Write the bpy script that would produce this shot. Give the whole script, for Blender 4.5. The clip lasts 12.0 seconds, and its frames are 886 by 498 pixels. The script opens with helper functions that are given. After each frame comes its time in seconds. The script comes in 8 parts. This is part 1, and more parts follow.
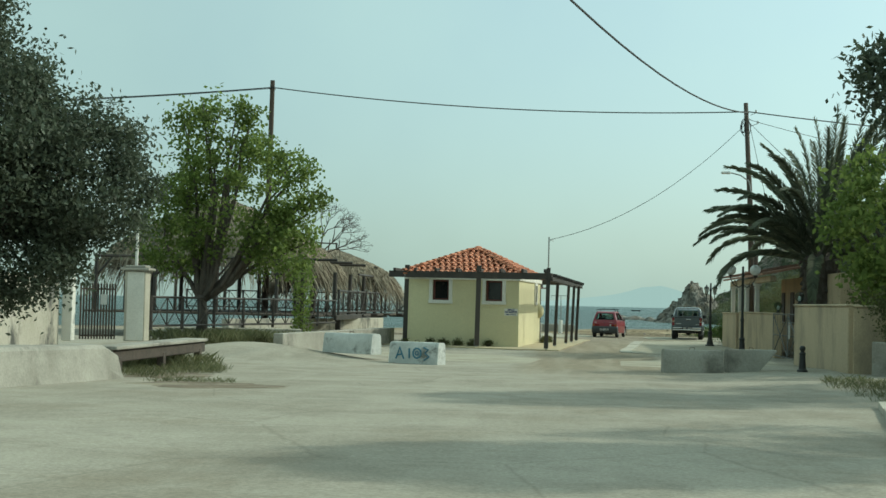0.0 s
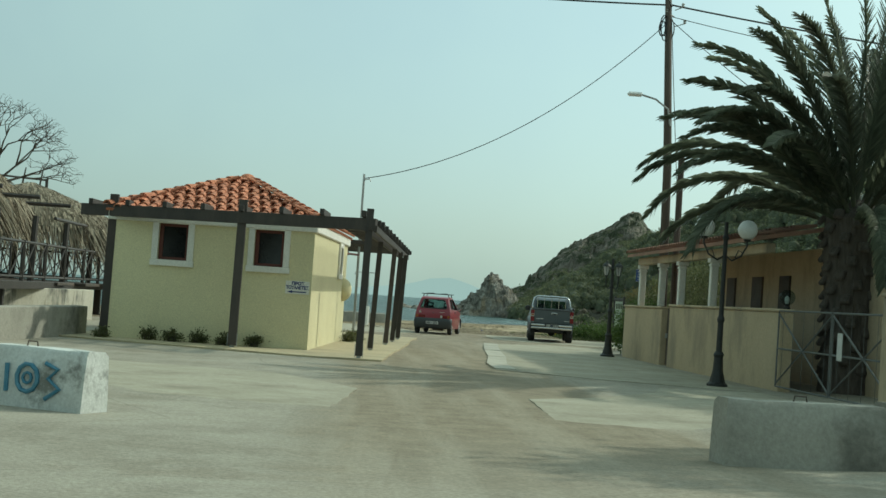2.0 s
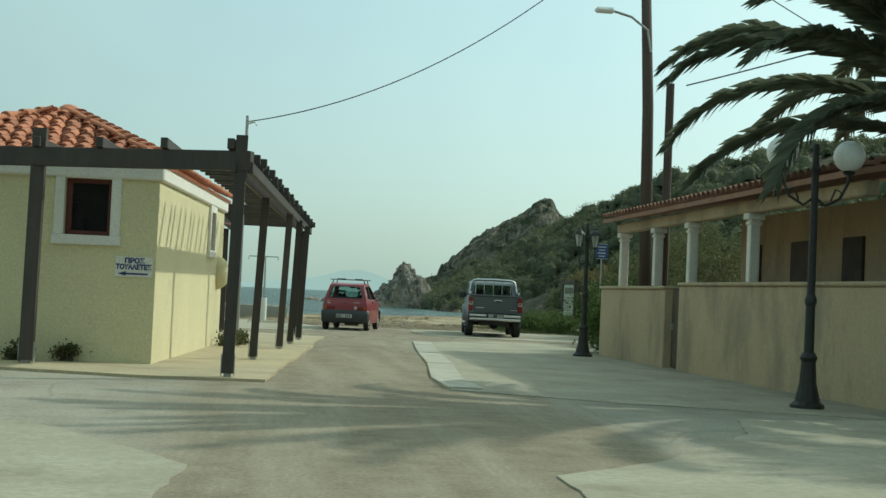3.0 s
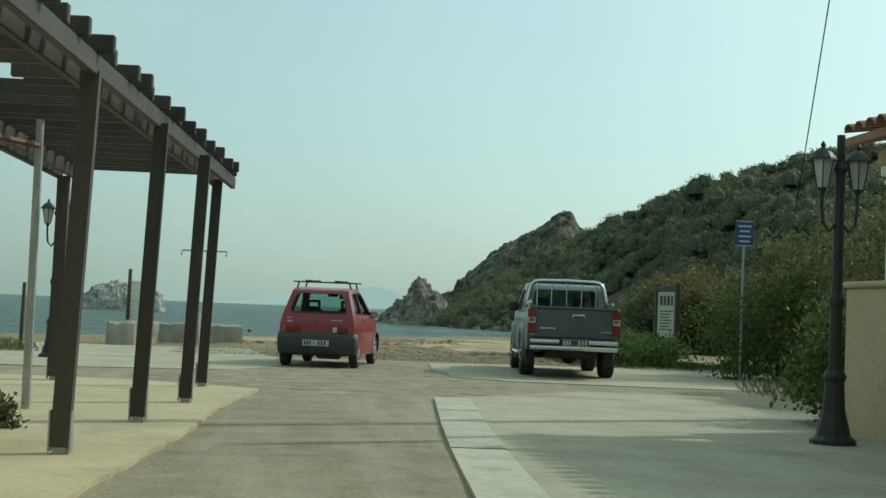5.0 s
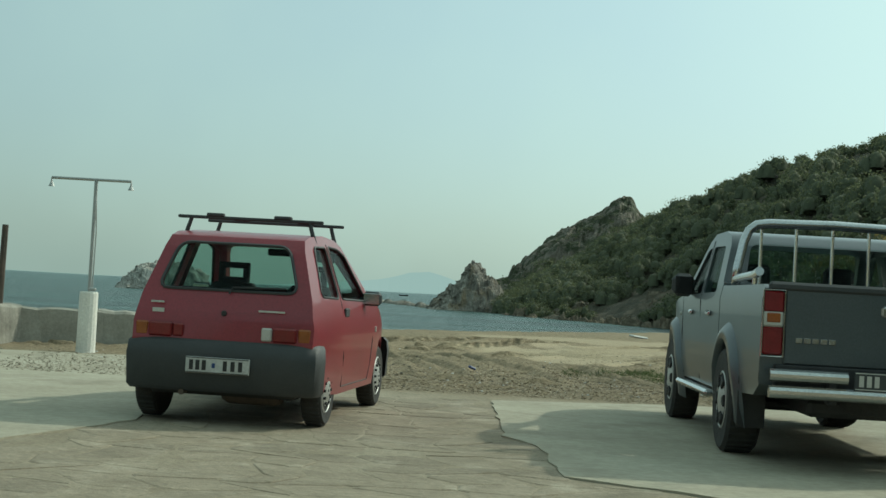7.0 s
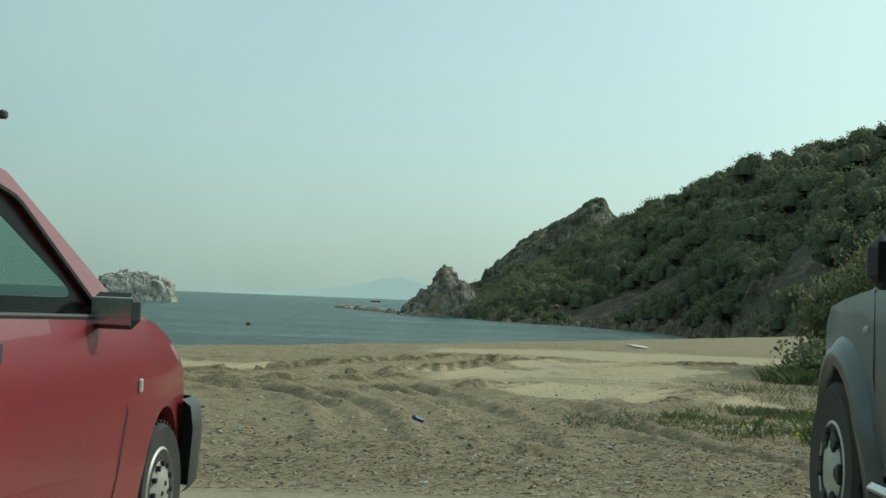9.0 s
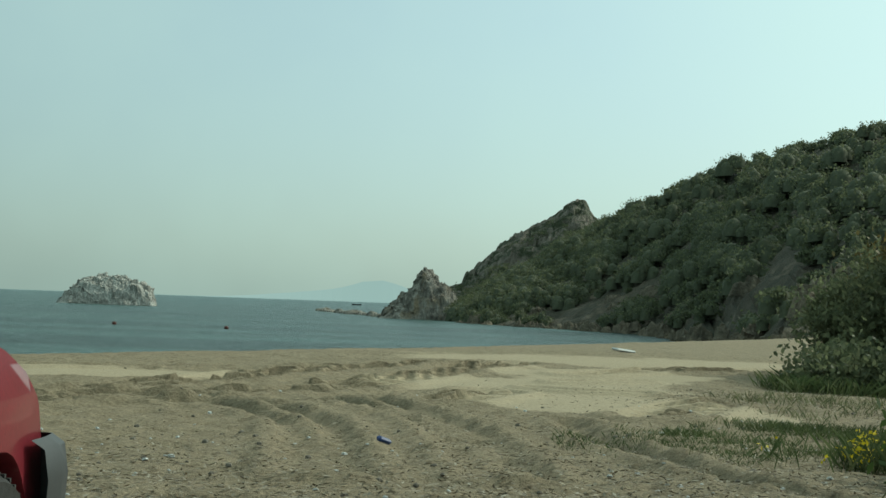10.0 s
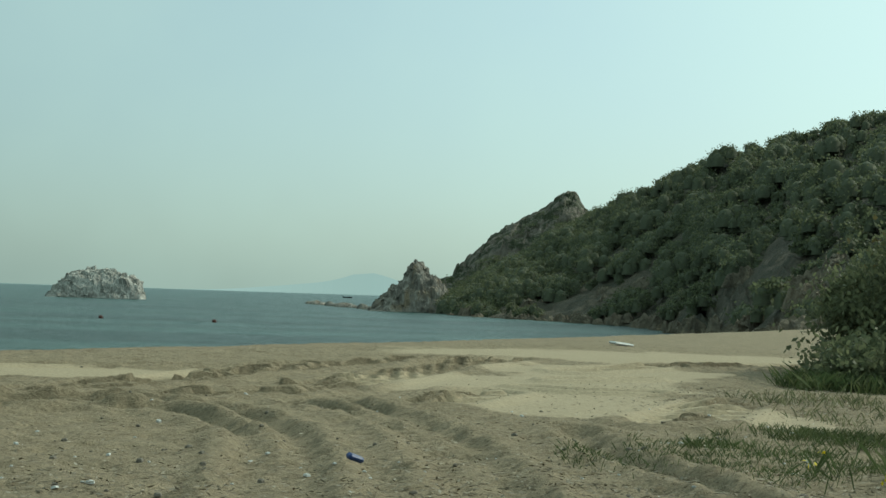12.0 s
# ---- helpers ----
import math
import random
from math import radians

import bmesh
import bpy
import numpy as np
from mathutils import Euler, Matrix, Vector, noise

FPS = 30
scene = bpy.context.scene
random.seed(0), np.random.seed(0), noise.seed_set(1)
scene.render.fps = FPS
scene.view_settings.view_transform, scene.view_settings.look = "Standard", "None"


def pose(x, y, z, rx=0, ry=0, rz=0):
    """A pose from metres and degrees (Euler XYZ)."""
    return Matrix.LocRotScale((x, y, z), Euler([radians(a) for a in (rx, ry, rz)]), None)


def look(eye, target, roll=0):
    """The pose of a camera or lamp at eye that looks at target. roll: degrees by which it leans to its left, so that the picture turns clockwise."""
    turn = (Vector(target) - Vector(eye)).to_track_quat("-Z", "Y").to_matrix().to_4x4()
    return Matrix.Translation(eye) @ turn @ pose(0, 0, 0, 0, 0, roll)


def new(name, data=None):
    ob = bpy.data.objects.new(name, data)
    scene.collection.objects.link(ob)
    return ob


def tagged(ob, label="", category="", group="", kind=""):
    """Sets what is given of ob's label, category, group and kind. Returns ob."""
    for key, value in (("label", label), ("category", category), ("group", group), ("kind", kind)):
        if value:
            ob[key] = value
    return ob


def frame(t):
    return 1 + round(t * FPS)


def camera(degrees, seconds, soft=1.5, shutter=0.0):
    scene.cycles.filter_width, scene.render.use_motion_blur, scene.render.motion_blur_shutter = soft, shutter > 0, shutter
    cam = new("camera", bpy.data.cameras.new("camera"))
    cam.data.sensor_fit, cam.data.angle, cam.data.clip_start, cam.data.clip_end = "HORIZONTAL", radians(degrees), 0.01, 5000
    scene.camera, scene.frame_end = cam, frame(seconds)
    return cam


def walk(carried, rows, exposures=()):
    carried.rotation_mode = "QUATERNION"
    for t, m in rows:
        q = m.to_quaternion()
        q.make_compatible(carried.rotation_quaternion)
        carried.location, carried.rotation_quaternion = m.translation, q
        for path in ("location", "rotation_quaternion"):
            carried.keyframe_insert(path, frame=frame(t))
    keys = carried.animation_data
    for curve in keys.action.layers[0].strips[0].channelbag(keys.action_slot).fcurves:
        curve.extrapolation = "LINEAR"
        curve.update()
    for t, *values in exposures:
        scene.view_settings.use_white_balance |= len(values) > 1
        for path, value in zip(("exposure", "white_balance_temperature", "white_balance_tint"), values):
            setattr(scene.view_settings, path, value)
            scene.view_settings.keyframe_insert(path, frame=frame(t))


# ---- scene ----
cam = camera(34.1, 12.0)
PATH = [
    (0, (6.297, -1.756, 1.654), (6.113, 0.234, 1.727), 1.3),
    (0.5, (5.766, 4.201, 1.586), (5.658, 6.197, 1.662), 2.3),
    (1, (5.413, 10.391, 1.505), (5.382, 12.39, 1.583), 3.5),
    (1.5, (5.281, 15.968, 1.402), (5.316, 17.966, 1.479), 4.0),
    (2, (5.298, 21.843, 1.307), (5.403, 23.839, 1.375), 3.9),
    (2.5, (5.462, 27.062, 1.203), (5.629, 29.054, 1.265), 3.3),
    (3, (5.783, 32.417, 1.141), (6.013, 34.403, 1.204), 2.6),
    (3.2, (5.876, 34.494, 1.149), (6.129, 36.477, 1.212), 3.0),
    (4.8, (7.197, 47.471, 1.061), (7.416, 49.457, 1.146), 2.5),
    (5, (7.338, 49.178, 1.04), (7.546, 51.165, 1.125), 2.3),
    (5.5, (7.658, 52.991, 1.049), (7.851, 54.98, 1.129), 2.2),
    (6, (8.001, 57.02, 1.006), (8.166, 59.012, 1.083), 3.0),
    (6.5, (8.319, 60.412, 0.98), (8.463, 62.405, 1.05), 3.4),
    (7, (8.618, 63.606, 0.985), (8.752, 65.6, 1.047), 3.3),
    (7.2, (8.756, 64.725, 1.004), (8.884, 66.72, 1.063), 3.3),
    (8.8, (9.423, 70.184, 0.987), (9.587, 72.176, 1.056), 2.1),
    (9, (9.469, 70.654, 0.985), (9.641, 72.645, 1.056), 2.3),
    (9.5, (9.584, 71.488, 0.983), (9.769, 73.478, 1.056), 2.2),
    (10, (9.677, 72.167, 0.981), (9.875, 74.156, 1.057), 2.1),
    (10.5, (9.767, 72.753, 0.978), (9.976, 74.741, 1.053), 1.8),
    (11, (9.829, 73.23, 0.975), (10.045, 75.216, 1.048), 1.9),
    (11.5, (9.862, 73.534, 0.972), (10.078, 75.522, 1.04), 2.1),
    (12, (9.879, 73.709, 0.971), (10.09, 75.696, 1.037), 1.9),
]
walk(cam, [(t, look(e, a, r)) for t, e, a, r in PATH], [(0, 0.0, 6400, -8), (1, -0.17, 6400, -8), (3, -0.05, 6400, -8), (6, -0.18, 6400, -8), (12, -0.17, 6400, -8)])

# ---- light ----
SUN_AZ, SUN_EL = 25.0, 37.0
world = bpy.data.worlds.new("world")
scene.world = world
world.use_nodes = True
wn = world.node_tree
sky = wn.nodes.new("ShaderNodeTexSky")
sky.sky_type = "NISHITA"
sky.sun_disc = False
sky.sun_elevation = radians(SUN_EL)
sky.sun_rotation = radians(90 - SUN_AZ)
sky.air_density, sky.dust_density, sky.ozone_density = 0.8, 3.0, 3.0
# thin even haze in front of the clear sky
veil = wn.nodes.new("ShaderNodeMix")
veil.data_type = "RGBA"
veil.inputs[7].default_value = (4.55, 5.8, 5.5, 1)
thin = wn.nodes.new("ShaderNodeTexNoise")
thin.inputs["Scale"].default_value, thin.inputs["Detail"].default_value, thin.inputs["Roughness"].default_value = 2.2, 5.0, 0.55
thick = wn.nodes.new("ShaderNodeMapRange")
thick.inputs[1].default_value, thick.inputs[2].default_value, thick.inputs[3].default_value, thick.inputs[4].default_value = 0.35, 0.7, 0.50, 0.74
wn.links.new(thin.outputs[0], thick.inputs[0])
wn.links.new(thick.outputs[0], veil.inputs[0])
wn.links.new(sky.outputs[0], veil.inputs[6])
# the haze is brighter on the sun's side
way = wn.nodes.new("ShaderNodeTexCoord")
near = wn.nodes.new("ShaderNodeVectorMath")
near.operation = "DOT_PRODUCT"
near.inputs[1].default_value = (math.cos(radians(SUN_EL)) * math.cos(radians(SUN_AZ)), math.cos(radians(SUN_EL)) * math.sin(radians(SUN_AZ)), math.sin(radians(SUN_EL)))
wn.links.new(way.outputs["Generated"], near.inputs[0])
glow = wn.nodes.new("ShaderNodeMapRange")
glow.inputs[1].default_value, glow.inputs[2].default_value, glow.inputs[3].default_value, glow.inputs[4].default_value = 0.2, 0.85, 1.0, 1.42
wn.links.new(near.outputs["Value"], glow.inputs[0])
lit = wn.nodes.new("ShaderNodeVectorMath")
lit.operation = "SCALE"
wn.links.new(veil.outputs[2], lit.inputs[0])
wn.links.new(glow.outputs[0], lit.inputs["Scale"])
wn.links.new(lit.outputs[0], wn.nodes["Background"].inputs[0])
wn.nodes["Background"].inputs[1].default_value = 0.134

sun = new("sun", bpy.data.lights.new("sun", "SUN"))
sun.data.energy, sun.data.angle, sun.data.color = 2.25, radians(1.0), (1.0, 0.94, 0.84)
sv = Vector((math.cos(radians(SUN_EL)) * math.cos(radians(SUN_AZ)), math.cos(radians(SUN_EL)) * math.sin(radians(SUN_AZ)), math.sin(radians(SUN_EL))))
sun.matrix_world = look(sv * 50, (0, 0, 0))


# ---- materials ----
def noise_node(nt, scale, detail=4.0, rough=0.6, vec=None):
    n = nt.nodes.new("ShaderNodeTexNoise")
    n.inputs["Scale"].default_value = scale
    n.inputs["Detail"].default_value = detail
    n.inputs["Roughness"].default_value = rough
    if vec is not None:
        nt.links.new(vec, n.inputs["Vector"])
    return n


def ramp_node(nt, src, stops):
    r = nt.nodes.new("ShaderNodeValToRGB")
    el = r.color_ramp.elements
    while len(el) < len(stops):
        el.new(0.5)
    for e, (p, c) in zip(el, stops):
        e.position = p
        e.color = (*c, 1) if len(c) == 3 else c
    nt.links.new(src, r.inputs[0])
    return r


def mix_node(nt, fac, a, b, mode="MIX"):
    m = nt.nodes.new("ShaderNodeMix")
    m.data_type, m.blend_type = "RGBA", mode
    for sock, val in ((m.inputs[0], fac), (m.inputs[6], a), (m.inputs[7], b)):
        if hasattr(val, "is_linked"):
            nt.links.new(val, sock)
        elif isinstance(val, (int, float)):
            sock.default_value = val
        else:
            sock.default_value = (*val, 1)
    return m.outputs[2]


def grey(v):
    return (v, v, v)


def mat(name, a, b=None, scale=2.0, rough=0.8, bump=0.15, fine=30.0, metal=0.0, stain=None, stain_at=(0.55, 0.7), stain_scale=0.7, vary=0.0, stretch=(1, 1, 1), bump_dist=0.02, spec=0.5, coat=0.0, trans=0.0):
    """A surface of two mingled tones at two scales, with stains and fine relief."""
    m = bpy.data.materials.new(name)
    m.use_nodes = True
    nt = m.node_tree
    p = nt.nodes["Principled BSDF"]
    geo = nt.nodes.new("ShaderNodeNewGeometry")
    mp = nt.nodes.new("ShaderNodeMapping")
    mp.inputs["Scale"].default_value = stretch
    nt.links.new(geo.outputs["Position"], mp.inputs[0])
    v = mp.outputs[0]
    b = b or tuple(c * 0.75 for c in a)
    n1 = noise_node(nt, scale, 5, 0.65, v)
    n2 = noise_node(nt, fine, 4, 0.7, v)
    col = mix_node(nt, ramp_node(nt, n1.outputs[0], [(0.35, grey(0)), (0.65, grey(1))]).outputs[0], a, b)
    col = mix_node(nt, 0.5, col, ramp_node(nt, n2.outputs[0], [(0.3, grey(0.68)), (0.7, grey(1.25))]).outputs[0], "MULTIPLY")
    if stain:
        n3 = noise_node(nt, stain_scale, 6, 0.7, v)
        col = mix_node(nt, ramp_node(nt, n3.outputs[0], [(stain_at[0], grey(0)), (stain_at[1], grey(1))]).outputs[0], col, stain)
    if vary:
        oi = nt.nodes.new("ShaderNodeObjectInfo")
        rr = ramp_node(nt, oi.outputs["Random"], [(0, grey(1 - vary)), (1, grey(1 + vary))])
        col = mix_node(nt, 1.0, col, rr.outputs[0], "MULTIPLY")
    nt.links.new(col, p.inputs["Base Color"])
    p.inputs["Roughness"].default_value = rough
    p.inputs["Metallic"].default_value = metal
    p.inputs["Specular IOR Level"].default_value = spec
    p.inputs["Coat Weight"].default_value = coat
    if bump:
        bn = nt.nodes.new("ShaderNodeBump")
        bn.inputs["Strength"].default_value = bump
        bn.inputs["Distance"].default_value = bump_dist
        nt.links.new(n2.outputs[0], bn.inputs["Height"])
        nt.links.new(bn.outputs[0], p.inputs["Normal"])
    return m


def leaf_mat(name, a, b, c, rough=0.55, trans=0.25):
    """Leaves: each blade its own tone, with light through them."""
    m = bpy.data.materials.new(name)
    m.use_nodes = True
    nt = m.node_tree
    p = nt.nodes["Principled BSDF"]
    geo = nt.nodes.new("ShaderNodeNewGeometry")
    col = ramp_node(nt, geo.outputs["Random Per Island"], [(0.0, a), (0.5, b), (1.0, c)])
    n = noise_node(nt, 0.9, 3, 0.6, geo.outputs["Position"])
    out = mix_node(nt, 1.0, col.outputs[0], ramp_node(nt, n.outputs[0], [(0.3, grey(0.7)), (0.7, grey(1.25))]).outputs[0], "MULTIPLY")
    nt.links.new(out, p.inputs["Base Color"])
    p.inputs["Roughness"].default_value = rough
    p.inputs["Specular IOR Level"].default_value = 0.18
    tr = nt.nodes.new("ShaderNodeBsdfTranslucent")
    nt.links.new(out, tr.inputs[0])
    mx = nt.nodes.new("ShaderNodeMixShader")
    mx.inputs[0].default_value = trans
    nt.links.new(p.outputs[0], mx.inputs[1])
    nt.links.new(tr.outputs[0], mx.inputs[2])
    nt.links.new(mx.outputs[0], nt.nodes["Material Output"].inputs[0])
    return m


def glass_mat(name, tint, alpha):
    """Thin window glass: part clear, part glossy."""
    m = bpy.data.materials.new(name)
    m.use_nodes = True
    nt = m.node_tree
    p = nt.nodes["Principled BSDF"]
    p.inputs["Base Color"].default_value = (0.01, 0.012, 0.012, 1)
    p.inputs["Roughness"].default_value = 0.04
    tb = nt.nodes.new("ShaderNodeBsdfTransparent")
    tb.inputs[0].default_value = (*tint, 1)
    mx = nt.nodes.new("ShaderNodeMixShader")
    mx.inputs[0].default_value = alpha
    nt.links.new(tb.outputs[0], mx.inputs[1])
    nt.links.new(p.outputs[0], mx.inputs[2])
    nt.links.new(mx.outputs[0], nt.nodes["Material Output"].inputs[0])
    return m


CREAM = mat("cream_plaster", (0.69, 0.63, 0.40), (0.64, 0.58, 0.365), 0.8, 0.9, 0.12, 40, stain=(0.48, 0.43, 0.27), stain_at=(0.62, 0.8))
WHITE = mat("white_plaster", (0.78, 0.76, 0.70), (0.70, 0.68, 0.62), 1.5, 0.85, 0.1, 40)
CLEARGLOBE = glass_mat("clear_globe_glass", (0.75, 0.82, 0.80), 0.22)
OCHRE = mat("ochre_plaster", (0.49, 0.39, 0.26), (0.42, 0.33, 0.215), 0.7, 0.9, 0.2, 35, stain=(0.24, 0.205, 0.155), stain_at=(0.5, 0.72), stretch=(1, 1, 0.5))
STUCCO = mat("old_stucco", (0.50, 0.47, 0.40), (0.40, 0.37, 0.30), 0.9, 0.95, 0.3, 25, stain=(0.10, 0.10, 0.09), stain_at=(0.52, 0.62), stain_scale=0.6, stretch=(1, 1, 0.45))
CONC = mat("grey_concrete", (0.38, 0.36, 0.31), (0.27, 0.255, 0.215), 1.1, 0.92, 0.35, 24, stain=(0.14, 0.13, 0.11), stain_at=(0.52, 0.68), stain_scale=0.8)
BARRIER = mat("painted_concrete", (0.66, 0.67, 0.64), (0.52, 0.53, 0.50), 2.0, 0.9, 0.3, 30, stain=(0.22, 0.22, 0.20), stain_at=(0.58, 0.68), stain_scale=1.6)
WOOD = mat("dark_stained_wood", (0.056, 0.045, 0.038), (0.036, 0.030, 0.026), 3.0, 0.6, 0.3, 22, stretch=(1, 1, 0.2), vary=0.25)
RAIL = mat("weathered_rail_wood", (0.09, 0.065, 0.05), (0.05, 0.04, 0.03), 3.0, 0.75, 0.3, 22, vary=0.3)
TILE = mat("terracotta_tile", (0.50, 0.19, 0.10), (0.40, 0.15, 0.085), 3.0, 0.85, 0.3, 40, stain=(0.30, 0.17, 0.11), stain_at=(0.6, 0.75), vary=0.22)
OLDTILE = mat("faded_villa_tile", (0.30, 0.165, 0.115), (0.22, 0.125, 0.09), 3.0, 0.9, 0.3, 40, stain=(0.17, 0.12, 0.09), stain_at=(0.55, 0.72), vary=0.22)
PALEROCK = mat("pale_islet_rock", (0.56, 0.54, 0.49), (0.27, 0.255, 0.225), 0.7, 0.95, 1.0, 2.0, stain=(0.20, 0.185, 0.16), stain_at=(0.56, 0.66), stain_scale=0.5, stretch=(1, 1, 0.35), bump_dist=0.5)
IRON = mat("black_iron", (0.020, 0.021, 0.020), (0.03, 0.03, 0.028), 6.0, 0.5, 0.15, 60, spec=0.4)
STEEL = mat("galvanised_steel", (0.42, 0.43, 0.42), (0.34, 0.35, 0.34), 4.0, 0.5, 0.1, 60, metal=0.6)
POLEWOOD = mat("creosoted_pole", (0.10, 0.075, 0.058), (0.06, 0.045, 0.036), 2.0, 0.85, 0.4, 22, stretch=(3, 3, 0.15))
BARK = mat("grey_bark", (0.13, 0.11, 0.09), (0.07, 0.058, 0.048), 5.0, 0.95, 0.8, 18, stretch=(2, 2, 0.4), bump_dist=0.05)
THATCH = mat("dry_palm_thatch", (0.30, 0.25, 0.175), (0.19, 0.155, 0.105), 6.0, 0.95, 0.3, 40, vary=0.2)
# dark second tone: upright cracks, plus crevice shade put into the colour
ROCK = mat("weathered_limestone", (0.47, 0.43, 0.37), (0.13, 0.115, 0.095), 0.55, 0.95, 1.0, 1.6, stain=(0.33, 0.26, 0.175), stain_at=(0.55, 0.68), stain_scale=0.25, stretch=(1.2, 1.2, 0.35), bump_dist=0.8)
SLAB = mat("light_concrete_paving", (0.41, 0.375, 0.29), (0.32, 0.288, 0.215), 0.9, 0.93, 0.4, 14, stain=(0.235, 0.205, 0.15), stain_at=(0.52, 0.72), stain_scale=0.8)
KERB = mat("pale_worn_kerb", (0.50, 0.475, 0.40), (0.40, 0.375, 0.31), 1.5, 0.93, 0.4, 18, stain=(0.29, 0.26, 0.20), stain_at=(0.55, 0.72), stain_scale=1.6, vary=0.08)
APRON = mat("ochre_concrete_apron", (0.50, 0.42, 0.27), (0.42, 0.35, 0.23), 0.7, 0.93, 0.25, 22, stain=(0.33, 0.28, 0.19), stain_at=(0.52, 0.7), stain_scale=0.6)
RUBBER = mat("tyre_rubber", (0.032, 0.032, 0.032), (0.045, 0.043, 0.040), 6.0, 0.85, 0.3, 60)
PLASTIC = mat("black_bumper_plastic", (0.038, 0.042, 0.045), (0.048, 0.051, 0.053), 4.0, 0.6, 0.2, 120, bump_dist=0.004)
REDPAINT = mat("faded_red_paint", (0.25, 0.022, 0.036), (0.22, 0.023, 0.036), 1.5, 0.36, 0.03, 60, coat=0.35)
GREYPAINT = mat("grey_metallic_paint", (0.086, 0.100, 0.109), (0.076, 0.090, 0.098), 1.5, 0.38, 0.02, 90, metal=0.3, coat=0.25)
CHROME = mat("polished_steel", (0.62, 0.62, 0.62), (0.55, 0.55, 0.55), 5, 0.2, 0.02, 60, metal=1.0)
HUBCAP = mat("silver_hubcap", (0.48, 0.48, 0.46), (0.40, 0.40, 0.38), 5, 0.45, 0.05, 60, metal=0.4)
REDLENS = mat("red_lamp_lens", (0.20, 0.012, 0.016), (0.15, 0.010, 0.013), 9, 0.2, 0.1, 120)
AMBER = mat("amber_lamp_lens", (0.32, 0.095, 0.02), (0.26, 0.075, 0.02), 9, 0.2, 0.1, 120)
CLEARLENS = mat("clear_lamp_lens", (0.55, 0.54, 0.50), (0.48, 0.47, 0.44), 9, 0.2, 0.1, 120)
SEAT = mat("dark_seat_cloth", (0.03, 0.032, 0.034), (0.02, 0.022, 0.024), 8, 0.95, 0.2, 60)
PLATEW = mat("white_plate", (0.55, 0.55, 0.53), (0.48, 0.48, 0.46), 9, 0.5, 0.05, 60)
INK = mat("black_ink", (0.02, 0.02, 0.022), (0.03, 0.03, 0.03), 9, 0.6, 0.05, 60)
BLUEINK = mat("blue_sign_paint", (0.02, 0.05, 0.18), (0.025, 0.055, 0.16), 9, 0.5, 0.05, 60)
SIGNINK = mat("dark_blue_lettering", (0.012, 0.025, 0.16), (0.015, 0.03, 0.14), 9, 0.6, 0.05, 60)
GRAFFITI = mat("blue_spray_paint", (0.06, 0.20, 0.30), (0.12, 0.27, 0.36), 9, 0.7, 0.1, 60)
GLOBE = mat("white_lamp_globe", (0.80, 0.80, 0.77), (0.74, 0.74, 0.71), 3, 0.3, 0.02, 60)
LAMPGLASS = mat("frosted_lamp_glass", (0.50, 0.50, 0.47), (0.42, 0.42, 0.40), 6, 0.35, 0.05, 60)
DARKGLASS = mat("dark_window_glass", (0.012, 0.013, 0.014), (0.02, 0.02, 0.02), 2, 0.08, 0.02, 10)
REDFRAME = mat("red_brown_window_wood", (0.13, 0.035, 0.025), (0.10, 0.028, 0.02), 5, 0.6, 0.2, 40)
CARGLASS = glass_mat("car_window_glass", (0.80, 0.89, 0.86), 0.12)
CABLE = mat("black_cable", (0.03, 0.03, 0.03), (0.04, 0.04, 0.04), 5, 0.7, 0.0, 30)
GATEPAINT = mat("grey_gate_paint", (0.13, 0.135, 0.13), (0.09, 0.094, 0.09), 4, 0.6, 0.1, 40)
BOARDPAPER = mat("faded_poster", (0.50, 0.52, 0.40), (0.40, 0.46, 0.36), 1.5, 0.6, 0.02, 20)
PLANK = mat("whitewashed_plank", (0.74, 0.73, 0.67), (0.58, 0.56, 0.50), 3, 0.9, 0.3, 30, stain=(0.2, 0.17, 0.14), stain_at=(0.58, 0.68), stain_scale=2.5, vary=0.1)
OLIVE = leaf_mat("olive_leaves", (0.060, 0.076, 0.048), (0.095, 0.115, 0.075), (0.15, 0.175, 0.13), trans=0.35)
MULBERRY = leaf_mat("fresh_green_leaves", (0.115, 0.160, 0.045), (0.17, 0.23, 0.065), (0.25, 0.31, 0.09), trans=0.55)
PALMLEAF = leaf_mat("palm_leaflets", (0.11, 0.125, 0.085), (0.15, 0.168, 0.115), (0.22, 0.235, 0.165), rough=0.4, trans=0.5)
SHRUB = leaf_mat("maquis_leaves", (0.076, 0.084, 0.038), (0.118, 0.128, 0.058), (0.18, 0.176, 0.082), trans=0.4)
HILLLEAF = leaf_mat("hillside_leaves", (0.100, 0.112, 0.064), (0.132, 0.150, 0.082), (0.182, 0.196, 0.106), trans=0.5)
GREENSHRUB = leaf_mat("bright_shrub_leaves", (0.055, 0.090, 0.025), (0.085, 0.13, 0.035), (0.13, 0.18, 0.055), trans=0.4)
DRYSHRUB = leaf_mat("dry_shrub_leaves", (0.10, 0.085, 0.035), (0.16, 0.13, 0.052), (0.25, 0.20, 0.085), trans=0.4)
GRASS = leaf_mat("grass_blades", (0.10, 0.112, 0.056), (0.15, 0.16, 0.078), (0.23, 0.225, 0.125), trans=0.35)
GREENGRASS = leaf_mat("green_grass_blades", (0.062, 0.085, 0.034), (0.095, 0.125, 0.050), (0.155, 0.17, 0.08), trans=0.35)
DRYWEED = leaf_mat("dry_seaweed_litter", (0.12, 0.094, 0.064), (0.21, 0.17, 0.12), (0.44, 0.39, 0.31), rough=0.9, trans=0.0)
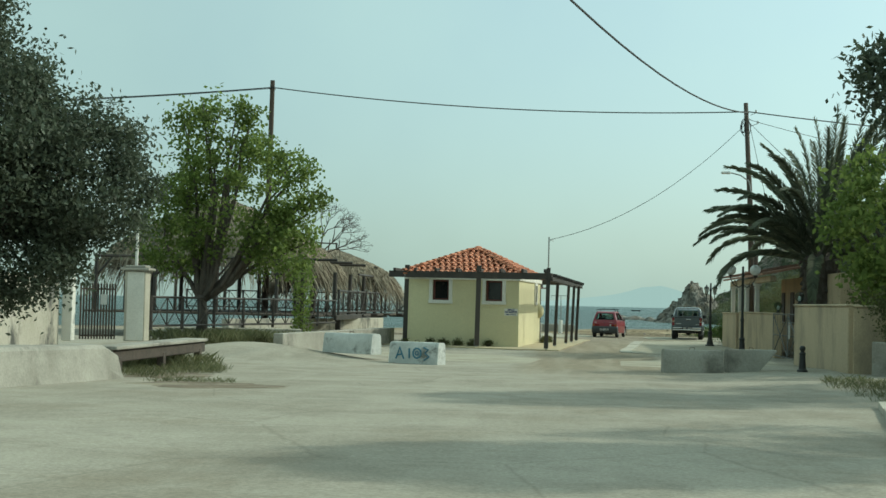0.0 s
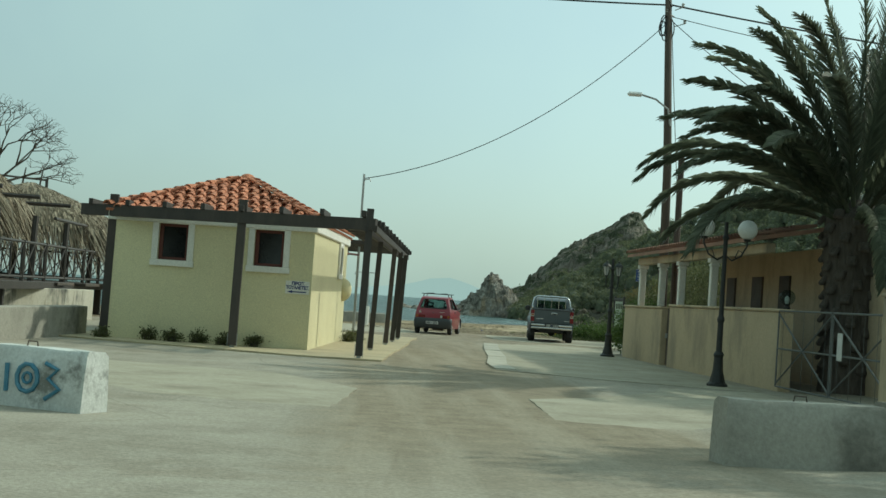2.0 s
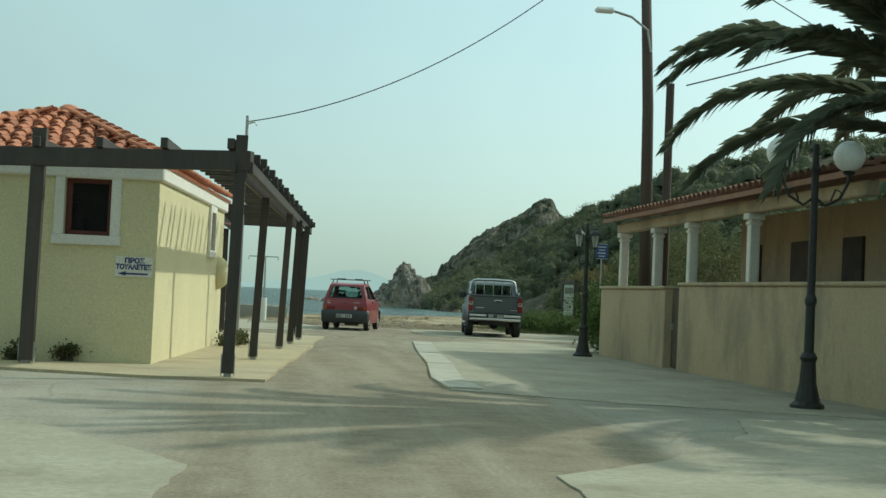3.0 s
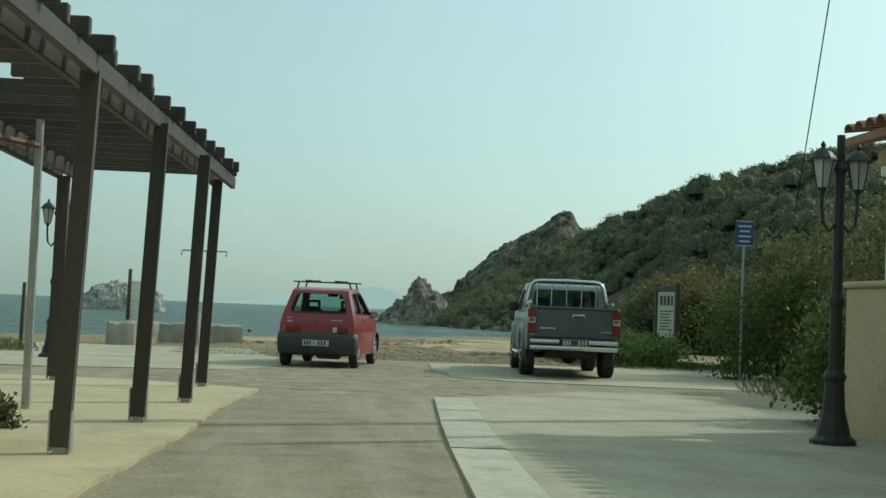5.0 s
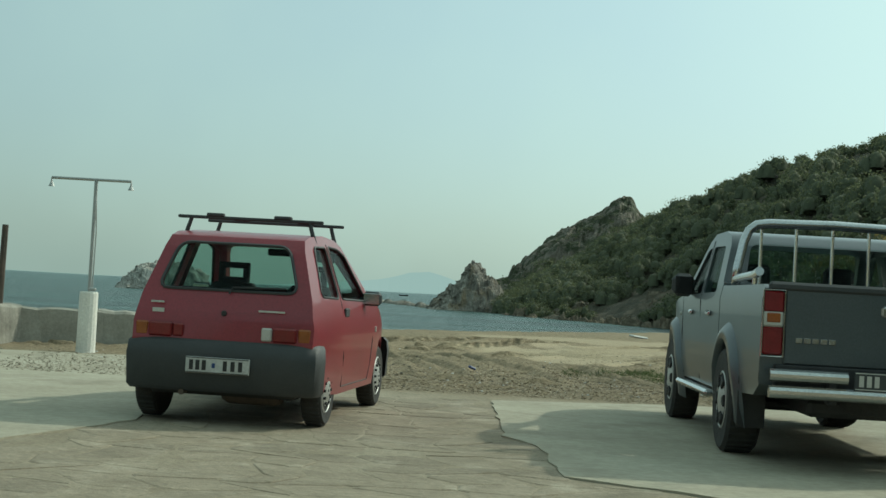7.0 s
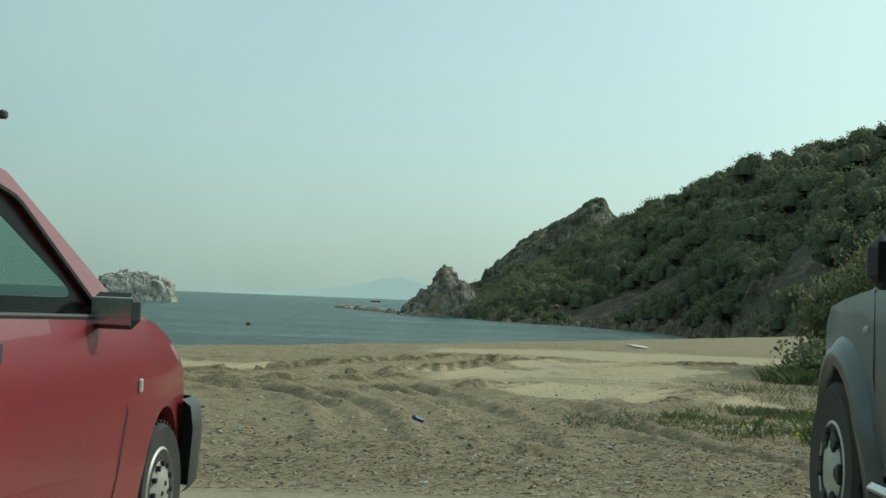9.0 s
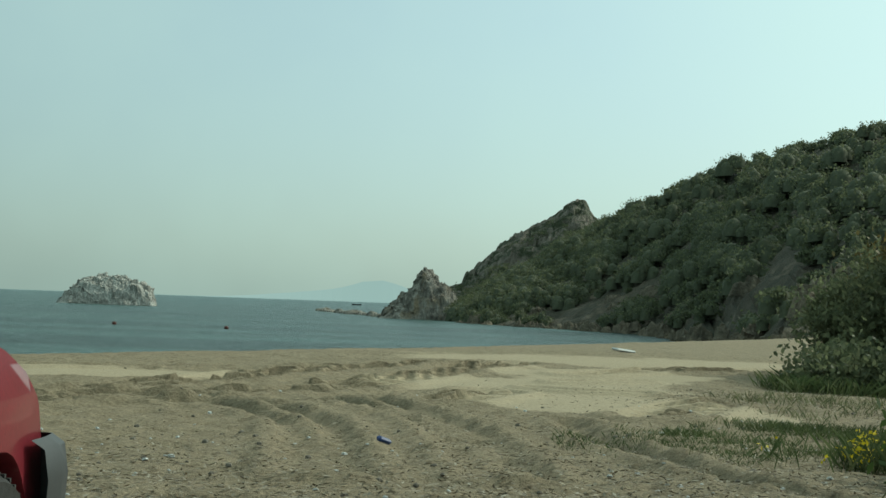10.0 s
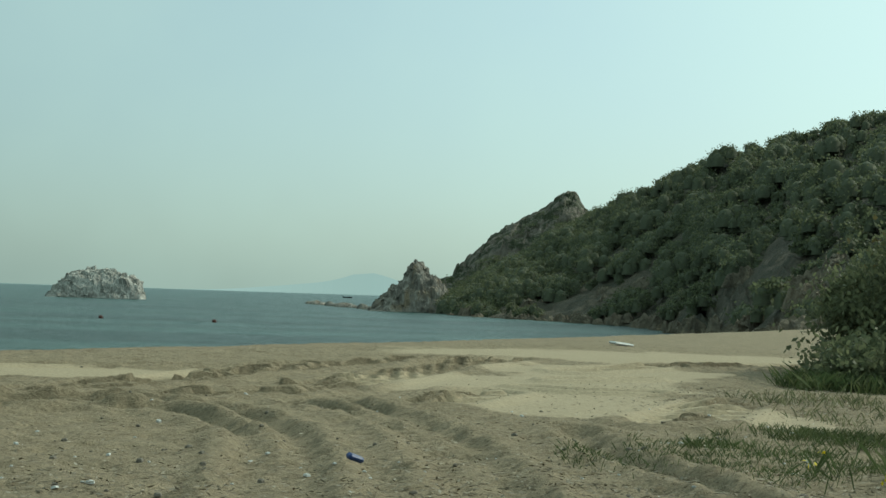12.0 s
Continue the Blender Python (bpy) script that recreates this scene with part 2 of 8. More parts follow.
PETAL = leaf_mat("yellow_petals", (0.60, 0.46, 0.02), (0.68, 0.53, 0.03), (0.7, 0.58, 0.05), trans=0.3)


# ---- mesh tools ----
class Shape:
    """Collects verts and faces of one mesh."""

    def __init__(self):
        self.v, self.f = [], []

    def add(self, verts, faces, m=None):
        k = len(self.v)
        if m is not None:
            verts = [m @ Vector(p) for p in verts]
        self.v.extend([tuple(p) for p in verts])
        self.f.extend([tuple(i + k for i in f) for f in faces])
        return self

    def box(self, c, s, bev=0.0, m=None):
        x, y, z = (d / 2 for d in s)
        cx, cy, cz = c
        if bev <= 0:
            vs = [(cx + i * x, cy + j * y, cz + k * z) for i in (-1, 1) for j in (-1, 1) for k in (-1, 1)]
            fs = [(0, 1, 3, 2), (4, 6, 7, 5), (0, 4, 5, 1), (2, 3, 7, 6), (0, 2, 6, 4), (1, 5, 7, 3)]
            return self.add(vs, fs, m)
        b = min(bev, x * 0.9, y * 0.9, z * 0.9)
        vs, idx = [], {}
        for i in (-1, 1):
            for j in (-1, 1):
                for k in (-1, 1):
                    for a in range(3):
                        d = [x - b, y - b, z - b]
                        d[a] += b
                        idx[i, j, k, a] = len(vs)
                        vs.append((cx + i * d[0], cy + j * d[1], cz + k * d[2]))
        fs = []
        sg = (-1, 1)
        for i in sg:
            q = [idx[i, j, k, 0] for j, k in ((-1, -1), (1, -1), (1, 1), (-1, 1))]
            fs.append(q if i > 0 else q[::-1])
            q = [idx[j, i, k, 1] for j, k in ((-1, -1), (1, -1), (1, 1), (-1, 1))]
            fs.append(q[::-1] if i > 0 else q)
            q = [idx[j, k, i, 2] for j, k in ((-1, -1), (1, -1), (1, 1), (-1, 1))]
            fs.append(q if i > 0 else q[::-1])
        for i in sg:
            for j in sg:
                q = [idx[i, j, -1, 0], idx[i, j, -1, 1], idx[i, j, 1, 1], idx[i, j, 1, 0]]
                fs.append(q if i * j > 0 else q[::-1])
                q = [idx[i, -1, j, 0], idx[i, 1, j, 0], idx[i, 1, j, 2], idx[i, -1, j, 2]]
                fs.append(q if i * j > 0 else q[::-1])
                q = [idx[-1, i, j, 1], idx[-1, i, j, 2], idx[1, i, j, 2], idx[1, i, j, 1]]
                fs.append(q if i * j > 0 else q[::-1])
                for k in sg:
                    q = [idx[i, j, k, 0], idx[i, j, k, 1], idx[i, j, k, 2]]
                    fs.append(q if i * j * k > 0 else q[::-1])
        return self.add(vs, fs, m)

    def tube(self, pts, radii, n=8, caps=True):
        pts = [Vector(p) for p in pts]
        if isinstance(radii, (int, float)):
            radii = [radii] * len(pts)
        k = len(self.v)
        u = None
        for i, p in enumerate(pts):
            d = (pts[min(i + 1, len(pts) - 1)] - pts[max(i - 1, 0)]).normalized()
            if u is None:
                u = d.cross(Vector((0.3, 0.2, 1) if abs(d.z) < 0.9 else (1, 0.1, 0))).normalized()
            u = (u - d * u.dot(d)).normalized()
            w = d.cross(u)
            for a in range(n):
                t = 2 * math.pi * a / n
                self.v.append(tuple(p + (u * math.cos(t) + w * math.sin(t)) * radii[i]))
        for i in range(len(pts) - 1):
            for a in range(n):
                b = (a + 1) % n
                self.f.append((k + i * n + a, k + i * n + b, k + (i + 1) * n + b, k + (i + 1) * n + a))
        if caps:
            self.f.append(tuple(k + a for a in range(n))[::-1])
            e = k + (len(pts) - 1) * n
            self.f.append(tuple(e + a for a in range(n)))
        return self

    def lathe(self, prof, n=16, m=None):
        """prof: (radius, height) from bottom to top round the z axis."""
        vs, fs = [], []
        for r, z in prof:
            for a in range(n):
                t = 2 * math.pi * a / n
                vs.append((r * math.cos(t), r * math.sin(t), z))
        for i in range(len(prof) - 1):
            for a in range(n):
                b = (a + 1) % n
                fs.append((i * n + a, i * n + b, (i + 1) * n + b, (i + 1) * n + a))
        fs.append(tuple(range(n))[::-1])
        fs.append(tuple((len(prof) - 1) * n + a for a in range(n)))
        return self.add(vs, fs, m)

    def ball(self, c, r, n=16, squash=1.0):
        prof = [(max(0.001, math.sin(math.pi * i / n) * r), -math.cos(math.pi * i / n) * r * squash) for i in range(n + 1)]
        return self.lathe(prof, n * 2 if n < 9 else 24, Matrix.Translation(c))

    def slab(self, poly, z0, z1, m=None):
        """A polygon (counter-clockwise, x and y) from z0 up to z1."""
        n = len(poly)
        vs = [(x, y, z0) for x, y in poly] + [(x, y, z1) for x, y in poly]
        fs = [tuple(range(n))[::-1], tuple(range(n, 2 * n))]
        fs += [(i, (i + 1) % n, n + (i + 1) % n, n + i) for i in range(n)]
        return self.add(vs, fs, m)

    def mesh(self, name, material, smooth=False):
        me = bpy.data.meshes.new(name)
        me.from_pydata(self.v, [], self.f)
        for one in material if isinstance(material, (list, tuple)) else [material]:
            me.materials.append(one)
        if smooth:
            me.shade_smooth()
        me.update()
        return me

    def obj(self, name, material, parent=None, label="", smooth=False, angle=None):
        me = self.mesh(name, material, smooth or angle is not None)
        if angle is not None:
            me.set_sharp_from_angle(angle=radians(angle))
        ob = new(name, me)
        if parent is not None:
            ob.parent = parent
        if label:
            ob["label"] = label
        return ob


def thing(name, label, category, at=(0, 0, 0), yaw=0.0, group="", kind=""):
    ob = new(name)
    ob.matrix_basis = pose(*at, 0, 0, yaw)
    return tagged(ob, label, category, group, kind)


def ngrid(n, lo, hi):
    return list(np.linspace(lo, hi, n))


def smooth01(t):
    t = min(1.0, max(0.0, t))
    return t * t * (3 - 2 * t)


def fbm(x, y, z=0.0, octaves=4):
    return noise.fractal(Vector((x, y, z)), 0.9, 2.0, octaves)


def words(body, size, at, material, parent, name="lettering", turn=(90, 0, 0), wide=1.0, thick=0.002, align="CENTER", bold=0.0):
    cu = bpy.data.curves.new(name, "FONT")
    cu.body, cu.size, cu.align_x, cu.extrude = body, size, align, thick
    cu.offset = bold
    tmp = new(name + "_curve", cu)
    bpy.context.view_layer.update()
    me = bpy.data.meshes.new_from_object(tmp.evaluated_get(bpy.context.evaluated_depsgraph_get()))
    bpy.data.objects.remove(tmp)
    bpy.data.curves.remove(cu)
    me.materials.clear()
    me.materials.append(material)
    me.name = name
    ob = new(name, me)
    ob.matrix_basis = pose(*at, *turn) @ Matrix.Diagonal((wide, 1, 1, 1))
    ob.parent = parent
    return ob


# ---- ground, sea, distance ----
SEA = -2.2
SHORE = [(-200, 66), (-60, 68), (-30, 76), (-17, 84), (-10, 93), (-5, 101.7), (0.9, 110.1), (5.7, 117.6), (12.5, 128.4), (24, 148), (38, 174), (52, 205)]


def shore_dist(x, y):
    """Distance to the waterline, positive on land."""
    best, side = 1e9, 1
    for (ax, ay), (bx, by) in zip(SHORE, SHORE[1:]):
        dx, dy = bx - ax, by - ay
        t = min(1, max(0, ((x - ax) * dx + (y - ay) * dy) / (dx * dx + dy * dy)))
        qx, qy = ax + t * dx, ay + t * dy
        d = math.hypot(x - qx, y - qy)
        if d < best - 1e-6:
            best, side = d, (1 if dx * (y - ay) - dy * (x - ax) < 0 else -1)
    return best * side


def sand_edge(x):
    return 77.9 + (82.0 - 77.9) * smooth01((8.6 - x) / 2.6) + 0.15 * fbm(x * 1.3, 2.0)


# tracks pressed into the sand: smooth ruts, lugged tyre prints and thin scored lines
RUTS = [
    [(9.75, 79.9), (9.72, 82.14), (9.66, 83.34), (9.33, 84.48), (8.99, 84.94), (7.6, 84.9)],
    [(9.97, 79.9), (9.97, 82.5), (9.90, 83.6), (9.63, 84.66), (9.30, 85.26), (7.6, 85.7)],
    [(10.75, 79.9), (10.79, 81.93), (10.78, 82.88), (10.7, 83.91), (10.44, 85.32), (9.98, 85.93)],
    [(10.97, 79.9), (11.03, 82.11), (11.0, 83.18), (10.9, 84.24), (10.67, 85.4), (10.38, 86.27)],
    [(12.6, 78.8), (12.2, 80.3), (11.9, 82.2), (11.95, 84.0)],
]
TREADS = [
    [(4.5, 82.8), (7.73, 84.94), (8.51, 85.58), (8.94, 86.19), (9.58, 86.79), (10.23, 87.85), (11.03, 89.92), (12.01, 92.82), (13.37, 95.81)],
    [(4.5, 84.2), (7.54, 85.97), (8.1, 86.92), (8.72, 88.39), (9.26, 89.78), (10.06, 91.42), (11.01, 92.97), (12.26, 95.07)],
    [(11.18, 86.31), (11.46, 86.96), (11.85, 87.87)],
    [(12.83, 84.61), (13.22, 85.28), (14.02, 86.92)],
    [(13.7, 92.6), (15.2, 94.2), (18.0, 96.0)],
]
SCORES = [
    [(13.03, 90.36), (13.57, 90.51), (14.23, 90.94)],
    [(12.46, 89.0), (12.86, 88.63), (13.26, 88.54), (13.69, 88.54)],
    [(5.0, 89.3), (7.91, 90.81), (10.06, 91.69)],
]
# stretches of sand that lie smooth and pale
SMOOTH = [(12.5, 86.3, 1.2, 1.3), (12.5, 89.3, 1.7, 1.9), (14.0, 92.6, 1.5, 2.0), (7.6, 89.4, 1.6, 0.9), (15.8, 98.5, 4.0, 2.5), (13.8, 85.4, 0.6, 0.8)]


def along(x, y, line):
    """Distance from a polyline, signed by its side, and the way gone along it."""
    best, run, at, side = 1e9, 0.0, 0.0, 1
    for (ax, ay), (bx, by) in zip(line, line[1:]):
        dx, dy = bx - ax, by - ay
        ln = math.hypot(dx, dy)
        t = min(1.0, max(0.0, ((x - ax) * dx + (y - ay) * dy) / (ln * ln)))
        d = math.hypot(x - ax - t * dx, y - ay - t * dy)
        if d < best:
            best, at, side = d, run + t * ln, (1 if dx * (y - ay) - dy * (x - ax) > 0 else -1)
        run += ln
    return best, at, side


def near_line(x, y, line, reach):
    return min(p[0] for p in line) - reach < x < max(p[0] for p in line) + reach and min(p[1] for p in line) - reach < y < max(p[1] for p in line) + reach


def calm(x, y):
    """1 where the sand lies smooth, 0 where it is trodden up."""
    k = 0.0
    for cx, cy, rx, ry in SMOOTH:
        r = math.hypot((x - cx) / rx, (y - cy) / ry)
        if r > 1.6:
            continue
        r += 0.35 * fbm(x * 0.9, y * 0.9, 5.0, 3)
        k = max(k, smooth01((1.15 - r) / 0.2))
    return k


def ground_z(x, y):
    z = 0.44 * (1 - smooth01(y / 42.0)) if y < 42 else 0.0
    d = shore_dist(x, y)
    w = 9 + 5 * smooth01((y - 80) / 12)
    if d < 0:
        z = SEA + max(-3.0, d * 0.12)
    elif d < w:
        f = d / w
        z = z * f + SEA * (1 - f) ** 1.5
    over = y - sand_edge(x)
    if over > 0 and d > 0:
        k = smooth01(over / 1.2)
        rough = 1 - 0.85 * calm(x, y)
        z += k * (0.03 + 0.022 * fbm(x * 0.35, y * 0.35) + rough * (0.016 * fbm(x * 1.3, y * 1.3, 4.0) + 0.05 * (0.28 - abs(fbm(x * 2.6, y * 2.6, 8.0, 4))) + 0.020 * (0.3 - abs(fbm(x * 6.5, y * 6.5, 1.0, 3)))))
        if y < 100:
            for line in RUTS:
                if near_line(x, y, line, 0.6):
                    q, s, side = along(x, y, line)
                    if q < 0.6:
                        q = q / (0.12 + 0.02 * fbm(s * 1.5, line[0][0]))
                        z += k * (-0.065 * math.exp(-q * q) + 0.042 * math.exp(-((q - 1.8) ** 2) * 1.2) * (1 + 0.5 * fbm(s * 3.0, side * 3.0)))
            for line in TREADS:
                if near_line(x, y, line, 0.7):
                    q, s, side = along(x, y, line)
                    if q < 0.7:
                        band = math.exp(-(q / 0.3) ** 4)
                        lug = (smooth01(0.5 + 1.6 * math.sin((s + side * q * 0.9) * 21.0)) - 0.4) * (0.8 + 0.9 * fbm(s * 1.1, side * 2.0, line[0][1]))
                        z += k * (band * (0.17 * lug - 0.04) + 0.045 * math.exp(-((q - 0.46) / 0.12) ** 2))
            for line in SCORES:
                if near_line(x, y, line, 0.5):
                    q, s, side = along(x, y, line)
                    z += k * (-0.05 * math.exp(-(q / 0.09) ** 2) + 0.045 * math.exp(-((q - 0.22) / 0.1) ** 2))
    elif d > 0:
        z += (0.012 if y < 30 else 0.003) * fbm(x * 0.5, y * 0.5)
    # the verge rises a little towards the villa's corner
    z += 0.1 * smooth01((x - 9) / 3) * (1 - smooth01((y - 36) / 6)) * smooth01((y - 20) / 8)
    # drifted sand heap beside the low walls
    h = math.exp(-(((x + 2.6) / 2.3) ** 2 + ((y - 37.5) / 2.6) ** 2))
    z += 0.42 * h
    return z


def build_ground():
    xs = sorted(set([round(v, 3) for v in ngrid(9, -1500, -80) + ngrid(20, -80, -20) + ngrid(50, -20, 2) + ngrid(20, 2, 4.5) + ngrid(270, 4.5, 16) + ngrid(36, 16, 18.5) + ngrid(34, 18.5, 24) + ngrid(30, 24, 60) + ngrid(12, 60, 1500)]))
    ys = sorted(set([round(v, 3) for v in ngrid(6, -1500, -60) + ngrid(20, -60, -5) + ngrid(100, -5, 76) + ngrid(10, 76, 77.4) + ngrid(265, 77.4, 89) + ngrid(180, 89, 104) + ngrid(85, 104, 180) + ngrid(8, 180, 260)]))
    nx = len(xs)
    sh = Shape()
    sh.v = [(x, y, ground_z(x, y)) for y in ys for x in xs]
    sh.f = [(j * nx + i, j * nx + i + 1, (j + 1) * nx + i + 1, (j + 1) * nx + i) for j in range(len(ys) - 1) for i in range(nx - 1)]
    m = bpy.data.materials.new("dusty_road_and_sand")
    m.use_nodes = True
    nt = m.node_tree
    p = nt.nodes["Principled BSDF"]
    geo = nt.nodes.new("ShaderNodeNewGeometry")
    pos = geo.outputs["Position"]
    big = noise_node(nt, 0.35, 5, 0.65, pos)
    mid = noise_node(nt, 2.2, 5, 0.7, pos)
    fine = noise_node(nt, 26, 4, 0.75, pos)
    grit = noise_node(nt, 90, 2, 0.6, pos)
    # worn concrete and dust of the road
    road = mix_node(nt, ramp_node(nt, big.outputs[0], [(0.42, grey(0)), (0.60, grey(1))]).outputs[0], (0.375, 0.345, 0.283), (0.30, 0.272, 0.218))
    road = mix_node(nt, ramp_node(nt, mid.outputs[0], [(0.5, grey(0)), (0.75, grey(0.6))]).outputs[0], road, (0.40, 0.37, 0.303))
    blot = noise_node(nt, 0.8, 6, 0.72, pos)
    road = mix_node(nt, ramp_node(nt, blot.outputs[0], [(0.50, grey(0)), (0.64, grey(0.5))]).outputs[0], road, (0.235, 0.212, 0.168))
    earth = noise_node(nt, 0.42, 6, 0.7, pos)
    road = mix_node(nt, ramp_node(nt, earth.outputs[0], [(0.52, grey(0)), (0.66, grey(0.55))]).outputs[0], road, (0.24, 0.202, 0.148))
    smear = nt.nodes.new("ShaderNodeMapping")
    smear.inputs["Scale"].default_value = (1.6, 0.12, 1.0)
    nt.links.new(pos, smear.inputs[0])
    track = noise_node(nt, 1.0, 5, 0.7, smear.outputs[0])
    road = mix_node(nt, ramp_node(nt, track.outputs[0], [(0.48, grey(0)), (0.66, grey(0.4))]).outputs[0], road, (0.40, 0.367, 0.30))
    crk = nt.nodes.new("ShaderNodeTexVoronoi")
    crk.feature = "DISTANCE_TO_EDGE"
    crk.inputs["Scale"].default_value = 0.28
    warp = mix_node(nt, 0.12, pos, noise_node(nt, 1.3, 5, 0.7, pos).outputs[1], "ADD")
    nt.links.new(warp, crk.inputs["Vector"])
    road = mix_node(nt, ramp_node(nt, crk.outputs["Distance"], [(0.001, grey(0.3)), (0.006, grey(0))]).outputs[0], road, (0.13, 0.115, 0.09))
    dirt = mix_node(nt, ramp_node(nt, mid.outputs[0], [(0.35, grey(0)), (0.7, grey(1))]).outputs[0], (0.225, 0.188, 0.135), (0.33, 0.28, 0.205))
    dirt = mix_node(nt, ramp_node(nt, track.outputs[0], [(0.46, grey(0)), (0.62, grey(0.6))]).outputs[0], dirt, (0.37, 0.325, 0.25))
    sand = mix_node(nt, ramp_node(nt, mid.outputs[0], [(0.3, grey(0)), (0.7, grey(1))]).outputs[0], (0.265, 0.212, 0.138), (0.335, 0.270, 0.180))
    clod = noise_node(nt, 9.0, 6, 0.78, pos)
    # turned-up sand is coarser; its darker colour also paints in the shade between clods
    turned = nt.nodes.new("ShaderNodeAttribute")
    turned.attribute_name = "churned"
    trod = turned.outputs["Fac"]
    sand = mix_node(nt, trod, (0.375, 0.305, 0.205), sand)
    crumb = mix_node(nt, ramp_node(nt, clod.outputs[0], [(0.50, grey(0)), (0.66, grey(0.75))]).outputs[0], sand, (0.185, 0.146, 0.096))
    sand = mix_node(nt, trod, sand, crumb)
    sep = nt.nodes.new("ShaderNodeSeparateXYZ")
    nt.links.new(pos, sep.inputs[0])

    def step(sock, a, b, wob):
        add = nt.nodes.new("ShaderNodeMath")
        add.operation = "MULTIPLY_ADD"
        nt.links.new(mid.outputs[0], add.inputs[0])
        add.inputs[1].default_value = wob
        nt.links.new(sock, add.inputs[2])
        mr = nt.nodes.new("ShaderNodeMapRange")
        mr.inputs[1].default_value, mr.inputs[2].default_value = a + wob * 0.5, b + wob * 0.5
        nt.links.new(add.outputs[0], mr.inputs[0])
        return mr.outputs[0]

    def mul(a, b):
        x = nt.nodes.new("ShaderNodeMath")
        x.operation = "MULTIPLY"
        nt.links.new(a, x.inputs[0])
        nt.links.new(b, x.inputs[1])
        return x.outputs[0]

    lane = mul(mul(step(sep.outputs[0], 4.6, 5.3, 0.8), step(sep.outputs[0], 9.2, 8.7, 0.5)), step(sep.outputs[1], 28, 36, 5.0))
    col = mix_node(nt, lane, road, dirt)
    col = mix_node(nt, step(sep.outputs[1], 66.5, 68.5, 2.0), col, dirt)
    far = step(sep.outputs[1], 77.6, 78.4, 1.5)
    col = mix_node(nt, far, col, sand)
    col = mix_node(nt, 0.7, col, ramp_node(nt, fine.outputs[0], [(0.3, grey(0.6)), (0.7, grey(1.32))]).outputs[0], "MULTIPLY")
    wet = step(sep.outputs[2], -1.2, -1.8, 0.2)
    col = mix_node(nt, wet, col, (0.16, 0.135, 0.095))
    nt.links.new(col, p.inputs["Base Color"])
    p.inputs["Roughness"].default_value = 0.95
    p.inputs["Specular IOR Level"].default_value = 0.2
    bn = nt.nodes.new("ShaderNodeBump")
    bn.inputs["Strength"].default_value, bn.inputs["Distance"].default_value = 0.35, 0.03
    nt.links.new(fine.outputs[0], bn.inputs["Height"])
    b2 = nt.nodes.new("ShaderNodeBump")
    b2.inputs["Strength"].default_value, b2.inputs["Distance"].default_value = 0.4, 0.008
    nt.links.new(grit.outputs[0], b2.inputs["Height"])
    b3 = nt.nodes.new("ShaderNodeBump")
    b3.inputs["Distance"].default_value = 0.05
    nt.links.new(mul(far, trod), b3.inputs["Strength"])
    nt.links.new(clod.outputs[0], b3.inputs["Height"])
    nt.links.new(bn.outputs[0], b3.inputs["Normal"])
    nt.links.new(b3.outputs[0], b2.inputs["Normal"])
    nt.links.new(b2.outputs[0], p.inputs["Normal"])
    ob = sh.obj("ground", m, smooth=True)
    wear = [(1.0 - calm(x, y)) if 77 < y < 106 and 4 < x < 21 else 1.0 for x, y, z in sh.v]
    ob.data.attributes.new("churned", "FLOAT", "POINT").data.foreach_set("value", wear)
    tagged(ob, "dusty pale road running into trampled beach sand", "ground", kind="structure")


def build_sea():
    m = bpy.data.materials.new("sea_water")
    m.use_nodes = True
    nt = m.node_tree
    p = nt.nodes["Principled BSDF"]
    geo = nt.nodes.new("ShaderNodeNewGeometry")
    mp = nt.nodes.new("ShaderNodeMapping")
    mp.inputs["Scale"].default_value = (0.35, 1.0, 1.0)
    nt.links.new(geo.outputs["Position"], mp.inputs[0])
    n1 = noise_node(nt, 0.8, 6, 0.7, mp.outputs[0])
    m2 = nt.nodes.new("ShaderNodeMapping")
    m2.inputs["Scale"].default_value = (0.012, 0.09, 1.0)
    nt.links.new(geo.outputs["Position"], m2.inputs[0])
    n2 = noise_node(nt, 1.0, 5, 0.65, m2.outputs[0])
    col = mix_node(nt, ramp_node(nt, n2.outputs[0], [(0.40, grey(0)), (0.60, grey(1))]).outputs[0], (0.016, 0.046, 0.042), (0.062, 0.128, 0.114))
    # light and dark of the ripples, put into the colour by the bump noise
    col = mix_node(nt, 0.8, col, ramp_node(nt, n1.outputs[0], [(0.38, grey(0.55)), (0.62, grey(1.35))]).outputs[0], "MULTIPLY")
    nt.links.new(col, p.inputs["Base Color"])
    p.inputs["Roughness"].default_value = 0.3
    p.inputs["Specular IOR Level"].default_value = 0.3
    p.inputs["IOR"].default_value = 1.33
    bn = nt.nodes.new("ShaderNodeBump")
    bn.inputs["Strength"].default_value, bn.inputs["Distance"].default_value = 1.0, 1.3
    nt.links.new(n1.outputs[0], bn.inputs["Height"])
    nt.links.new(bn.outputs[0], p.inputs["Normal"])
    sh = Shape()
    sh.add([(-4500, 50, SEA), (4500, 50, SEA), (4500, 4700, SEA), (-4500, 4700, SEA)], [(0, 1, 2, 3)])
    tagged(sh.obj("water", m), "calm green-blue sea with small ripples", "sea", kind="structure")


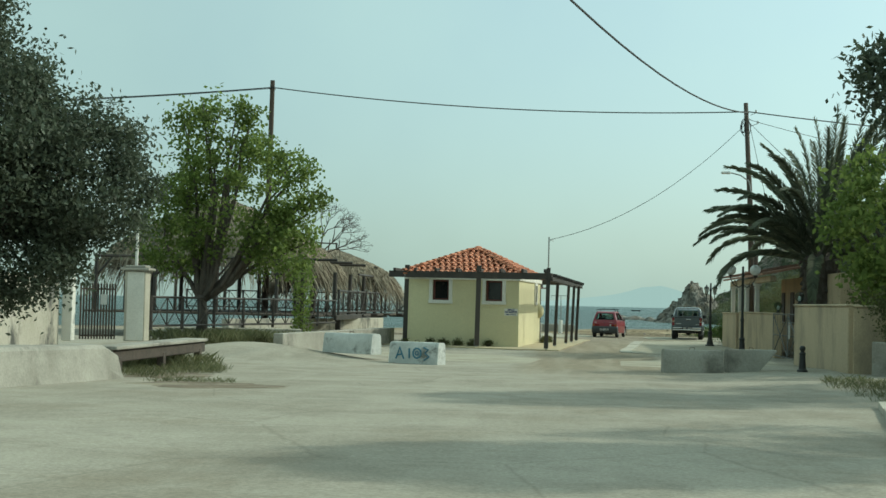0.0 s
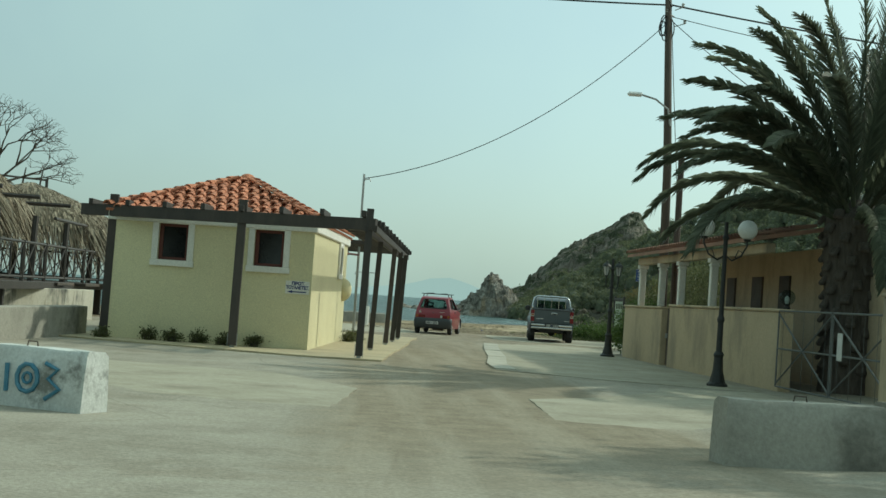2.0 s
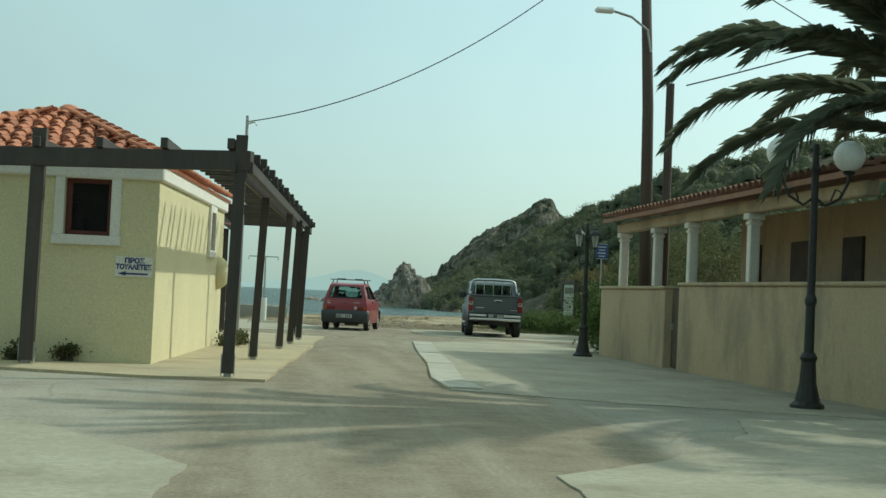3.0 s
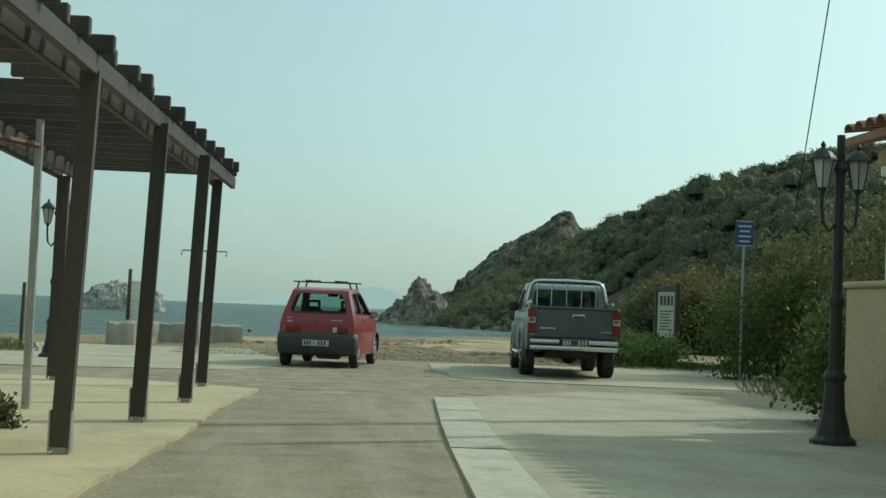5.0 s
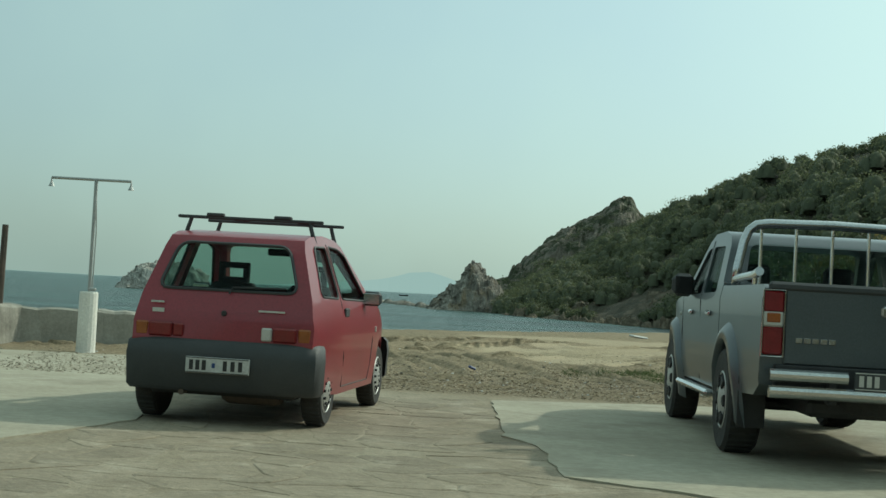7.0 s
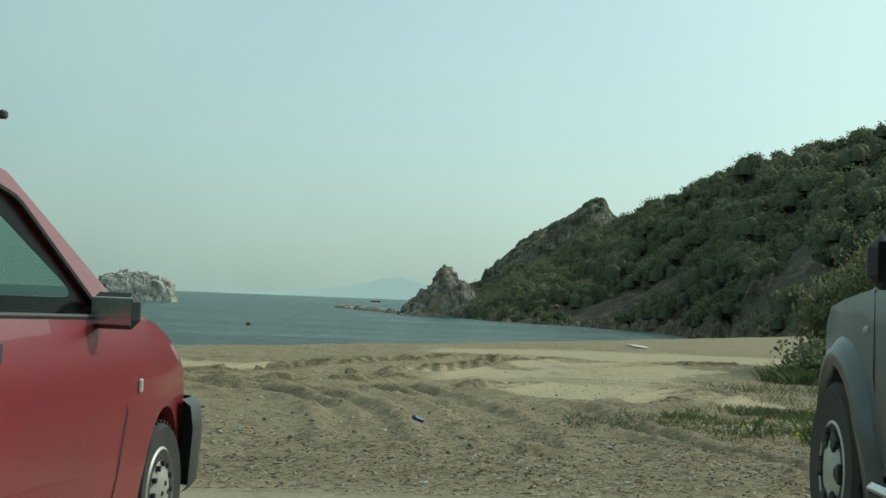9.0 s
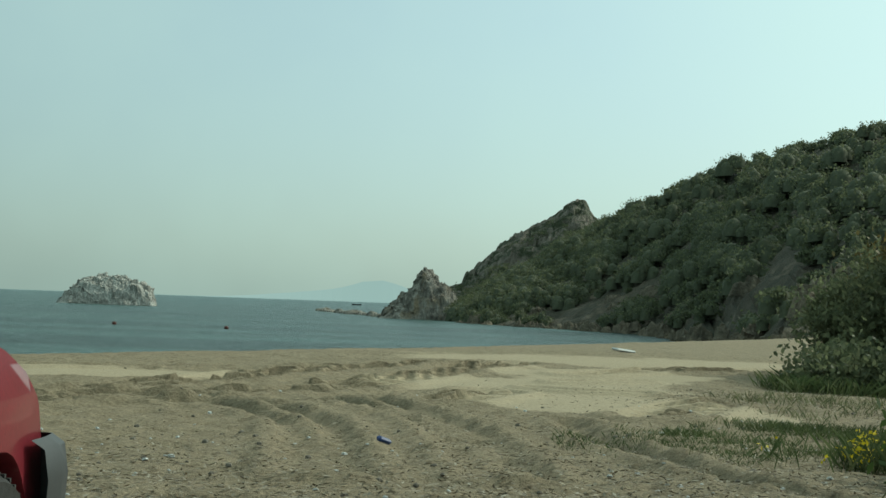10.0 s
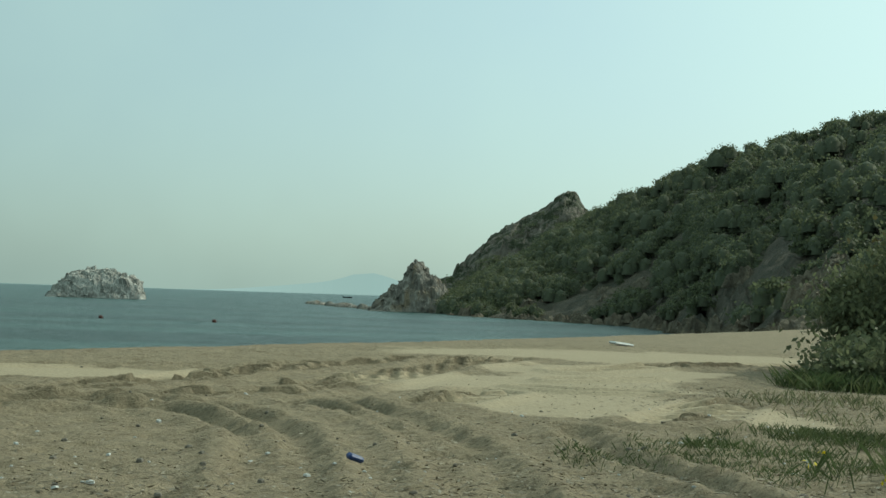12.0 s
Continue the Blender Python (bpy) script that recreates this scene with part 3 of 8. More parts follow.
def build_far_mountains():
    m = bpy.data.materials.new("distance_haze_glow")
    m.use_nodes = True
    nt = m.node_tree
    p = nt.nodes["Principled BSDF"]
    # black base; the distance haze is put into an even glow colour
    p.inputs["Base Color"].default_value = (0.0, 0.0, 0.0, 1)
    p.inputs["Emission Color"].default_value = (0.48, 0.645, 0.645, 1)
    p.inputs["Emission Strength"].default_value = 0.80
    p.inputs["Roughness"].default_value = 1
    sh = Shape()
    pts = []
    for i in range(121):
        x = -1600 + i * 30
        h = 46 * math.exp(-((x - 250) / 110) ** 2) + 24 * math.exp(-((x - 75) / 200) ** 2) + 20 * math.exp(-((x - 520) / 300) ** 2)
        pts.append((x, h * (1 + 0.12 * fbm(x * 0.01, 3.0))))
    for i, (x, h) in enumerate(pts):
        sh.v += [(x, 4300, SEA - 5), (x, 4300 + 40, SEA + max(0.5, h))]
    sh.f = [(2 * i, 2 * i + 2, 2 * i + 3, 2 * i + 1) for i in range(len(pts) - 1)]
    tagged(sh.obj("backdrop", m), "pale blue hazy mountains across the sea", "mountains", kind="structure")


HC = (9.85, 73.3)


def lerp_table(table, a):
    for (a0, v0), (a1, v1) in zip(table, table[1:]):
        if a <= a1:
            t = max(0.0, (a - a0) / (a1 - a0))
            return v0 + (v1 - v0) * t
    return table[-1][1]


# bearing in degrees east of the road's line: foot distance, crest distance, crest height
FOOT = [(6, 262), (7.8, 238), (10, 222), (12.3, 204), (14.2, 186), (16.2, 148), (18.2, 108), (20, 84), (22.2, 66), (28, 42), (35, 26), (50, 17), (70, 14), (100, 14), (130, 18), (165, 30)]
CREST = [(6, 300), (10, 320), (12, 330), (15, 305), (18, 275), (23, 225), (40, 140), (70, 100), (110, 90), (165, 100)]
# slope of the skyline as seen from the foot of the beach
RISE = [(6.3, -0.008), (6.65, -0.0018), (7.74, 0.0145), (8.84, 0.0269), (9.93, 0.0392), (11.03, 0.0515), (11.86, 0.0625), (13.43, 0.0753), (15.38, 0.0924), (17.97, 0.1094), (20.09, 0.1205), (23.17, 0.1345), (30, 0.15), (45, 0.155), (70, 0.14), (110, 0.12), (165, 0.11)]


def hill_point(a, s):
    """Point on the hillside at bearing a, s from 0 at the foot to 1 at the crest and on to 1.6 behind it."""
    f, c = lerp_table(FOOT, a), lerp_table(CREST, a)
    top = lerp_table(RISE, a) - 1.6 / c
    h = 0.97 + c * top
    d = f + (c - f) * s
    x = HC[0] + d * math.sin(radians(a))
    y = HC[1] + d * math.cos(radians(a))
    low = (SEA - 0.3 + 2.0 * smooth01((a - 16) / 7) - 0.97) / f
    if s <= 1:
        z = 0.97 + d * (low + (top - low) * (1 - (1 - s) ** 1.35))
    else:
        z = h - (s - 1) * 0.9 * h
    k = smooth01(s / 0.1)
    z += k * (1.6 * fbm(x * 0.04, y * 0.04) + 0.8 * fbm(x * 0.13, y * 0.13, 3.0)) * min(1, max(0, h) / 8) * (1 if s < 0.9 else 0.4)
    z += k * max(0, 0.55 - s) * 3.0 * fbm(x * 0.22, y * 0.22, 6.0)
    return x, y, z


def build_hill():
    earth = mat("hillside_earth", (0.10, 0.083, 0.056), (0.052, 0.050, 0.030), 0.35, 0.95, 1.0, 2.2, stain=(0.19, 0.15, 0.105), stain_at=(0.54, 0.66), stain_scale=0.25, bump_dist=0.6)
    sh = Shape()
    az = [6.3 + 158.7 * (i / 240) ** 1.7 for i in range(241)]
    ss = ngrid(64, 0, 1) + [1.1, 1.25, 1.5]
    for a in az:
        for s in ss:
            sh.v.append(hill_point(a, s))
    n = len(ss)
    sh.f = [(i * n + j, i * n + j + 1, (i + 1) * n + j + 1, (i + 1) * n + j) for i in range(len(az) - 1) for j in range(n - 1)]
    tagged(sh.obj("hillside", earth, smooth=True), "steep hillside of dark earth above the beach", "hill", kind="structure")


build_ground()
build_sea()
build_far_mountains()
build_hill()


# ---- paving ----
def build_paving():
    def pave(name, poly, top, material, label):
        ragged = []
        for (ax, ay), (bx, by) in zip(poly, poly[1:] + poly[:1]):
            d = math.hypot(bx - ax, by - ay)
            n = max(1, int(d / 0.22))
            for i in range(n):
                t = i / n
                x, y = ax + (bx - ax) * t, ay + (by - ay) * t
                k = 0.02 * fbm(x * 0.9, y * 0.9, 2.0) + random.uniform(-0.02, 0.02)
                ragged.append((x + k * (by - ay) / d, y - k * (bx - ax) / d))
        tagged(Shape().slab(ragged, -0.15, top).obj(name, material), label, "paving", kind="structure")

    pave("pavement", [(7.95, 49.6), (9.8, 48.4), (12.5, 47.4), (12.5, 62.5), (13.2, 68.4), (11.4, 68.7), (9.6, 66.6), (9.1, 66.2), (8.66, 60.9), (8.32, 55.5), (7.97, 52)], 0.012, SLAB, "light concrete paving beside the dusty lane")
    pave("pavement", [(9.80, 73.8), (9.98, 73.2), (9.9, 71.6), (10.8, 70.9), (12.5, 70.6), (18, 70.2), (18.5, 76.5), (14.2, 78.2), (11.9, 77.8), (10.08, 77.2)], 0.012, SLAB, "light concrete paving under the parked pickup")
    pave("pavement", [(-2.6, 71.5), (3.8, 70.6), (6.5, 71.6), (7.25, 73.6), (7.15, 76.6), (6.8, 79.3), (6.5, 81.7), (3.0, 81.2), (-3.1, 80.8)], 0.012, SLAB, "light concrete paving beside the parked car")
    pave("apron", [(-0.9, 51.6), (2.6, 50.3), (4.3, 49.75), (5.75, 49.8), (5.95, 52.9), (6.3, 57.0), (6.62, 61.0), (6.66, 62.8), (6.82, 64.5), (7.02, 66.4), (5.4, 67.5), (-0.5, 68.0)], 0.035, APRON, "sandy ochre concrete apron round the toilet block")
    pave("pavement", [(7.5, 35.6), (10.2, 35.0), (12.4, 36.5), (12.5, 47.3), (10.5, 46.6), (10.1, 45.1), (8.6, 42.6), (7.66, 41.6)], 0.011, SLAB, "light concrete paving before the villa gate")
    pave("pavement", [(-0.4, 38.2), (3.9, 34.0), (4.7, 34.4), (5.32, 41.6), (4.0, 44.0), (0.2, 44.6)], 0.011, SLAB, "light concrete paving before the toilet block")
    # flush kerb strip along the lane, cast in lengths
    kerb = thing("kerb_strip", "flush pale concrete kerb strip along the lane", "kerb", kind="structure")
    edge = [(49.6, 7.93), (52.0, 7.95), (55.5, 8.30), (60.9, 8.64), (66.2, 9.08)]
    for i in range(8):
        y0, y1 = 49.8 + i * 2.02, 49.8 + (i + 1) * 2.02 - 0.02
        x0, x1 = lerp_table(edge, y0), lerp_table(edge, y1)
        Shape().slab([(x0, y0), (x0 + 0.42, y0), (x1 + 0.42, y1), (x1, y1)], -0.05, 0.028 + random.uniform(-0.004, 0.004)).obj("kerb_stone", KERB, kerb)



# ---- toilet block and pergola ----
def tile_roof(parent, corners, apex, pitch=0.30):
    """A pyramid of barrel tiles: curved tiles laid in rows on each of its faces."""
    ax, ay, az = apex
    cover = Shape()
    n, seg = 4, 6
    vs, fs = [], []
    for j, (yy, r) in enumerate(((0.0, 0.085), (0.42, 0.068))):
        for i in range(seg + 1):
            t = math.pi * i / seg
            vs.append((-math.cos(t) * r, yy, math.sin(t) * r * 0.8 + (0.022 if j == 0 else 0.0)))
    for i in range(seg):
        fs.append((i, i + 1, seg + 2 + i, seg + 1 + i))
    k = len(vs)
    for i in range(seg + 1):
        t = math.pi * i / seg
        vs.append((-math.cos(t) * 0.07, 0.0, math.sin(t) * 0.07 * 0.8 + 0.022 - 0.012))
    for i in range(seg):
        fs.append((i + 1, i, k + i, k + i + 1))
    cover.v, cover.f = vs, fs
    tile = cover.mesh("roof_tile", TILE, smooth=False)
    nc = len(corners)
    pan = Shape()
    for c in range(nc):
        a, b = Vector(corners[c]), Vector(corners[(c + 1) % nc])
        top = Vector(apex)
        e = (b - a)
        width = e.length
        e.normalize()
        nrm = e.cross(top - a).normalized()
        up = nrm.cross(e).normalized()
        run = (top - a).dot(up)
        foot = (top - a).dot(e)
        pan.add([a - nrm * 0.05, b - nrm * 0.05, top - nrm * 0.05, a, b, top], [(0, 2, 1), (3, 4, 5), (0, 1, 4, 3), (1, 2, 5, 4), (2, 0, 3, 5)])
        rows = int(run / 0.34)
        for r in range(rows + 1):
            v = r * 0.34 - 0.04
            if v + 0.40 > run:
                continue
            lo, hi = foot * max(0, v) / run, width - (width - foot) * max(0, v) / run
            cols = int((hi - lo) / 0.235)
            if c == 2:
                continue
            for q in range(cols + 1):
                u = lo + (hi - lo - cols * 0.235) / 2 + q * 0.235
                if u < lo + 0.05 or u > hi - 0.05:
                    continue
                ob = new("roof_tile", tile)
                pos = a + e * (u + random.uniform(-0.012, 0.012)) + up * v + nrm * 0.02
                rot = Matrix((e, up, nrm)).transposed().to_4x4()
                ob.matrix_basis = Matrix.Translation(pos) @ rot @ pose(0, 0, 0, random.uniform(-1.5, 1.5), 0, random.uniform(-2, 2))
                ob.parent = parent
        # hip tiles
        d = (top - a)
        steps = int(d.length / 0.36)
        for s in range(steps - 1):
            if d.length * (s + 0.1) / steps + 0.40 > d.length:
                continue
            ob = new("hip_tile", tile)
            y = d.normalized()
            x = y.cross(Vector((0, 0, 1))).normalized()
            z = x.cross(y)
            ob.matrix_basis = Matrix.Translation(a + d * (s + 0.1) / steps + z * 0.05) @ Matrix((x, y, z)).transposed().to_4x4() @ Matrix.Diagonal((1.3, 1, 1.3, 1))
            ob.parent = parent
    cap = Shape().ball((ax, ay, az - 0.02), 0.2, 8, 0.8)
    cap.obj("roof_cap", TILE, parent)
    pan.obj("roof_bed", TILE, parent, "terracotta roof bed under the barrel tiles")


BX, BY, BYAW = 4.2, 52.1, -4.4


def build_block():
    b = thing("toilet_block", "small cream toilet block with a red tiled roof", "building", (BX, BY, 0), BYAW)
    W, L, H = 4.3, 7.8, 2.62
    T = 0.2
    # front wall with two window openings, other walls plain
    wins = [(-3.27, -2.65), (-1.25, -0.63)]
    z0, z1 = 1.72, 2.48
    xs = [-W] + [v for w in wins for v in w] + [0]
    whole = Shape()
    nx = len(xs)
    zs = [0, z0, z1, H]
    for yy in (0, T):
        whole.v += [(x, yy, z) for z in zs for x in xs]
    n = nx * 4
    at = lambda i, j, k: k * n + j * nx + i
    hole = lambda i, j: j == 1 and (xs[i], xs[i + 1]) in wins
    for j in range(3):
        for i in range(nx - 1):
            if not hole(i, j):
                whole.f.append((at(i, j, 0), at(i + 1, j, 0), at(i + 1, j + 1, 0), at(i, j + 1, 0)))
                whole.f.append((at(i, j, 1), at(i, j + 1, 1), at(i + 1, j + 1, 1), at(i + 1, j, 1)))
            else:
                whole.f += [(at(i, j, 0), at(i + 1, j, 0), at(i + 1, j, 1), at(i, j, 1)), (at(i, j + 1, 0), at(i, j + 1, 1), at(i + 1, j + 1, 1), at(i + 1, j + 1, 0)), (at(i, j, 0), at(i, j, 1), at(i, j + 1, 1), at(i, j + 1, 0)), (at(i + 1, j, 0), at(i + 1, j + 1, 0), at(i + 1, j + 1, 1), at(i + 1, j, 1))]
        whole.f.append((at(0, j, 0), at(0, j + 1, 0), at(0, j + 1, 1), at(0, j, 1)))
        whole.f.append((at(nx - 1, j, 0), at(nx - 1, j, 1), at(nx - 1, j + 1, 1), at(nx - 1, j + 1, 0)))
    whole.obj("front_wall", CREAM, b)
    side = Shape()
    wy = (5.55, 6.15)
    side.box((-T / 2, (T + wy[0]) / 2, H / 2), (T, wy[0] - T, H))
    side.box((-T / 2, (wy[1] + L) / 2, H / 2), (T, L - wy[1], H))
    side.box((-T / 2, sum(wy) / 2, 0.86), (T, wy[1] - wy[0], 1.72))
    side.box((-T / 2, sum(wy) / 2, 2.55), (T, wy[1] - wy[0], 0.14))
    side.obj("side_wall", CREAM, b)
    Shape().box((-W + T / 2, (L + T) / 2, H / 2), (T, L - T, H)).obj("side_wall", CREAM, b)
    Shape().box((-W / 2, L - T / 2, H / 2), (W - 2 * T, T, H)).obj("back_wall", CREAM, b)
    Shape().box((-W / 2, L / 2, 2.60), (W + 0.12, L + 0.12, 0.22), 0.02).obj("cornice", WHITE, b, "white rendered cornice under the eaves")
    for x0, x1 in wins:
        w = Shape()
        cx = (x0 + x1) / 2
        t = 0.13
        for c, s in (((cx, -0.02, z1 + t / 2), (x1 - x0 + 2 * t, 0.06, t)), ((cx, -0.02, z0 - t / 2), (x1 - x0 + 2 * t + 0.04, 0.08, t)), ((x0 - t / 2, -0.02, (z0 + z1) / 2), (t, 0.06, z1 - z0)), ((x1 + t / 2, -0.02, (z0 + z1) / 2), (t, 0.06, z1 - z0))):
            w.box(c, s, 0.008)
        wf = w.obj("window", WHITE, b, "white rendered window surround")
        f = Shape()
        for c, s in (((cx, 0.10, z1 - 0.03), (x1 - x0, 0.05, 0.06)), ((cx, 0.10, z0 + 0.03), (x1 - x0, 0.05, 0.06)), ((x0 + 0.04, 0.10, (z0 + z1) / 2), (0.08, 0.05, z1 - z0 - 0.12)), ((x1 - 0.03, 0.10, (z0 + z1) / 2), (0.06, 0.05, z1 - z0 - 0.12))):
            f.box(c, s, 0.006)
        f.obj("sash", REDFRAME, wf, "red-brown wooden sash")
        Shape().box((cx, 0.12, (z0 + z1) / 2), (x1 - x0 - 0.13, 0.012, z1 - z0 - 0.11)).obj("pane", DARKGLASS, wf)
    w = Shape()
    for c, s in (((0.02, 5.85, 2.44), (0.06, 0.86, 0.12)), ((0.02, 5.85, 1.66), (0.08, 0.9, 0.12)), ((0.02, 5.48, 2.05), (0.06, 0.13, 0.66)), ((0.02, 6.22, 2.05), (0.06, 0.13, 0.66))):
        w.box(c, s, 0.008)
    wf = w.obj("window", WHITE, b, "white rendered window surround")
    Shape().box((-0.1, 5.85, 2.1), (0.012, 0.58, 0.75)).obj("pane", DARKGLASS, wf)
    # rounded wash basin hood on the lane side and its water pipe
    hood = Shape().ball((0.0, 7.1, 1.35), 0.24, 8, 1.25)
    hood.obj("basin_hood", CREAM, b, smooth=True)
    ov = 0.10
    tile_roof(b, [(-W - ov, -ov, 2.72), (ov, -ov, 2.72), (ov, L + ov, 2.72), (-W - ov, L + ov, 2.72)], (-W / 2, 4.0, 3.80))
    # sign to the toilets
    s = thing("direction_sign", "white enamel sign with blue arrow, fixed to the wall", "sign", (BX, BY, 0), BYAW)
    Shape().box((-0.29, -0.012, 1.32), (0.5, 0.014, 0.27), 0.004).obj("sign_plate", WHITE, s)
    words("ΠΡΟΣ", 0.09, (-0.28, -0.021, 1.375), SIGNINK, s, wide=1.05, bold=0.005)
    words("ΤΟΥΑΛΕΤΕΣ", 0.09, (-0.29, -0.021, 1.29), SIGNINK, s, wide=0.88, bold=0.005)
    ar = Shape().box((-0.26, -0.022, 1.23), (0.32, 0.004, 0.022))
    ar.add([(-0.50, -0.024, 1.23), (-0.39, -0.024, 1.20), (-0.39, -0.024, 1.26), (-0.50, -0.02, 1.23), (-0.39, -0.02, 1.20), (-0.39, -0.02, 1.26)], [(0, 1, 2), (3, 5, 4), (0, 2, 5, 3), (0, 3, 4, 1), (1, 4, 5, 2)])
    ar.obj("arrow", SIGNINK, s)
    # thin service mast on the rear corner
    mast = thing("service_mast", "thin grey steel mast carrying the cable", "mast", (5.08, 62.2, 0))
    Shape().tube([(0, 0, 0), (0, 0, 4.62)], [0.04, 0.03], 8).obj("pole", STEEL, mast)
    Shape().tube([(0, 0, 4.45), (0.16, 0.0, 4.5), (0.2, 0, 4.42)], 0.015, 6).obj("bracket", STEEL, mast)
    Shape().tube([(-0.35, -0.9, 2.35), (0.0, 0, 2.35)], 0.03, 6).obj("stay", REDFRAME, mast)


POSTS_E = [(5.28, 50.0), (5.52, 54.4), (5.93, 58.6), (6.15, 61.2), (6.36, 63.65), (6.35, 66.45)]
POSTS_F = [(-0.08, 52.5), (2.72, 51.2)]


def build_pergola():
    pg = thing("pergola", "dark-stained timber pergola on square posts", "pergola")

    def post(x, y, top, foot=0.0, lean=(0, 0), half=0.068):
        ob = Shape().add([(x + i * half + (lean[0] if k else 0), y + j * half + (lean[1] if k else 0), top if k else foot + 0.08) for i in (-1, 1) for j in (-1, 1) for k in (0, 1)], [(0, 1, 3, 2), (4, 6, 7, 5), (0, 4, 5, 1), (2, 3, 7, 6), (0, 2, 6, 4), (1, 5, 7, 3)]).obj("post", WOOD, pg)
        Shape().box((x, y, foot + 0.05), (0.09, 0.09, 0.1)).box((x - half - 0.008, y, foot + 0.18), (0.012, 0.11, 0.26)).box((x + half + 0.008, y, foot + 0.18), (0.012, 0.11, 0.26)).obj("shoe", STEEL, ob, "galvanised post shoe")

    for i, (x, y) in enumerate(POSTS_E):
        post(x, y, 2.95 if i == 0 else 2.48, 0.0, (0.04 if i == 0 else 0.08, 0.0), 0.07 if i == 0 else 0.058)
    for x, y in POSTS_F:
        post(x, y, 3.02, 0.0, (0.03, 0.0), 0.085)
    post(4.6, 66.75, 2.46)

    def beam(a, b, h=0.2, w=0.09, name="beam"):
        a, b = Vector(a), Vector(b)
        d = (b - a)
        m = Matrix.Translation((a + b) / 2) @ d.to_track_quat("Y", "Z").to_matrix().to_4x4()
        Shape().box((0, 0, 0), (w, d.length, h), 0.008, m).obj(name, WOOD, pg)

    # twin beams on the lane row
    x0, y0 = 5.34, POSTS_E[0][1]
    x1, y1 = 6.46, POSTS_E[-1][1]
    for off in (-0.1, 0.1):
        beam((x0 + off, y0 - 0.1, 2.56), (x1 + off + 0.03, y1 + 0.5, 2.49), 0.14, 0.06)
    for off in (-0.1, 0.1):
        beam((4.5 + off, 60.5, 2.52), (4.62 + off, 67.0, 2.52), 0.16, 0.06)
    beam((-0.75, 52.72, 2.68), (5.45, 49.93, 2.64), 0.24, 0.12)
    # rafters across the lane row, uneven in spacing
    y = y0 + 0.25
    k = 0
    while y < y1 + 0.45:
        t = (y - y0) / (y1 - y0)
        xr = x0 + (x1 - x0) * t
        inner = xr - 0.72 if y < 60.3 else 4.25
        beam((inner, y + 0.06, 2.69 - 0.06 * t), (xr + 0.19 + 0.05 * math.sin(k * 2.1), y, 2.69 - 0.06 * t), 0.12, 0.07, "rafter")
        y += (0.52, 0.62, 0.36, 0.58)[k % 4]
        k += 1
    # short rafters from the front beam back to the wall
    for i in range(8):
        x = -0.55 + i * 0.82
        yf = 52.72 - (x + 0.75) * 0.45
        beam((x, yf - 0.12, 2.84), (x + 0.09, yf + 1.4, 2.84), 0.13, 0.09, "rafter")


build_paving()
build_block()
build_pergola()


# ---- walls of the villa ----
def wall_run(name, pts, h, t, material, label, coping=0.06):
    w = thing(name, label, "wall", kind="structure")
    for (ax, ay), (bx, by) in zip(pts, pts[1:]):
        d = Vector((bx - ax, by - ay, 0))
        m = Matrix.Translation(((ax + bx) / 2, (ay + by) / 2, 0)) @ d.to_track_quat("Y", "Z").to_matrix().to_4x4()
        Shape().box((0, 0, h / 2 - 0.15), (t, d.length, h + 0.3), 0.02, m).obj("wall_body", material, w)
        if coping:
            Shape().box((0, 0, h + coping / 2), (t + 0.08, d.length + 0.02, coping), 0.02, m).obj("coping", material, w)
    return w


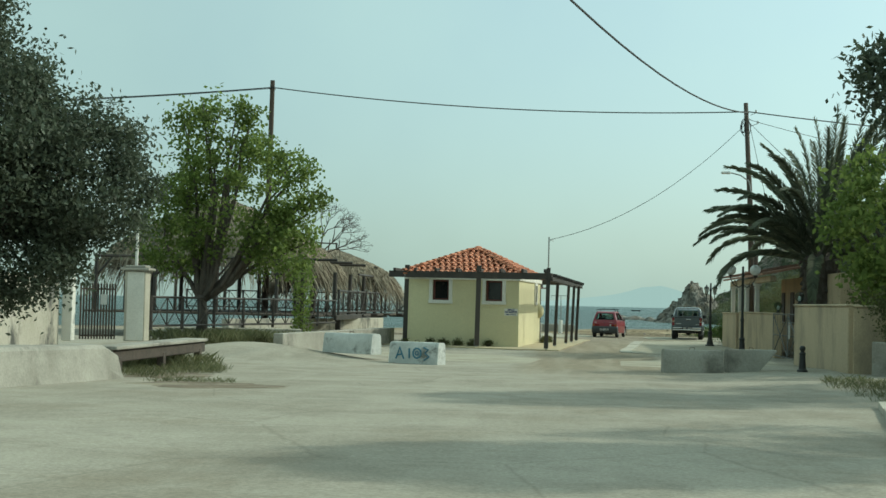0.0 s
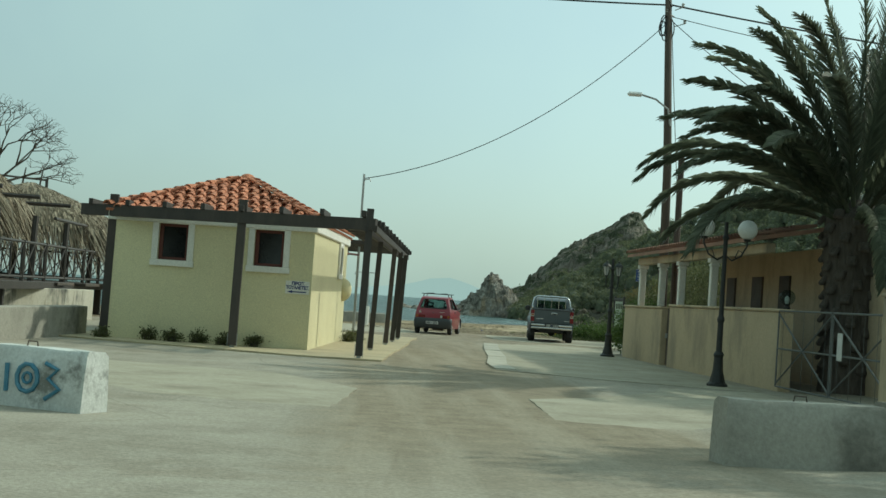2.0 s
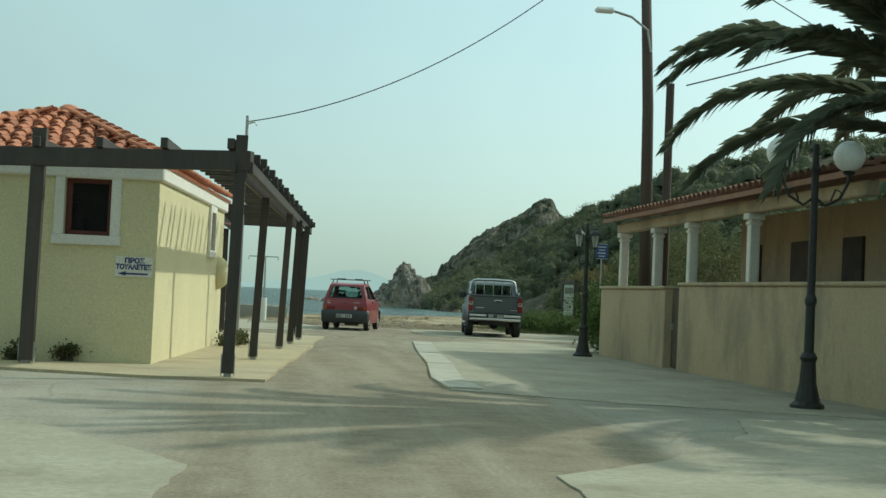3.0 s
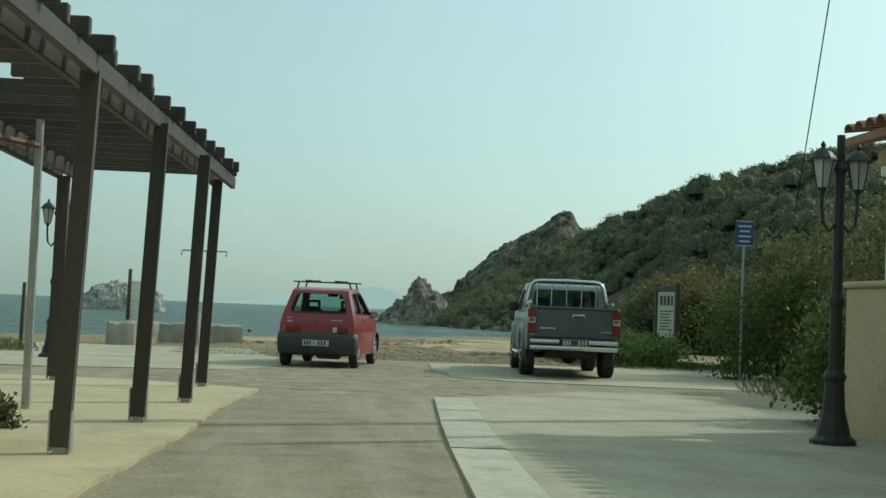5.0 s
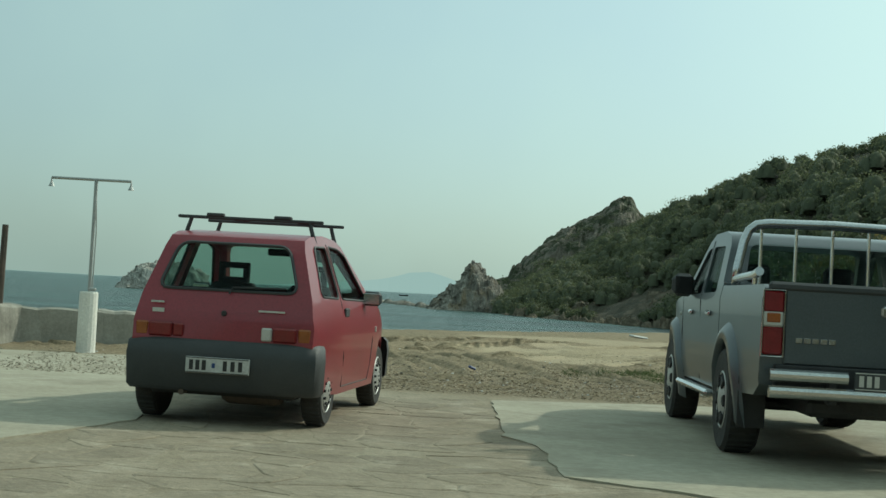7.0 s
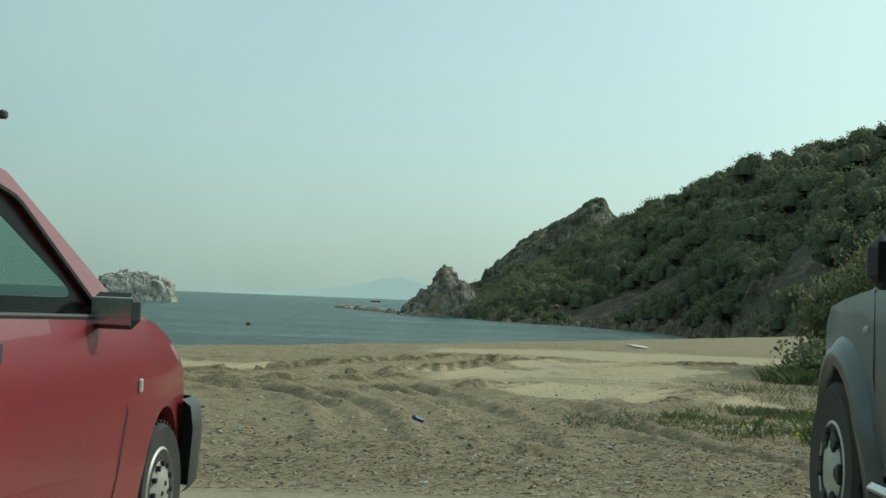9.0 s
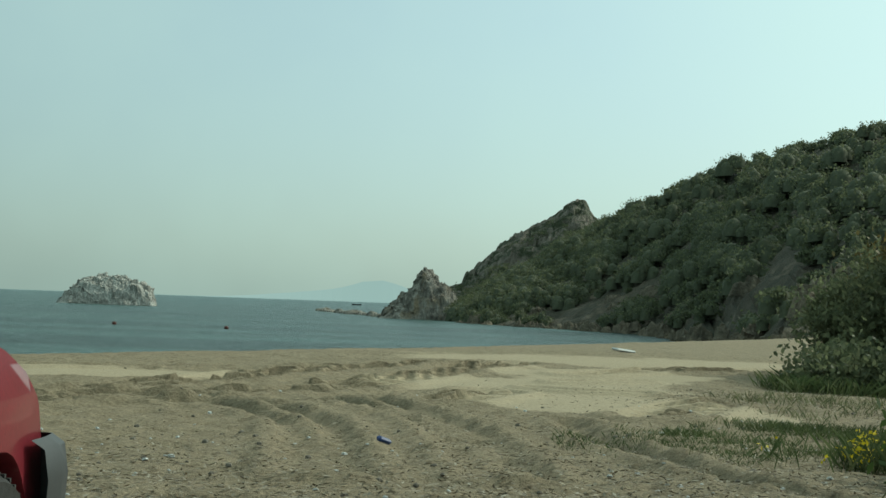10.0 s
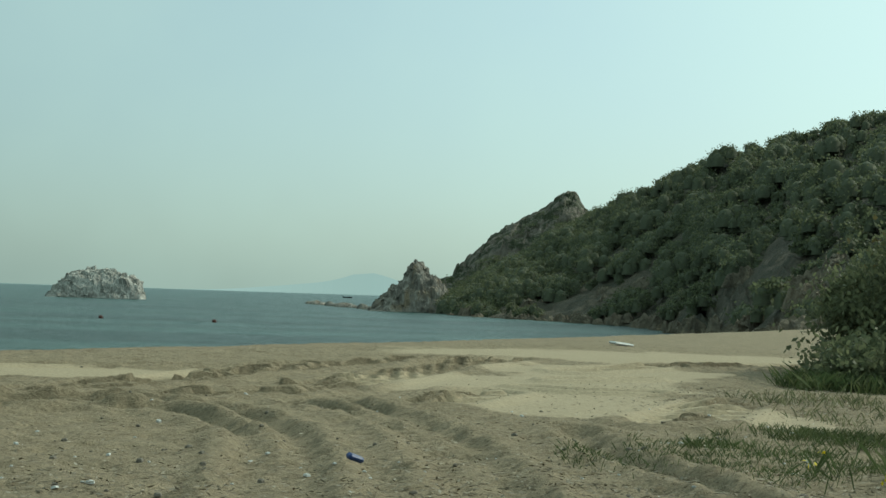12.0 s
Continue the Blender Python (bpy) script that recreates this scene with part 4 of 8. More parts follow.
def build_villa():
    wall_run("wall_villa_1", [(12.9, 62.9), (12.95, 58.0)], 1.42, 0.25, OCHRE, "ochre plastered garden wall with a coping")
    wall_run("wall_villa_2", [(12.96, 57.1), (13.2, 48.4)], 1.48, 0.25, OCHRE, "ochre plastered garden wall with a coping")
    wall_run("wall_villa_3", [(13.0, 42.6), (13.0, 34.0)], 1.76, 0.25, OCHRE, "ochre plastered garden wall with a coping")
    wall_run("wall_villa_4", [(13.0, 34.0), (17.8, 33.2)], 1.74, 0.25, OCHRE, "ochre plastered garden wall with a coping")
    wall_run("wall_low_4", [(13.15, 32.5), (17.0, 31.7)], 0.95, 0.3, CONC, "low grey rubble wall below the hedge", 0.0)
    # narrow dark door in the wall
    d = thing("garden_door", "narrow dark wooden door in the garden wall", "door", (12.95, 57.55, 0))
    Shape().box((0.05, 0, 0.72), (0.05, 0.86, 1.4), 0.01).obj("leaf", RAIL, d)
    Shape().box((0.0, 0.3, 0.75), (0.06, 0.03, 0.12)).obj("handle", STEEL, d)
    # pair of tube gates with diagonal braces
    g = thing("drive_gate", "grey tubular steel double gate with diagonal braces", "gate", (13.1, 45.5, 0), 1.5)
    for s in (-1, 1):
        gl = Shape()
        y0, y1 = s * 0.04, s * 2.85
        for pts in ([(0, y0, 0.1), (0, y0, 1.5)], [(0, y1, 0.1), (0, y1, 1.5)], [(0, y0, 0.1), (0, y1, 0.1)], [(0, y0, 1.5), (0, y1, 1.5)], [(0, y0, 1.45), (0, y1, 0.15)], [(0, y0, 0.15), (0, y1, 1.45)], [(0, y0, 0.8), (0, y1, 0.8)]):
            gl.tube(pts, 0.017, 6)
        leaf = gl.obj("gate_leaf", GATEPAINT, g)
        bars = Shape()
        for i in range(5):
            yy = y0 + (y1 - y0) * (i + 0.5) / 5
            bars.tube([(0.0, yy, 0.1), (0.0, yy, 1.5)], 0.004, 4, False)
        bars.obj("infill_rod", GATEPAINT, leaf)
    Shape().box((-0.04, -0.5, 0.95), (0.01, 0.22, 0.45)).obj("notice", PLATEW, g, "small white notice")
    for (x, y, z) in ((13.2, 48.5, 1.54), (13.0, 42.5, 1.82)):
        p = thing("gate_lamp", "clear glass globe lamp on the garden wall", "lamp", (x, y, z), group="globe lamps on the wall")
        Shape().lathe([(0.07, 0), (0.07, 0.03), (0.035, 0.05), (0.035, 0.1)], 12).obj("base", IRON, p)
        Shape().ball((0, 0, 0.22), 0.15, 10).obj("globe", CLEARGLOBE, p, smooth=True)
        Shape().lathe([(0.03, 0), (0.05, 0.06), (0.04, 0.12), (0.005, 0.15)], 10, pose(0, 0, 0.1)).obj("bulb", GLOBE, p)
    # villa with a columned porch
    h = thing("villa", "single-storey ochre villa with a columned porch and tiled roof", "house")
    Shape().box((18.1, 53.2, 1.4), (6.4, 13.6, 3.0)).obj("wall_body", OCHRE, h)
    for y in (62.7, 59.95, 57.6, 54.3):
        col = Shape().box((13.2, y, 2.05), (0.17, 0.17, 1.12), 0.015).box((13.2, y, 2.58), (0.27, 0.27, 0.1), 0.012).box((13.2, y, 2.47), (0.21, 0.21, 0.05), 0.01)
        col.obj("column", WHITE, h, "white porch column")
    Shape().box((13.2, 56.4, 2.73), (0.2, 13.2, 0.2), 0.02).obj("porch_beam", OCHRE, h)
    for y, w in ((59.2, 0.8), (56.7, 0.9), (54.4, 0.8), (51.0, 0.9)):
        o = Shape().box((14.88, y, 1.75), (0.06, w, 1.2), 0.01).obj("window", RAIL, h, "brown shuttered window")
        Shape().box((14.84, y, 1.12), (0.14, w + 0.16, 0.06), 0.01).obj("sill", WHITE, o)
    bed = Shape()
    # roof slope towards the lane, then up to the ridge
    bed.slab([(12.8, 49.6), (12.8, 63.1), (19.0, 63.1), (19.0, 49.6)], 0, 0.08)
    bed.v = [(x, y, z + 2.84 + (x - 12.8) * 0.2) for x, y, z in bed.v]
    bed.obj("roof", OLDTILE, h)
    t = Shape()
    seg = 5
    for j, (yy, r) in enumerate(((0.0, 0.10), (0.5, 0.085))):
        for i in range(seg + 1):
            a = math.pi * i / seg
            t.v.append((yy, -math.cos(a) * r, math.sin(a) * r * 0.8 + (0.03 if j == 0 else 0)))
    t.f = [(i, seg + 1 + i, seg + 2 + i, i + 1) for i in range(seg)]
    tm = t.mesh("roof_tile", OLDTILE)
    for i in range(51):
        for r in range(3):
            ob = new("roof_tile", tm)
            ob.matrix_basis = Matrix.Translation((12.74 + r * 0.42, 49.75 + i * 0.262 + random.uniform(-0.01, 0.01), 2.925 + r * 0.42 * 0.2)) @ pose(0, 0, 0, 0, -11.3 + random.uniform(-1, 1), random.uniform(-2, 2))
            ob.parent = h


def barrier(name, a, b, h, t, material, label, group="", broken=0.0):
    """Precast block barrier between ground points a and b of its front foot."""
    d = Vector((b[0] - a[0], b[1] - a[1], 0))
    o = thing(name, label, "barrier", (a[0], a[1], ground_z(*a) - 0.01), math.degrees(math.atan2(d.y, d.x)), group)
    L = d.length
    sh = Shape()
    nx, prof = 12, [(0.0, 0.0), (0.02, h * 0.5), (0.045, h - 0.04), (0.08, h), (t - 0.08, h), (t - 0.045, h - 0.04), (t - 0.02, h * 0.5), (t, 0)]
    for i in range(nx + 1):
        x = L * i / nx
        for yy, z in prof:
            k = 0.012 * fbm(a[0] + x * 3, yy * 3, z * 3)
            ex = 0.02 if i in (0, nx) and z > h - 0.03 else 0
            far = L * (1 - broken * (1 - z / h)) + (2.5 * k if broken and i == nx else 0)
            sh.v.append((min(x + k + (ex if i == 0 else -ex), far), yy + k, max(0, z + (k if z > 0 else 0))))
    n = len(prof)
    for i in range(nx):
        for j in range(n - 1):
            sh.f.append((i * n + j, (i + 1) * n + j, (i + 1) * n + j + 1, i * n + j + 1))
    sh.f.append(tuple(range(n)))
    sh.f.append(tuple(nx * n + j for j in range(n))[::-1])
    body = sh.obj("block", material, o, angle=40)
    eye = Shape().tube([(L * 0.45, t / 2, h - 0.02), (L * 0.46, t / 2, h + 0.05), (L * 0.53, t / 2, h + 0.05), (L * 0.54, t / 2, h - 0.02)], 0.008, 5)
    eye.obj("lifting_loop", RAIL, body, "rusty lifting loop")
    return o


def build_barriers():
    barrier("road_barrier", (-0.60, 37.6), (0.88, 36.6), 0.54, 0.42, BARRIER, "whitewashed concrete block barrier with mossy stains", "road barriers")
    b = barrier("road_barrier", (1.46, 35.85), (2.80, 35.2), 0.56, 0.42, BARRIER, "whitewashed concrete block barrier with blue graffiti", "road barriers")
    # sprayed marks: bars, a ring and bows
    def stroke(pts, r=0.022):
        Shape().tube([(x, -0.004 + 0.02 * (z / 0.56), z) for x, z in pts], r, 6).obj("spray_mark", GRAFFITI, b)
    stroke([(0.22, 0.12), (0.33, 0.42), (0.46, 0.12)])
    stroke([(0.26, 0.22), (0.42, 0.24)])
    stroke([(0.62, 0.40), (0.63, 0.14)])
    stroke([(0.86 + 0.12 * math.cos(i * 0.6), 0.28 + 0.13 * math.sin(i * 0.6)) for i in range(12)])
    stroke([(0.86 + 0.05 * math.cos(i * 0.8), 0.28 + 0.05 * math.sin(i * 0.8)) for i in range(9)], 0.015)
    stroke([(1.06, 0.43), (1.2, 0.38), (1.1, 0.29), (1.23, 0.2), (1.08, 0.10)])
    barrier("road_barrier", (8.48, 34.1), (9.95, 34.25), 0.58, 0.42, CONC, "bare grey concrete block barrier", "road barriers")
    barrier("road_barrier", (10.10, 34.55), (11.35, 34.8), 0.58, 0.42, CONC, "grey concrete block barrier with a broken end", "road barriers", 0.42)


build_villa()
build_barriers()


def build_verge_kerb():
    k = thing("kerb", "pale worn concrete kerb on the road verge", "kerb", kind="structure")
    for i in range(9):
        y0, y1 = 11.0 + i * 1.0, 11.0 + (i + 1) * 1.0 - 0.02
        x0, x1 = 9.22 + (y0 - 11) * 0.17, 9.22 + (y1 - 11) * 0.17
        z = ground_z(x0, y0)
        Shape().slab([(x0, y0), (x0 + 0.3, y0), (x1 + 0.3, y1), (x1, y1)], z - 0.2, z + 0.09 + random.uniform(-0.01, 0.01)).obj("kerb_stone", KERB, k)


build_verge_kerb()


# ---- vehicles ----
def solid(profile, half_width, z_cuts, y_cuts, bevel=0.03):
    """A car body: the side profile drawn across the car, drawn in by half_width(y, z), with softened edges."""
    bm = bmesh.new()
    vs = [bm.verts.new((-1, y, z)) for y, z in profile]
    f = bm.faces.new(vs)
    ret = bmesh.ops.extrude_face_region(bm, geom=[f])
    for v in ret["geom"]:
        if isinstance(v, bmesh.types.BMVert):
            v.co.x = 1
    for z in z_cuts:
        bmesh.ops.bisect_plane(bm, geom=bm.verts[:] + bm.edges[:] + bm.faces[:], plane_co=(0, 0, z), plane_no=(0, 0, 1))
    for y in y_cuts:
        bmesh.ops.bisect_plane(bm, geom=bm.verts[:] + bm.edges[:] + bm.faces[:], plane_co=(0, y, 0), plane_no=(0, 1, 0))
    for x in (-0.6, 0, 0.6):
        bmesh.ops.bisect_plane(bm, geom=bm.verts[:] + bm.edges[:] + bm.faces[:], plane_co=(x, 0, 0), plane_no=(1, 0, 0))
    for v in bm.verts:
        v.co.x *= half_width(v.co.y, v.co.z)
    bmesh.ops.recalc_face_normals(bm, faces=bm.faces[:])
    if bevel:
        sharp = [e for e in bm.edges if len(e.link_faces) == 2 and e.calc_face_angle(0) > radians(50)]
        bmesh.ops.bevel(bm, geom=sharp, offset=bevel, segments=3, profile=0.6, affect="EDGES", clamp_overlap=True)
    return bm


def prism_x(poly, x0, x1):
    bm = bmesh.new()
    a = [bm.verts.new((x0, y, z)) for y, z in poly]
    b = [bm.verts.new((x1, y, z)) for y, z in poly]
    bm.faces.new(a)
    bm.faces.new(b[::-1])
    n = len(poly)
    for i in range(n):
        bm.faces.new((a[i], b[i], b[(i + 1) % n], a[(i + 1) % n]))
    bmesh.ops.recalc_face_normals(bm, faces=bm.faces[:])
    return bm


def prism_y(poly, y0, y1):
    bm = bmesh.new()
    a = [bm.verts.new((x, y0, z)) for x, z in poly]
    b = [bm.verts.new((x, y1, z)) for x, z in poly]
    bm.faces.new(a)
    bm.faces.new(b[::-1])
    n = len(poly)
    for i in range(n):
        bm.faces.new((a[i], a[(i + 1) % n], b[(i + 1) % n], b[i])[::-1])
    bm.normal_update()
    bmesh.ops.recalc_face_normals(bm, faces=bm.faces[:])
    return bm


def rounded(poly, r=0.05, n=4):
    """A polygon with its corners rounded."""
    out = []
    k = len(poly)
    for i in range(k):
        p, a, b = Vector(poly[i]), Vector(poly[i - 1]), Vector(poly[(i + 1) % k])
        da, db = (a - p), (b - p)
        ra, rb = min(r, da.length * 0.45), min(r, db.length * 0.45)
        s, e = p + da.normalized() * ra, p + db.normalized() * rb
        for j in range(n + 1):
            t = j / n
            out.append(tuple((s * (1 - t) ** 2 + p * 2 * t * (1 - t) + e * t * t)))
    return out


def cut(bm, cutters):
    """bm less the cutters, as a new mesh."""
    me = bpy.data.meshes.new("work")
    bm.to_mesh(me)
    bm.free()
    ob = new("work", me)
    tmp = []
    for c in cutters:
        cm = bpy.data.meshes.new("cutter")
        c.to_mesh(cm)
        c.free()
        co = new("cutter", cm)
        tmp.append(co)
        md = ob.modifiers.new("cut", "BOOLEAN")
        md.operation, md.object, md.solver = "DIFFERENCE", co, "EXACT"
    bpy.context.view_layer.update()
    out = bpy.data.meshes.new_from_object(ob.evaluated_get(bpy.context.evaluated_depsgraph_get()))
    for o in tmp + [ob]:
        bpy.data.objects.remove(o)
    return out


def mesh_part(name, me, material, parent, label="", angle=35):
    me.materials.clear()
    me.materials.append(material)
    me.name = name
    me.shade_smooth()
    me.set_sharp_from_angle(angle=radians(angle))
    ob = new(name, me)
    ob.parent = parent
    if label:
        ob["label"] = label
    return ob


def side_pane(name, poly, half_width, parent, inset, sides=(-1, 1)):
    for s in sides:
        sh = Shape()
        n = len(poly)
        for k in (0, 0.006):
            sh.v += [(s * (half_width(y, z) - inset - k), y, z) for y, z in poly]
        sh.f = [tuple(range(n)), tuple(range(n, 2 * n))[::-1]] + [(i, (i + 1) % n, n + (i + 1) % n, n + i) for i in range(n)]
        ob = sh.obj(name, CARGLASS, parent)
        ob.visible_shadow = False


def end_pane(name, poly, y_of, parent):
    sh = Shape()
    n = len(poly)
    for k in (0, 0.006):
        sh.v += [(x, y_of(z) + k, z) for x, z in poly]
    sh.f = [tuple(range(n)), tuple(range(n, 2 * n))[::-1]] + [(i, (i + 1) % n, n + (i + 1) % n, n + i) for i in range(n)]
    ob = sh.obj(name, CARGLASS, parent)
    ob.visible_shadow = False


def wheel(parent, x, y, r, w, rim, hub, side, holes=12, hole_r=0.62, spokes=0):
    """A wheel whose outer face looks to side (-1 or 1)."""
    o = Shape().lathe([(rim, -w / 2 + 0.01), (r * 0.93, -w / 2), (r, -w / 2 + 0.025), (r, w / 2 - 0.025), (r * 0.93, w / 2), (rim, w / 2 - 0.01)], 32, pose(x, y, r, 0, 90 * side)).obj("tyre", RUBBER, parent, angle=40)
    m = pose(x, y, r, 0, 90 * side)
    tread = Shape()
    for i in range(40):
        t = 2 * math.pi * i / 40
        tread.box((r * math.cos(t), r * math.sin(t), 0), (0.012, 0.012, w * 0.8), 0, m)
    tread.obj("tread", RUBBER, o)
    face = Shape().lathe([(rim, -w * 0.2), (rim, w / 2 - 0.012), (rim * 0.93, w / 2 - 0.004), (rim * 0.86, w / 2 - 0.02), (rim * 0.4, w / 2 + 0.006), (rim * 0.24, w / 2 + 0.012), (0.002, w / 2 + 0.014)], 32, m)
    disc = face.obj("wheel_cover", hub, o, "silver wheel cover", angle=40)
    if spokes:
        for i in range(spokes):
            t0 = 2 * math.pi * (i + 0.5) / spokes
            dark = Shape()
            for rr, ww in ((0.66, 0.16), (0.78, 0.2), (0.55, 0.11)):
                dark.box((rim * rr * math.cos(t0), rim * rr * math.sin(t0), w / 2 - 0.0), (rim * 0.14, rim * ww * 2, 0.026), 0.006, m @ pose(0, 0, 0, 0, 0, 0) @ Matrix.Translation((rim * rr * math.cos(t0), rim * rr * math.sin(t0), 0)) @ pose(0, 0, 0, 0, 0, math.degrees(t0)) @ Matrix.Translation((-rim * rr * math.cos(t0), -rim * rr * math.sin(t0), 0)))
            dark.obj("rim_opening", INK, disc)
    else:
        for i in range(holes):
            t0 = 2 * math.pi * i / holes
            Shape().lathe([(0.011, 0), (0.011, 0.03)], 8, m @ Matrix.Translation((rim * hole_r * math.cos(t0), rim * hole_r * math.sin(t0), w / 2 - 0.022))).obj("cover_hole", INK, disc)
        for i in range(4):
            t0 = 2 * math.pi * i / 4
            Shape().lathe([(0.01, 0), (0.01, 0.03)], 8, m @ Matrix.Translation((rim * 0.2 * math.cos(t0), rim * 0.2 * math.sin(t0), w / 2 - 0.014))).obj("wheel_bolt", INK, disc)
    return o


def bars_plate(parent, name, at, size, dark, light, tilt=0):
    """A number plate whose characters are plain bars."""
    w, h = size
    p = Shape().box((0, 0, 0), (w, 0.012, h), 0.003, pose(*at, tilt)).obj(name, light, parent, "number plate")
    xs = [-0.43, -0.33, -0.23, -0.06, 0.10, 0.22, 0.34]
    for i, u in enumerate(xs):
        if i == 3:
            Shape().box((u * w, -0.008, 0.0), (0.05 * w, 0.003, h * 0.3), 0, pose(*at, tilt)).obj("plate_mark", BLUEINK, p)
        else:
            Shape().box((u * w + 0.02 * w, -0.008, 0), (0.062 * w, 0.003, h * 0.62), 0, pose(*at, tilt)).obj("plate_mark", dark, p)
    for dx, dz, sx, sz in ((0, h / 2 - 0.006, w - 0.01, 0.006), (0, -h / 2 + 0.006, w - 0.01, 0.006)):
        Shape().box((dx, -0.007, dz), (sx, 0.003, sz), 0, pose(*at, tilt)).obj("plate_rim", dark, p)


def build_red_car():
    car = thing("hatchback_car", "faded red three-door hatchback with a black roof rack, parked", "car", (7.90, 73.98, 0.01), -11.0)
    car.matrix_basis = car.matrix_basis @ Matrix.Diagonal((0.925, 0.95, 0.945, 1))
    prof = [(-0.42, 0.26), (-0.47, 0.40), (-0.475, 0.60), (-0.455, 0.80), (-0.41, 0.93), (-0.27, 1.28), (-0.20, 1.36), (-0.05, 1.395), (0.4, 1.425), (0.82, 1.41), (1.05, 1.365), (1.18, 1.29), (1.70, 0.985), (1.84, 0.945), (2.10, 0.905), (2.30, 0.855), (2.48, 0.79), (2.61, 0.69), (2.68, 0.58), (2.71, 0.45), (2.68, 0.26), (2.0, 0.215), (0.3, 0.215)]

    def hw(y, z):
        w = 0.742
        if z > 0.72:
            w -= 0.045 * ((z - 0.72) / 0.2) if z < 0.92 else 0.045 + (z - 0.92) * 0.36
        if z < 0.4:
            w -= (0.4 - z) * 0.12
        if y < 0.3:
            w -= 0.055 * ((0.3 - y) / 0.75) ** 2.2
        if y > 1.7:
            w -= 0.10 * ((y - 1.7) / 1.0) ** 2.2
        return w

    inner = [(-0.36, 0.50), (-0.37, 0.9), (-0.22, 1.27), (-0.12, 1.345), (0.4, 1.37), (0.80, 1.355), (1.08, 1.29), (1.62, 0.96), (1.66, 0.50)]
    rearw = rounded([(-0.535, 0.965), (0.535, 0.965), (0.42, 1.31), (-0.42, 1.31)], 0.085)
    frontw = rounded([(-0.58, 0.99), (0.58, 0.99), (0.43, 1.33), (-0.43, 1.33)], 0.06)
    sw1 = rounded([(-0.17, 0.955), (0.36, 0.945), (0.36, 1.335), (-0.02, 1.325)], 0.06)
    sw2 = rounded([(0.47, 0.945), (1.53, 0.93), (1.06, 1.295), (0.84, 1.34), (0.47, 1.345)], 0.05)
    arches = []
    for y in (0.0, 2.2):
        for x in (-1, 1):
            c = bmesh.new()
            bmesh.ops.create_cone(c, cap_ends=True, segments=32, radius1=0.315, radius2=0.315, depth=0.6, matrix=pose(x * 0.76, y, 0.275, 0, 90))
            arches.append(c)
    body = cut(solid(prof, hw, (0.4, 0.6, 0.72, 0.82, 0.92, 1.1, 1.25), (-0.3, -0.1, 0.3, 0.42, 0.9, 1.3, 1.7, 2.0, 2.3, 2.5), 0.035),
               [solid(inner, lambda y, z: hw(y, z) - 0.055, (0.92,), (0.3, 1.5), 0), prism_y(rearw, -0.8, 0.3), prism_y(frontw, 0.85, 2.1), prism_x(sw1, -1, 1), prism_x(sw2, -1, 1)] + arches)
    bod = mesh_part("body", body, REDPAINT, car, "faded red painted body")
    rake = lambda z: -0.41 + (z - 0.93) * 0.40
    end_pane("rear_window", rounded([(-0.545, 0.955), (0.545, 0.955), (0.43, 1.32), (-0.43, 1.32)], 0.085), lambda z: rake(z) + 0.012, car)
    end_pane("windscreen", rounded([(-0.60, 0.98), (0.60, 0.98), (0.45, 1.34), (-0.45, 1.34)], 0.06), lambda z: 1.70 - (z - 0.985) * 1.70 - 0.03, car)
    side_pane("side_window", sw1, hw, car, 0.012)
    side_pane("side_window", sw2, hw, car, 0.012)
    # black rubber round the windows
    for poly in (sw1, sw2):
        for s in (-1, 1):
            pts = [(s * (hw(y, z) + 0.001), y, z) for y, z in poly]
            Shape().tube(pts + pts[:1], 0.009, 5).obj("window_seal", PLASTIC, bod)
    pts = [(x, rake(z) - 0.004, z) for x, z in rearw]
    Shape().tube(pts + pts[:1], 0.012, 5).obj("window_seal", PLASTIC, bod)
    # seams of door and hatch
    for s in (-1, 1):
        for line in ([(0.42, 1.36), (0.415, 0.9), (0.40, 0.5), (0.42, 0.27)], [(1.66, 0.93), (1.67, 0.6), (1.60, 0.42), (1.56, 0.27)], [(0.42, 0.27), (1.56, 0.27)]):
            Shape().tube([(s * (hw(y, z) + 0.0005), y, z) for y, z in line], 0.005, 4).obj("seam", INK, bod)
        Shape().box((s * (hw(0.52, 0.84) + 0.006), 0.56, 0.84), (0.02, 0.15, 0.07), 0.008).obj("door_handle", PLASTIC, bod, "black door handle")
        Shape().box((s * (hw(1.80, 0.70) + 0.004), 1.80, 0.69), (0.012, 0.03, 0.05), 0.005).obj("side_indicator", CLEARLENS, bod)
        mir = Shape().box((s * (hw(1.6, 0.95) + 0.075), 1.45, 0.955), (0.17, 0.075, 0.12), 0.03).obj("door_mirror", PLASTIC, car, "black door mirror")
        Shape().box((s * (hw(1.6, 0.95) + 0.075), 1.41, 0.955), (0.14, 0.006, 0.09), 0.01).obj("mirror_glass", CHROME, mir)
        Shape().box((s * (hw(1.6, 0.95) - 0.01), 1.47, 0.94), (0.06, 0.05, 0.05), 0.01).obj("mirror_arm", PLASTIC, mir)
        for cx, w_, m_ in ((0.615, 0.10, AMBER), (0.47, 0.18, REDLENS)):
            Shape().box((s * cx, -0.468 + (0.018 if m_ is AMBER else 0), 0.665), (w_, 0.05, 0.105), 0.012).obj("tail_lamp", m_, bod)
        Shape().box((s * 0.335, -0.474, 0.665), (0.08, 0.03, 0.095), 0.01).obj("lamp_infill", CLEARLENS if s > 0 else REDLENS, bod)
